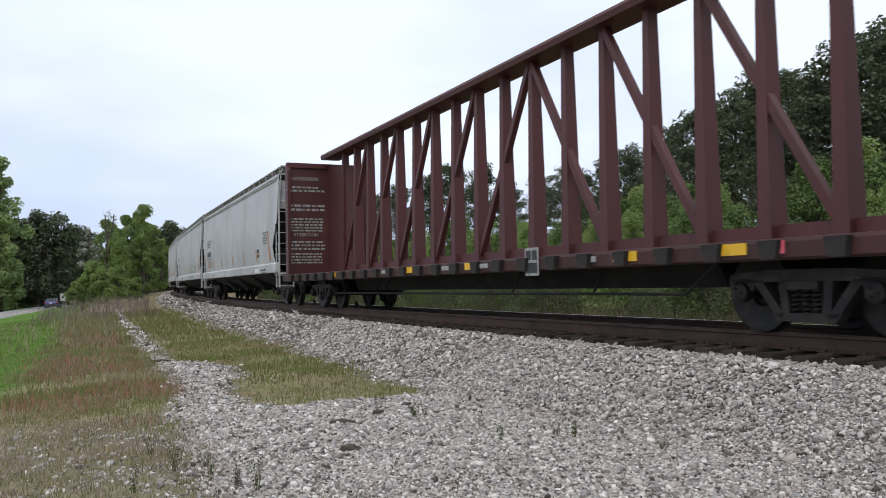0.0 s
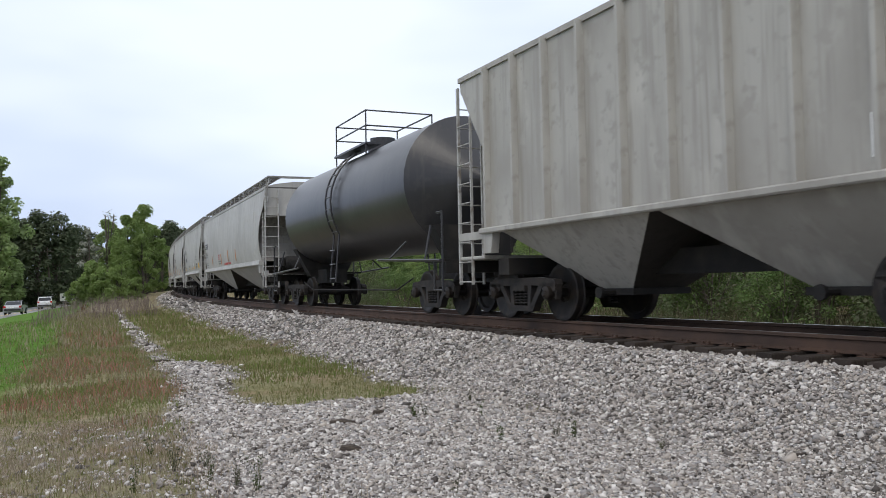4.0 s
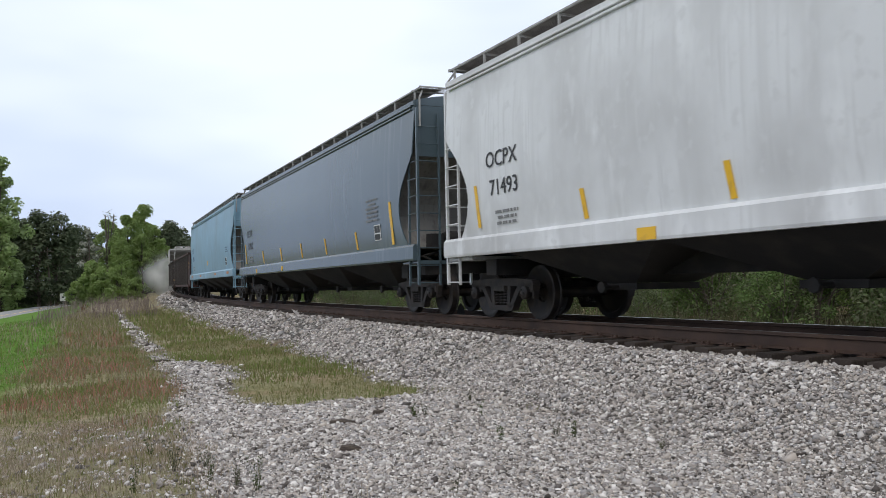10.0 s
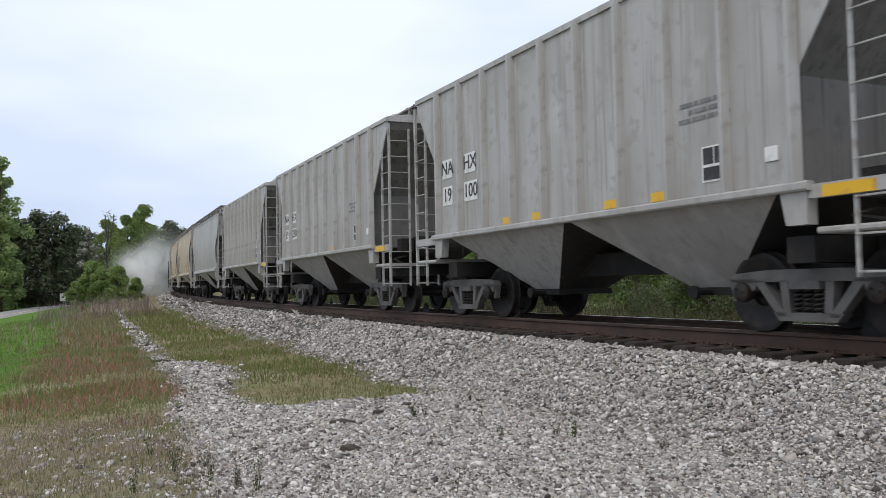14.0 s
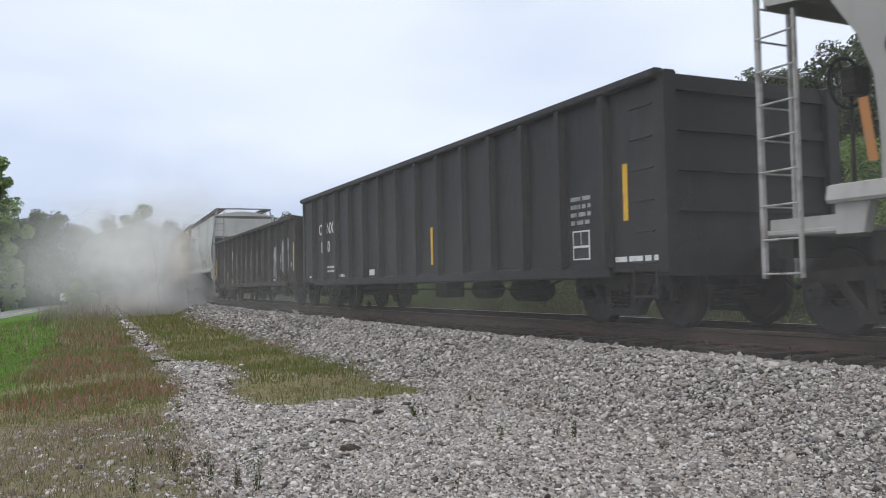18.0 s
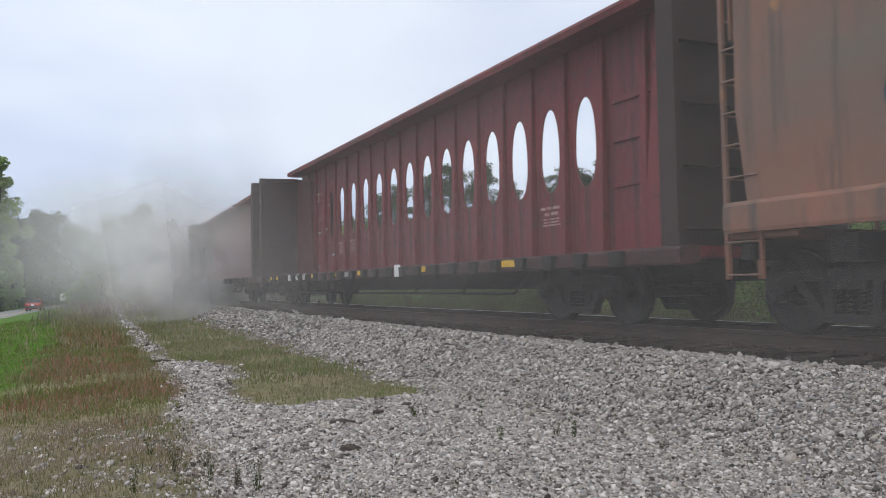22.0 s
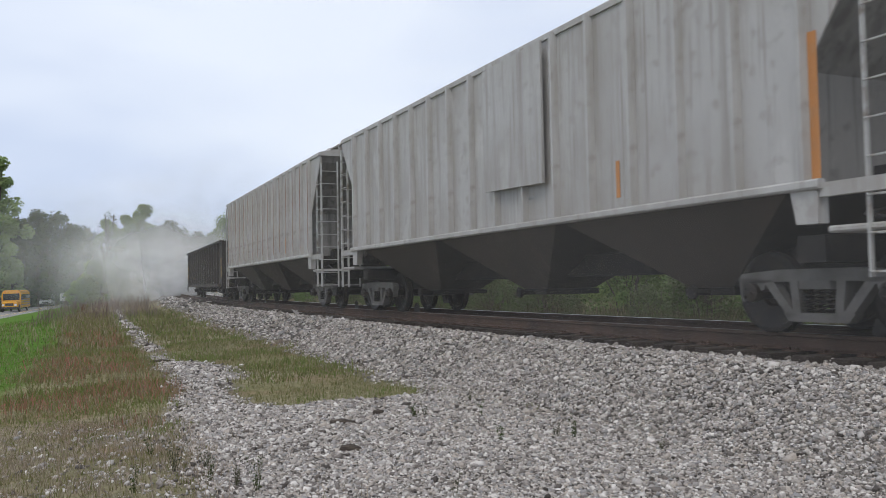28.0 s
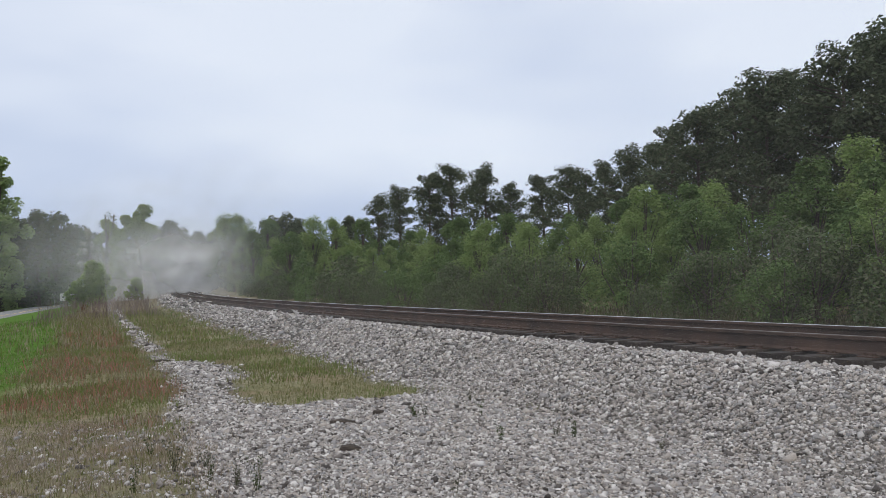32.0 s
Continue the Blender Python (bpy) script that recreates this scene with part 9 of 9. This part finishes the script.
def billow(label, rw, rh, dens, seed):
    """A bowed, lumpy puff, open at the back, thinning out to its rim."""
    rnd = random.Random(seed)
    ph = [rnd.uniform(0, 6.28) for _ in range(4)]
    vs, th, fs = [(0.35 * rw, 0, 0)], [dens], []
    na, nr = 28, 9
    for i in range(1, nr + 1):
        q = i / nr
        for k in range(na):
            a = 2 * math.pi * k / na
            rim = 1 + 0.13 * math.sin(2 * a + ph[0]) + 0.09 * math.sin(3 * a + ph[1]) + 0.06 * math.sin(5 * a + ph[2])
            vs.append((0.35 * rw * (1 - q * q) + 0.12 * rw * math.sin(4 * q + 3 * a + ph[3]) * q, rw * q * rim * math.cos(a), rh * q * rim * math.sin(a)))
            th.append(dens * (1 - q * q) ** 2)
    for k in range(na):
        fs.append((0, 1 + k, 1 + (k + 1) % na))
        for i in range(nr - 1):
            fs.append((1 + i * na + k, 1 + (i + 1) * na + k, 1 + (i + 1) * na + (k + 1) % na, 1 + i * na + (k + 1) % na))
    ob = dust_mesh("dust_billow", vs, fs, th, PUFF)
    return tagged(ob, label, "dust", "dust raised by the train")


# banks: the thing and its rows (seconds, metres it has drifted along the track, metres above its full height)
BANKS = [
    (dust_bank("low pale dust rolling along the wheels", 2.2, -0.9, 3.4, -75, 40, [(0, 0), (18, 0.36), (48, 0.30), (74, 0.11), (115, 0)]),
     [(0, -8, -6), (14.6, -8, -6), (15.6, -4, -3.0), (16.5, 0, 0), (18.5, 0, 0), (20, 8, 0), (21.5, 4, 0), (22.5, -8, 0), (24, -20, -0.3), (26, -34, -0.6), (28, -46, -1.0), (32, -56, -1.4)]),
    (dust_bank("tall thin veil of dust beside the train", 3.9, -1.0, 9.5, -80, 60, [(0, 0), (14, 0.40), (46, 0.40), (70, 0.15), (96, 0.06), (140, 0.03)]),
     [(0, -10, -13), (15.0, -10, -13), (16.8, -16, -6), (18.2, -18, 0), (19.5, 0, 0), (20.7, 12, 0), (22, 4, 0), (23, -4, 0), (24, -9, 0), (25.5, -15, 0), (28, -34, -0.5), (32, -44, -1.5)]),
    (dust_bank("faint haze of dust drifting over the grass", 6.4, -1.6, 6.5, -80, 40, [(0, 0), (20, 0.20), (60, 0.18), (74, 0.13), (86, 0.05), (118, 0)]),
     [(0, -40, -12), (16.0, -40, -12), (18.2, -40, -8), (19.5, -8, 0), (22, 0, 0), (24, -4, 0), (26.5, -14, 0), (32, -26, -0.5)]),
]
# billows: the thing and its rows (seconds, along, across, height)
BILLOWS = [
    (billow("small white puff of dust at the bend", 3.4, 4.6, 0.8, 1), [(0, -230, 0, 2), (8.6, -190, 0, 2), (9.6, -124, 2.5, 1.6), (10.6, -119, 3.0, 2.2), (12, -114, 3.6, 2.8), (14, -110, 5.0, 3.0), (17, -106, 5.5, 3.5), (20, -112, 6, 4), (24, -135, 5, 4), (32, -160, 4, 4)]),
    (billow("white billow of dust at the bend", 7.0, 6.6, 0.75, 2), [(0, -250, 0, 2), (10.8, -200, 0, 2), (12.2, -128, 3, 1.6), (13.4, -116, 3.5, 2.2), (15, -106, 4.0, 3.0), (18, -98, 4.5, 3.6), (21, -100, 4, 4), (24, -106, 4, 4), (28, -135, 3, 4), (32, -170, 2, 4)]),
    (billow("broad pale billow of dust beside the track", 11.0, 10.0, 0.46, 3), [(0, -270, 0, 2), (13.0, -215, 0, 2), (14.6, -126, 3, 1.6), (16, -98, 3, 2.6), (18, -90, 3, 3.6), (21, -88, 3.5, 4.2), (24, -92, 4, 4.0), (28, -106, 5, 1.5), (32, -114, 6, -0.5)]),
    (billow("broad low billow of dust over the track", 10.5, 7.5, 0.56, 4), [(0, -290, 0, 1), (13.8, -225, 0, 1), (15.2, -126, 3, 1.0), (16.4, -72, 3, 1.6), (18, -58, 3.5, 2.6), (20.5, -54, 3.5, 3.2), (23, -58, 3, 3.2), (26, -76, 3, 2.4), (32, -100, 4, -2.0)]),
    (billow("thin low dust drifting over the gravel", 11.0, 5.5, 0.50, 5), [(0, -310, 0, 1), (14.4, -230, 0, 1), (15.8, -122, 2, 0.8), (17, -62, 3, 1.0), (18.5, -40, 3.5, 1.6), (20.5, -33, 4, 2.2), (23, -38, 3, 2.2), (26, -60, 2, 2.6), (32, -92, 0, 3.0)]),
    (billow("wide thin haze of dust before the woods", 26.0, 14.0, 0.24, 6), [(0, -330, 0, 2), (14.8, -240, 0, 1), (16.5, -150, 4, 2.0), (18.5, -124, 5, 4.0), (22, -116, 6, 5.0), (26, -112, 6, 5.0), (32, -108, 4, 4.6)]),
    (billow("wide thin haze of dust over the grass", 17.0, 8.0, 0.22, 7), [(0, -350, 0, 2), (15.4, -250, 0, 1), (17, -110, 5, 1.6), (19, -66, 6, 2.6), (22, -56, 6, 3.0), (25, -62, 6, 3.0), (28, -74, 6, 3.2), (32, -84, 5, 3.4)]),
]


def bank_pose(drift, up):
    return Matrix.Translation((CX, CY, up)) @ Matrix.Rotation(drift * CURV, 4, "Z")


def billow_pose(s, lat, z):
    return Matrix.Translation(on_track(s, lat, z)) @ Matrix.Rotation(heading(s), 4, "Z")


# ---- what moves ----
def car_pose(along, t):
    s = along + gone(t)
    a = heading(s)
    p = on_track(s)
    right, up = Vector((math.sin(a), -math.cos(a), 0)), Vector((0, 0, 1))
    fwd = Vector((math.cos(a), math.sin(a), (rise(s + 0.5) - rise(s - 0.5)))).normalized()
    yax, zax = (-right - up * CANT).normalized(), (up - right * CANT).normalized()
    m = Matrix((fwd, yax, zax)).transposed().to_4x4()
    m.translation = p - up * 0.7525 * CANT
    return m


def motions():
    for car in TRAIN.values():
        along = car["along"]
        walk(car, [(0.5 * k, car_pose(along, 0.5 * k)) for k in range(65)])
    for k, (vehicle, _, _) in enumerate(TRAFFIC):
        walk(vehicle, [(0.5 * q, traffic_pose(k, 0.5 * q)) for q in range(65)])
    for bank, rows in BANKS:
        walk(bank, [(t, bank_pose(drift, up)) for t, drift, up in rows])
    for puff, rows in BILLOWS:
        walk(puff, [(t, billow_pose(s, lat, z)) for t, s, lat, z in rows])
    first = {}
    for sg, ws in WHEELS:
        if sg in first:
            src = first[sg].animation_data
            ws.rotation_mode = "QUATERNION"
            ws.animation_data_create()
            ws.animation_data.action, ws.animation_data.action_slot = src.action, src.action_slot
            continue
        walk(ws, [(k / FPS, pose(sg * AXLE, 0, R_WHEEL) @ Matrix.Rotation(gone(k / FPS) / R_WHEEL, 4, "Y")) for k in range(32 * FPS + 1)])
        first[sg] = ws


motions()
